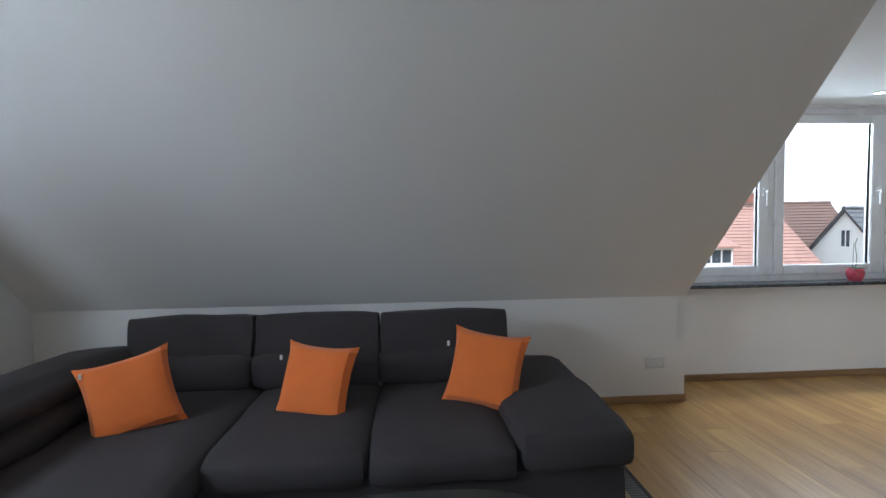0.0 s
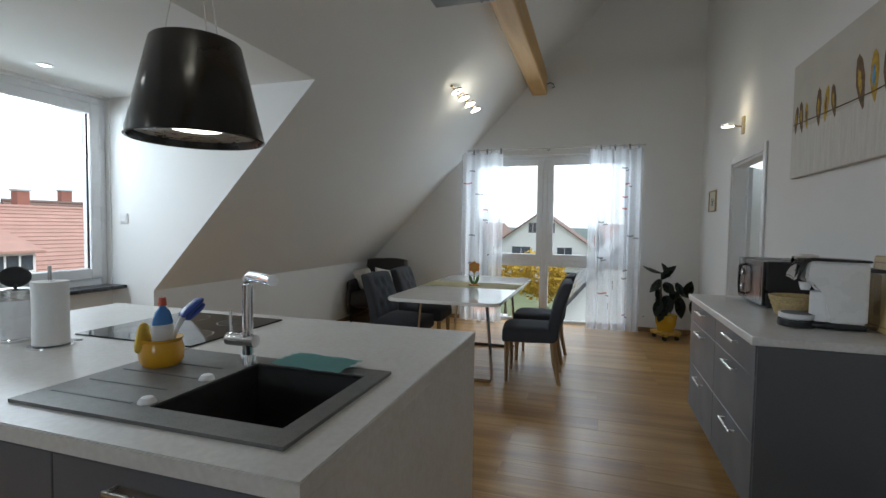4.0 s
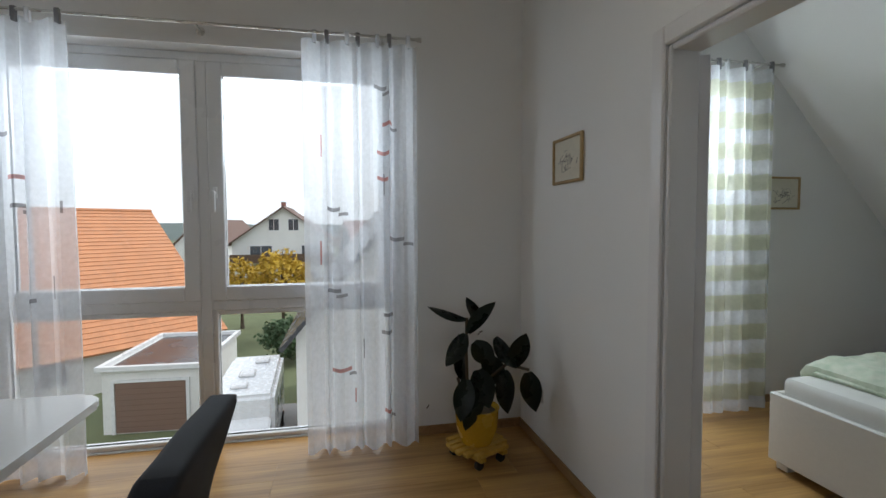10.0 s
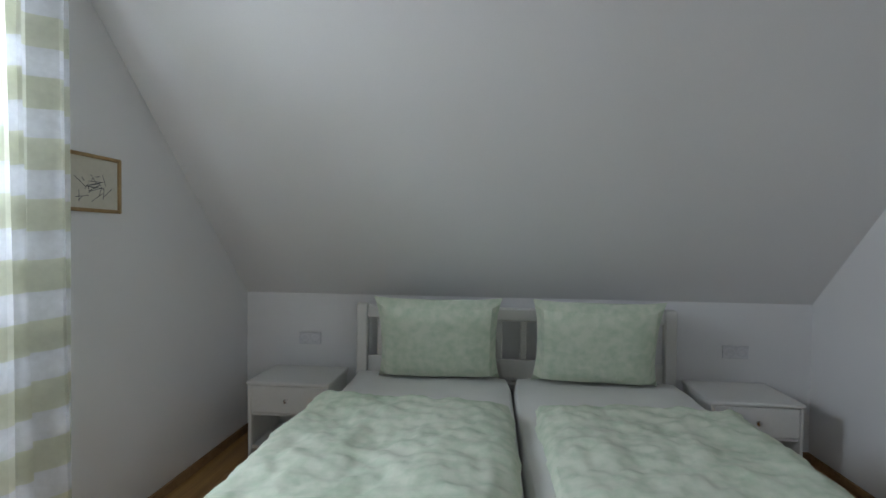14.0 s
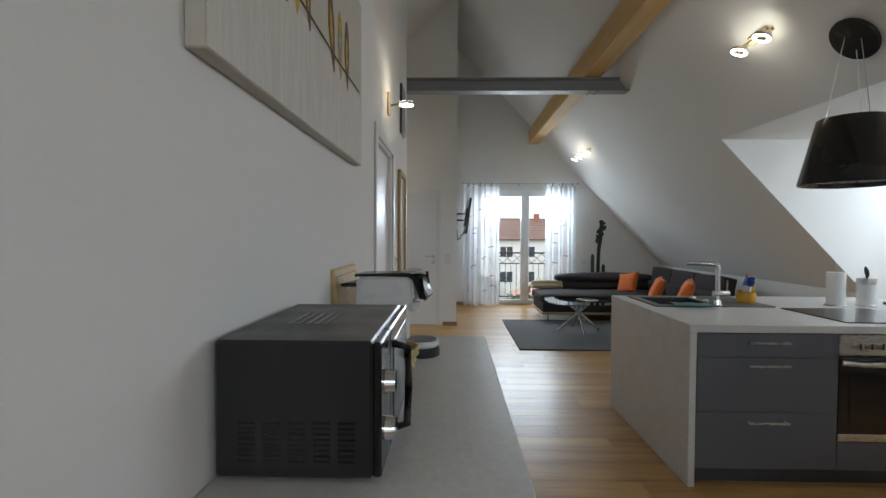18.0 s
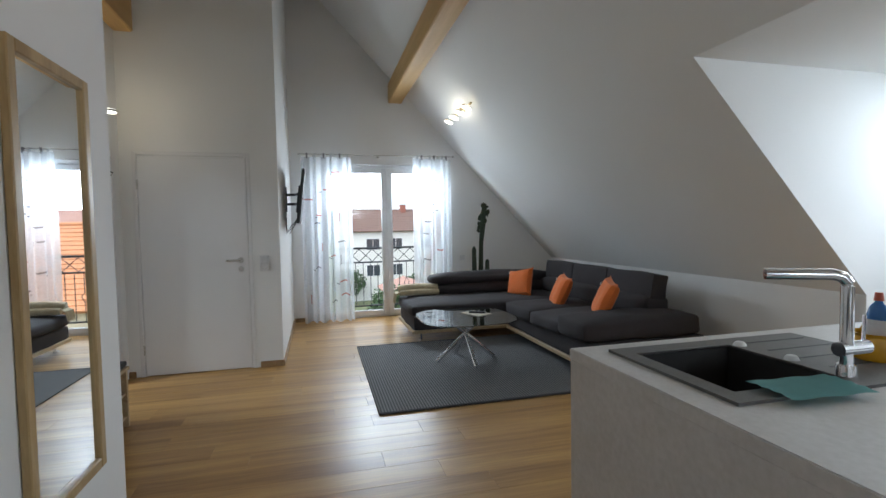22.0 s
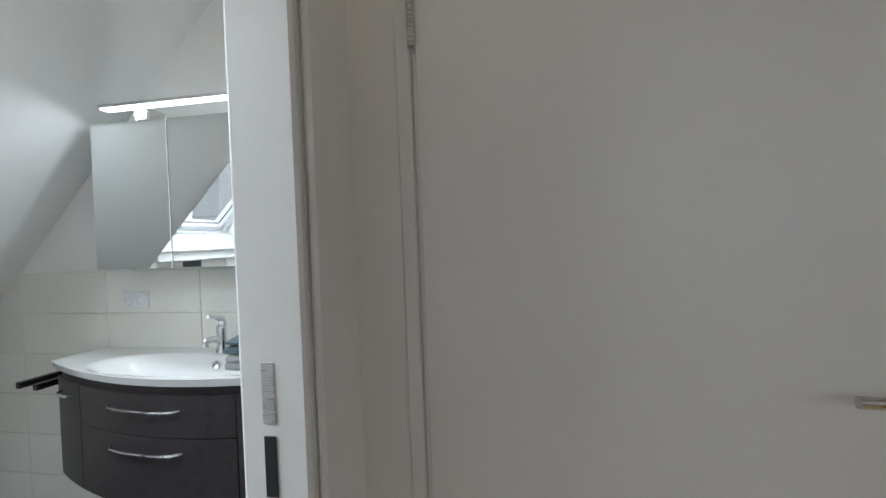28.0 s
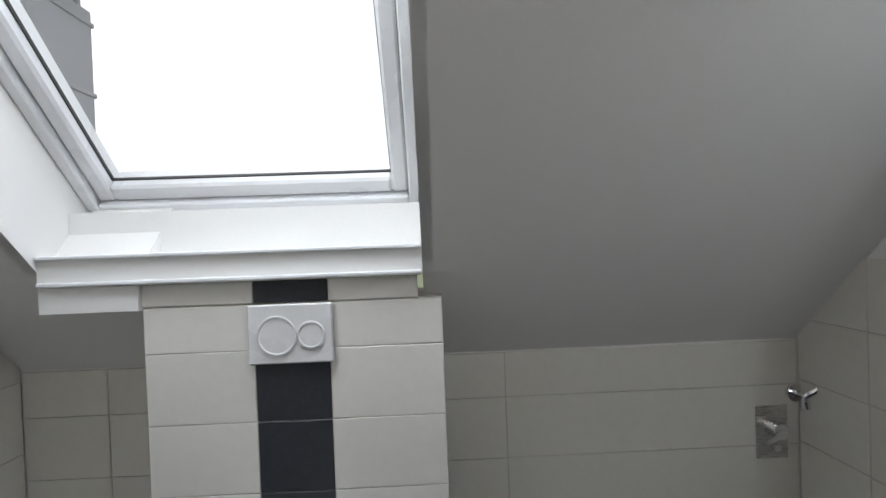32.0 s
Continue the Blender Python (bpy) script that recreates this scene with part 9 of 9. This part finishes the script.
def tree(name, at, h, rx, rz_, material, label, n, size, seed, base=1.2, cat="tree", cone=False):
    th = thing(name, at, label, cat)
    r = random.Random(seed)
    part("trunk", bent(bmesh.new(), [(0, 0, 0), (0.05, 0.03, h * 0.35), (-0.03, 0.05, h * 0.7), (0.0, 0.0, h * 0.95)], [h * 0.03, h * 0.022, h * 0.014, h * 0.004], 8), BARK, th)
    if not cone and h > 2.5:
        for i in range(6):
            a, z = r.uniform(0, 6.28), h * r.uniform(0.25, 0.6)
            part("limb", bent(bmesh.new(), [(0, 0, z), (math.cos(a) * rx * 0.35, math.sin(a) * rx * 0.35, z + h * 0.12), (math.cos(a) * rx * 0.75, math.sin(a) * rx * 0.75, z + h * 0.2)], [h * 0.012, h * 0.008, h * 0.003], 6), BARK, th)
    me = leaf_cloud(n, rx, rx, rz_, seed, size, base, cone)
    me.materials.append(material)
    cr = new("crown", me)
    cr.parent = th
    return th


tree("tree", (47.5, 5.6, G), 7.2, 2.9, 2.6, FOLIAGE_YELLOW, "yellow autumn tree in the neighbour's garden", 2600, 0.20, 5, 2.0)
tree("tree", (52.0, 9.5, G), 6.4, 2.2, 2.4, FOLIAGE_YELLOW, "small yellow autumn tree behind the garage", 1500, 0.20, 6, 1.6)
tree("spruce_tree", (66.0, 15.5, G), 10.0, 2.6, 4.8, SPRUCE_GREEN, "dark spruce between the houses", 2600, 0.28, 7, 0.6, cone=True)
tree("spruce_tree", (72.0, 0.5, G), 8.0, 2.4, 3.9, SPRUCE_GREEN, "dark spruce beside the gable house", 2000, 0.28, 8, 0.6, cone=True)
tree("shrub", (41.0, 4.4, G), 2.4, 2.3, 1.5, FOLIAGE_GREEN, "large dark green garden shrub", 2200, 0.16, 9, 0.1, "shrub")
tree("shrub", (30.0, -14.2, G), 2.4, 1.9, 1.5, FOLIAGE_GREEN, "round dark green shrub behind the fence", 2200, 0.13, 10, 0.1, "shrub")
for i, (x, y, r_, mt) in enumerate(((42, -22, 3.6, FOLIAGE_TAWNY), (47, -27, 3.9, FOLIAGE_TAWNY), (52, -24, 3.4, FOLIAGE_YELLOW), (60, -30, 4.0, FOLIAGE_TAWNY), (70, -27, 4.4, FOLIAGE_GREEN), (58, -17, 3.4, FOLIAGE_TAWNY), (85, -25, 4.5, FOLIAGE_GREEN))):
    tree("tree", (x, y, G), r_ * 1.7, r_, r_ * 0.75, mt, "tawny autumn tree in the gardens" if mt is FOLIAGE_TAWNY else "leafy garden tree behind the fence", 1700, 0.22, 20 + i, 0.6)
for i, (x, y, r_, mt) in enumerate(((-46, 11, 2.2, FOLIAGE_GREEN), (-42, 14, 1.8, FOLIAGE_TAWNY), (-50, 4, 2.8, FOLIAGE_GREEN), (-30, 2.5, 1.5, FOLIAGE_GREEN), (-95, 10, 6.5, FOLIAGE_GREEN), (-100, 40, 6.5, FOLIAGE_TAWNY), (-90, 24, 5.5, FOLIAGE_GREEN))):
    tree("tree", (x, y, G), r_ * 1.7, r_, r_ * 0.75, mt, "garden bush and tree beyond the lawn", 1300, 0.18 if r_ < 3 else 0.35, 40 + i, 0.4)
for i, (x, y, r_) in enumerate(((12, 45, 2.0), (38, 40, 1.6), (48, 75, 4.5), (20, 80, 5.0))):
    tree("tree", (x, y, G), r_ * 1.7, r_, r_ * 0.75, FOLIAGE_GREEN if i % 2 else FOLIAGE_TAWNY, "garden tree beside the street", 1100, 0.22, 60 + i, 0.4)

tree("shrub", (-31.5, 6.4, G), 3.4, 2.2, 2.1, FOLIAGE_GREEN, "tall green hedge bush by the lawn", 2600, 0.15, 77, 0.1, "shrub")
# wrought-iron rail outside the french window
rail = thing("balcony_railing", (-0.42, 1.90, 0.0), "dark wrought-iron railing with crosses and diamonds outside the window", "railing")
RH = 0.80
for z, r_ in ((1.02, 0.016), (0.80, 0.012), (0.12, 0.012)):
    part("rail", B(-r_, r_, -RH, RH, z - r_, z + r_, bev=0.003), RAIL_IRON, rail)
for k in range(8):
    a, b = -RH + 0.2 * k, -RH + 0.2 * (k + 1)
    for z0, z1 in ((0.812, 1.004), (1.004, 0.812)):
        part("cross_bar", rod(bmesh.new(), (0, a, z0), (0, b, z1), 0.006, n=8), RAIL_IRON, rail)
for k in range(15):
    y = -RH + 0.114 * k
    if k % 3 == 1:
        part("diamond_bar", bent(bmesh.new(), [(0, y, 0.788), (0, y, 0.54), (0, y - 0.04, 0.46), (0, y, 0.38), (0, y, 0.132)], 0.006, 8), RAIL_IRON, rail)
        part("diamond_bar", bent(bmesh.new(), [(0, y, 0.54), (0, y + 0.04, 0.46), (0, y, 0.38)], 0.006, 8), RAIL_IRON, rail)
    else:
        part("bar", rod(bmesh.new(), (0, y, 0.132), (0, y, 0.788), 0.006, n=8), RAIL_IRON, rail)
for y in (-RH, RH):
    part("wall_fixing", B(0.0, 0.085, y - 0.012, y + 0.012, 0.85, 0.88, bev=0.002), RAIL_IRON, rail)
# chimney beside the roof window
ch = thing("roof_chimney", (3.72, -3.10, 1.75), "small chimney clad in grey metal beside the roof window", "chimney")
part("stack", B(0.05, 0.30, -0.75, -0.42, -0.55, 0.62, bev=0.008), STEEL_GREY, ch, smooth=False)
for z in (-0.1, 0.25, 0.55):
    part("seam", B(0.044, 0.306, -0.756, -0.414, z, z + 0.02, bev=0.003), STEEL_GREY, ch, "folded metal seam")
part("flashing", B(-0.10, 0.40, -0.80, -0.33, -0.30, -0.24, bev=0.01), STEEL_GREY, ch, "grey metal flashing")
part("cap", B(-0.05, 0.35, -0.80, -0.37, 0.72, 0.76, bev=0.01), STEEL_GREY, ch)
for x in (0.06, 0.26):
    part("cap_post", boxes((x, x + 0.02, -0.70, -0.68, 0.62, 0.72), (x, x + 0.02, -0.49, -0.47, 0.62, 0.72)), STEEL_GREY, ch)


# ---- floor boards and tiles, piece by piece ----
floor = structure("floor", B(-0.33, 11.89, -3.89, 5.33, -0.0135, -0.006), SKIRT, "warm oak laminate floor laid in staggered boards", "floor")
PW = 0.193
rnd = random.Random(12)
plank_data = {}


def plank_mesh(length):
    """One board with eased edges, long side along its own x; alike lengths share one mesh."""
    key = round(length, 2)
    if key not in plank_data:
        plank_data[key] = mesh_of("plank", B(0, key - 0.0008, 0, PW - 0.0008, -0.006, 0.0, bev=0.0008), PLANK, False)
    return plank_data[key]


BATH = (BAX, 3.70, KS, NY - 0.11)
TURN = Matrix.Rotation(radians(90), 4, "Z")
rest = bmesh.new()
count = 0
for c in range(63):
    x = -0.34 + PW * c
    y = -3.6 - rnd.choice((0.0, 0.3, 0.55, 0.8, 1.05))
    while y < 5.0:
        a, b = max(y, -3.6), min(y + 1.28, 5.2)
        y += 1.28
        if x + PW > BATH[0] and x < BATH[1] and a < BATH[3]:
            if b < BATH[3] + 0.25:
                continue
            a = BATH[3] + 0.004
        if a > -1.05 and count < 300:
            ob = new("plank", plank_mesh(b - a))
            ob.parent = floor
            ob.matrix_local = Matrix.Translation((x + PW, a, 0)) @ TURN
            count += 1
        else:
            bx(rest, a, b - 0.0008, -x - PW, -x - 0.0008, -0.006, 0.0)
rb = part("far_planks", rest, PLANK, floor, "boards out of the walked way", smooth=False, at=TURN)
tagged(rb, kind="stuff")

bath_floor = structure("floor_bath", B(BATH[0], BATH[1], BATH[2], BATH[3], -0.0055, -0.003), GROUT, "dark anthracite bathroom floor tiles", "floor")
tile_data = {}


def tile(parent, size, m, material, nm="tile"):
    key = (round(size[0], 3), round(size[1], 3), material.name)
    if key not in tile_data:
        tile_data[key] = mesh_of(nm, B(0.001, key[0] - 0.001, 0.001, key[1] - 0.001, -0.004, 0.004, bev=0.0015), material, False)
    ob = new(nm, tile_data[key])
    ob.parent = parent
    ob.matrix_local = parent.matrix_world.inverted() @ m
    return ob


for i in range(5):
    for j in range(9):
        w = 0.60 if i < 4 else BATH[1] - BATH[0] - 2.4
        h = 0.30 if j < 8 else BATH[3] - BATH[2] - 2.4
        if w > 0.02 and h > 0.02:
            tile(bath_floor, (w, h), Matrix.Translation((BATH[0] + 0.6 * i, BATH[2] + 0.3 * j, 0)), TILE_DARK)


def tile_wall(name, axis, at, out, cols, zs, material, label, dark=()):
    """Tiles on a wall across axis, facing out along it; cols and zs are the joints."""
    d0, d1 = sorted((at + out * 0.0005, at + out * 0.004))
    bm = B(d0, d1, cols[0], cols[-1], zs[0], zs[-1]) if axis == 0 else B(cols[0], cols[-1], d0, d1, zs[0], zs[-1])
    base = structure(name, bm, GROUT, label, "wall")
    for k, (c0, c1) in enumerate(zip(cols, cols[1:])):
        for z0, z1 in zip(zs, zs[1:]):
            mt = TILE_DARK if k in dark else material
            if axis == 0:
                m = Matrix(((0, 0, out, at + out * 0.005), (out, 0, 0, c0 if out > 0 else c1), (0, 1, 0, z0), (0, 0, 0, 1)))
            else:
                m = Matrix(((-out, 0, 0, c1 if out > 0 else c0), (0, 0, out, at + out * 0.005), (0, 1, 0, z0), (0, 0, 0, 1)))
            tile(base, (c1 - c0, z1 - z0), m, mt)
    return base


tile_wall("wall_tiles_west", 0, BAX, 1, [KS + 0.01, -3.06, -2.54, -2.015, -1.49, -0.94], [0.0, 0.207, 0.414, 0.621, 0.828, 1.035, 1.242], TILE_CREAM, "cream wall tiles behind the basin")
tile_wall("wall_tiles_south", 1, KS, 1, [BAX + 0.01, 2.13, 2.334], [0.0, 0.203, 0.406, 0.609, 0.812, 0.96], TILE_CREAM, "cream tiles on the low shower wall")
tile_wall("wall_tiles_corner", 1, KS, 1, [3.132, 3.42, 3.69], [0.0, 0.203, 0.406, 0.609, 0.812, 0.96], TILE_CREAM, "cream tiles on the low wall beside the toilet")
tile_wall("wall_tiles_toilet", 1, -3.046, 1, [2.335, 2.641, 2.84, 3.13], [0.0, 0.10, 0.292, 0.484, 0.676, 0.868, 1.06, 1.183], TILE_WHITE, "white tiles with a dark vertical strip behind the toilet", dark=(1,))
tile_wall("wall_tiles_ledge", 1, -3.046, 1, [2.40, 2.641, 2.84, 3.36], [1.186, 1.246], TILE_WHITE, "white tiles below the ledge with one dark tile", dark=(1,))
tile_wall("wall_tiles_east", 0, 3.70, -1, [KS + 0.01, -2.85, -2.33, -2.18, -1.68, -1.18, -0.93], [0.0, 0.235, 0.47, 0.70, 0.93, 1.16], TILE_CREAM, "cream tiles with a dark vertical strip opposite the basin", dark=(2,))
tile_wall("wall_tiles_strip", 0, 3.70, -1, [-2.33, -2.18], [1.162, 1.40, 1.63, 1.86], TILE_DARK, "dark tile strip rising on the bathroom wall")
tile_wall("wall_tiles_shower", 0, 3.70, -1, [-2.175, -1.68, -1.18, -0.93], [1.162, 1.40, 1.63, 1.86, 2.09], TILE_CREAM, "cream tiles of the shower wall")
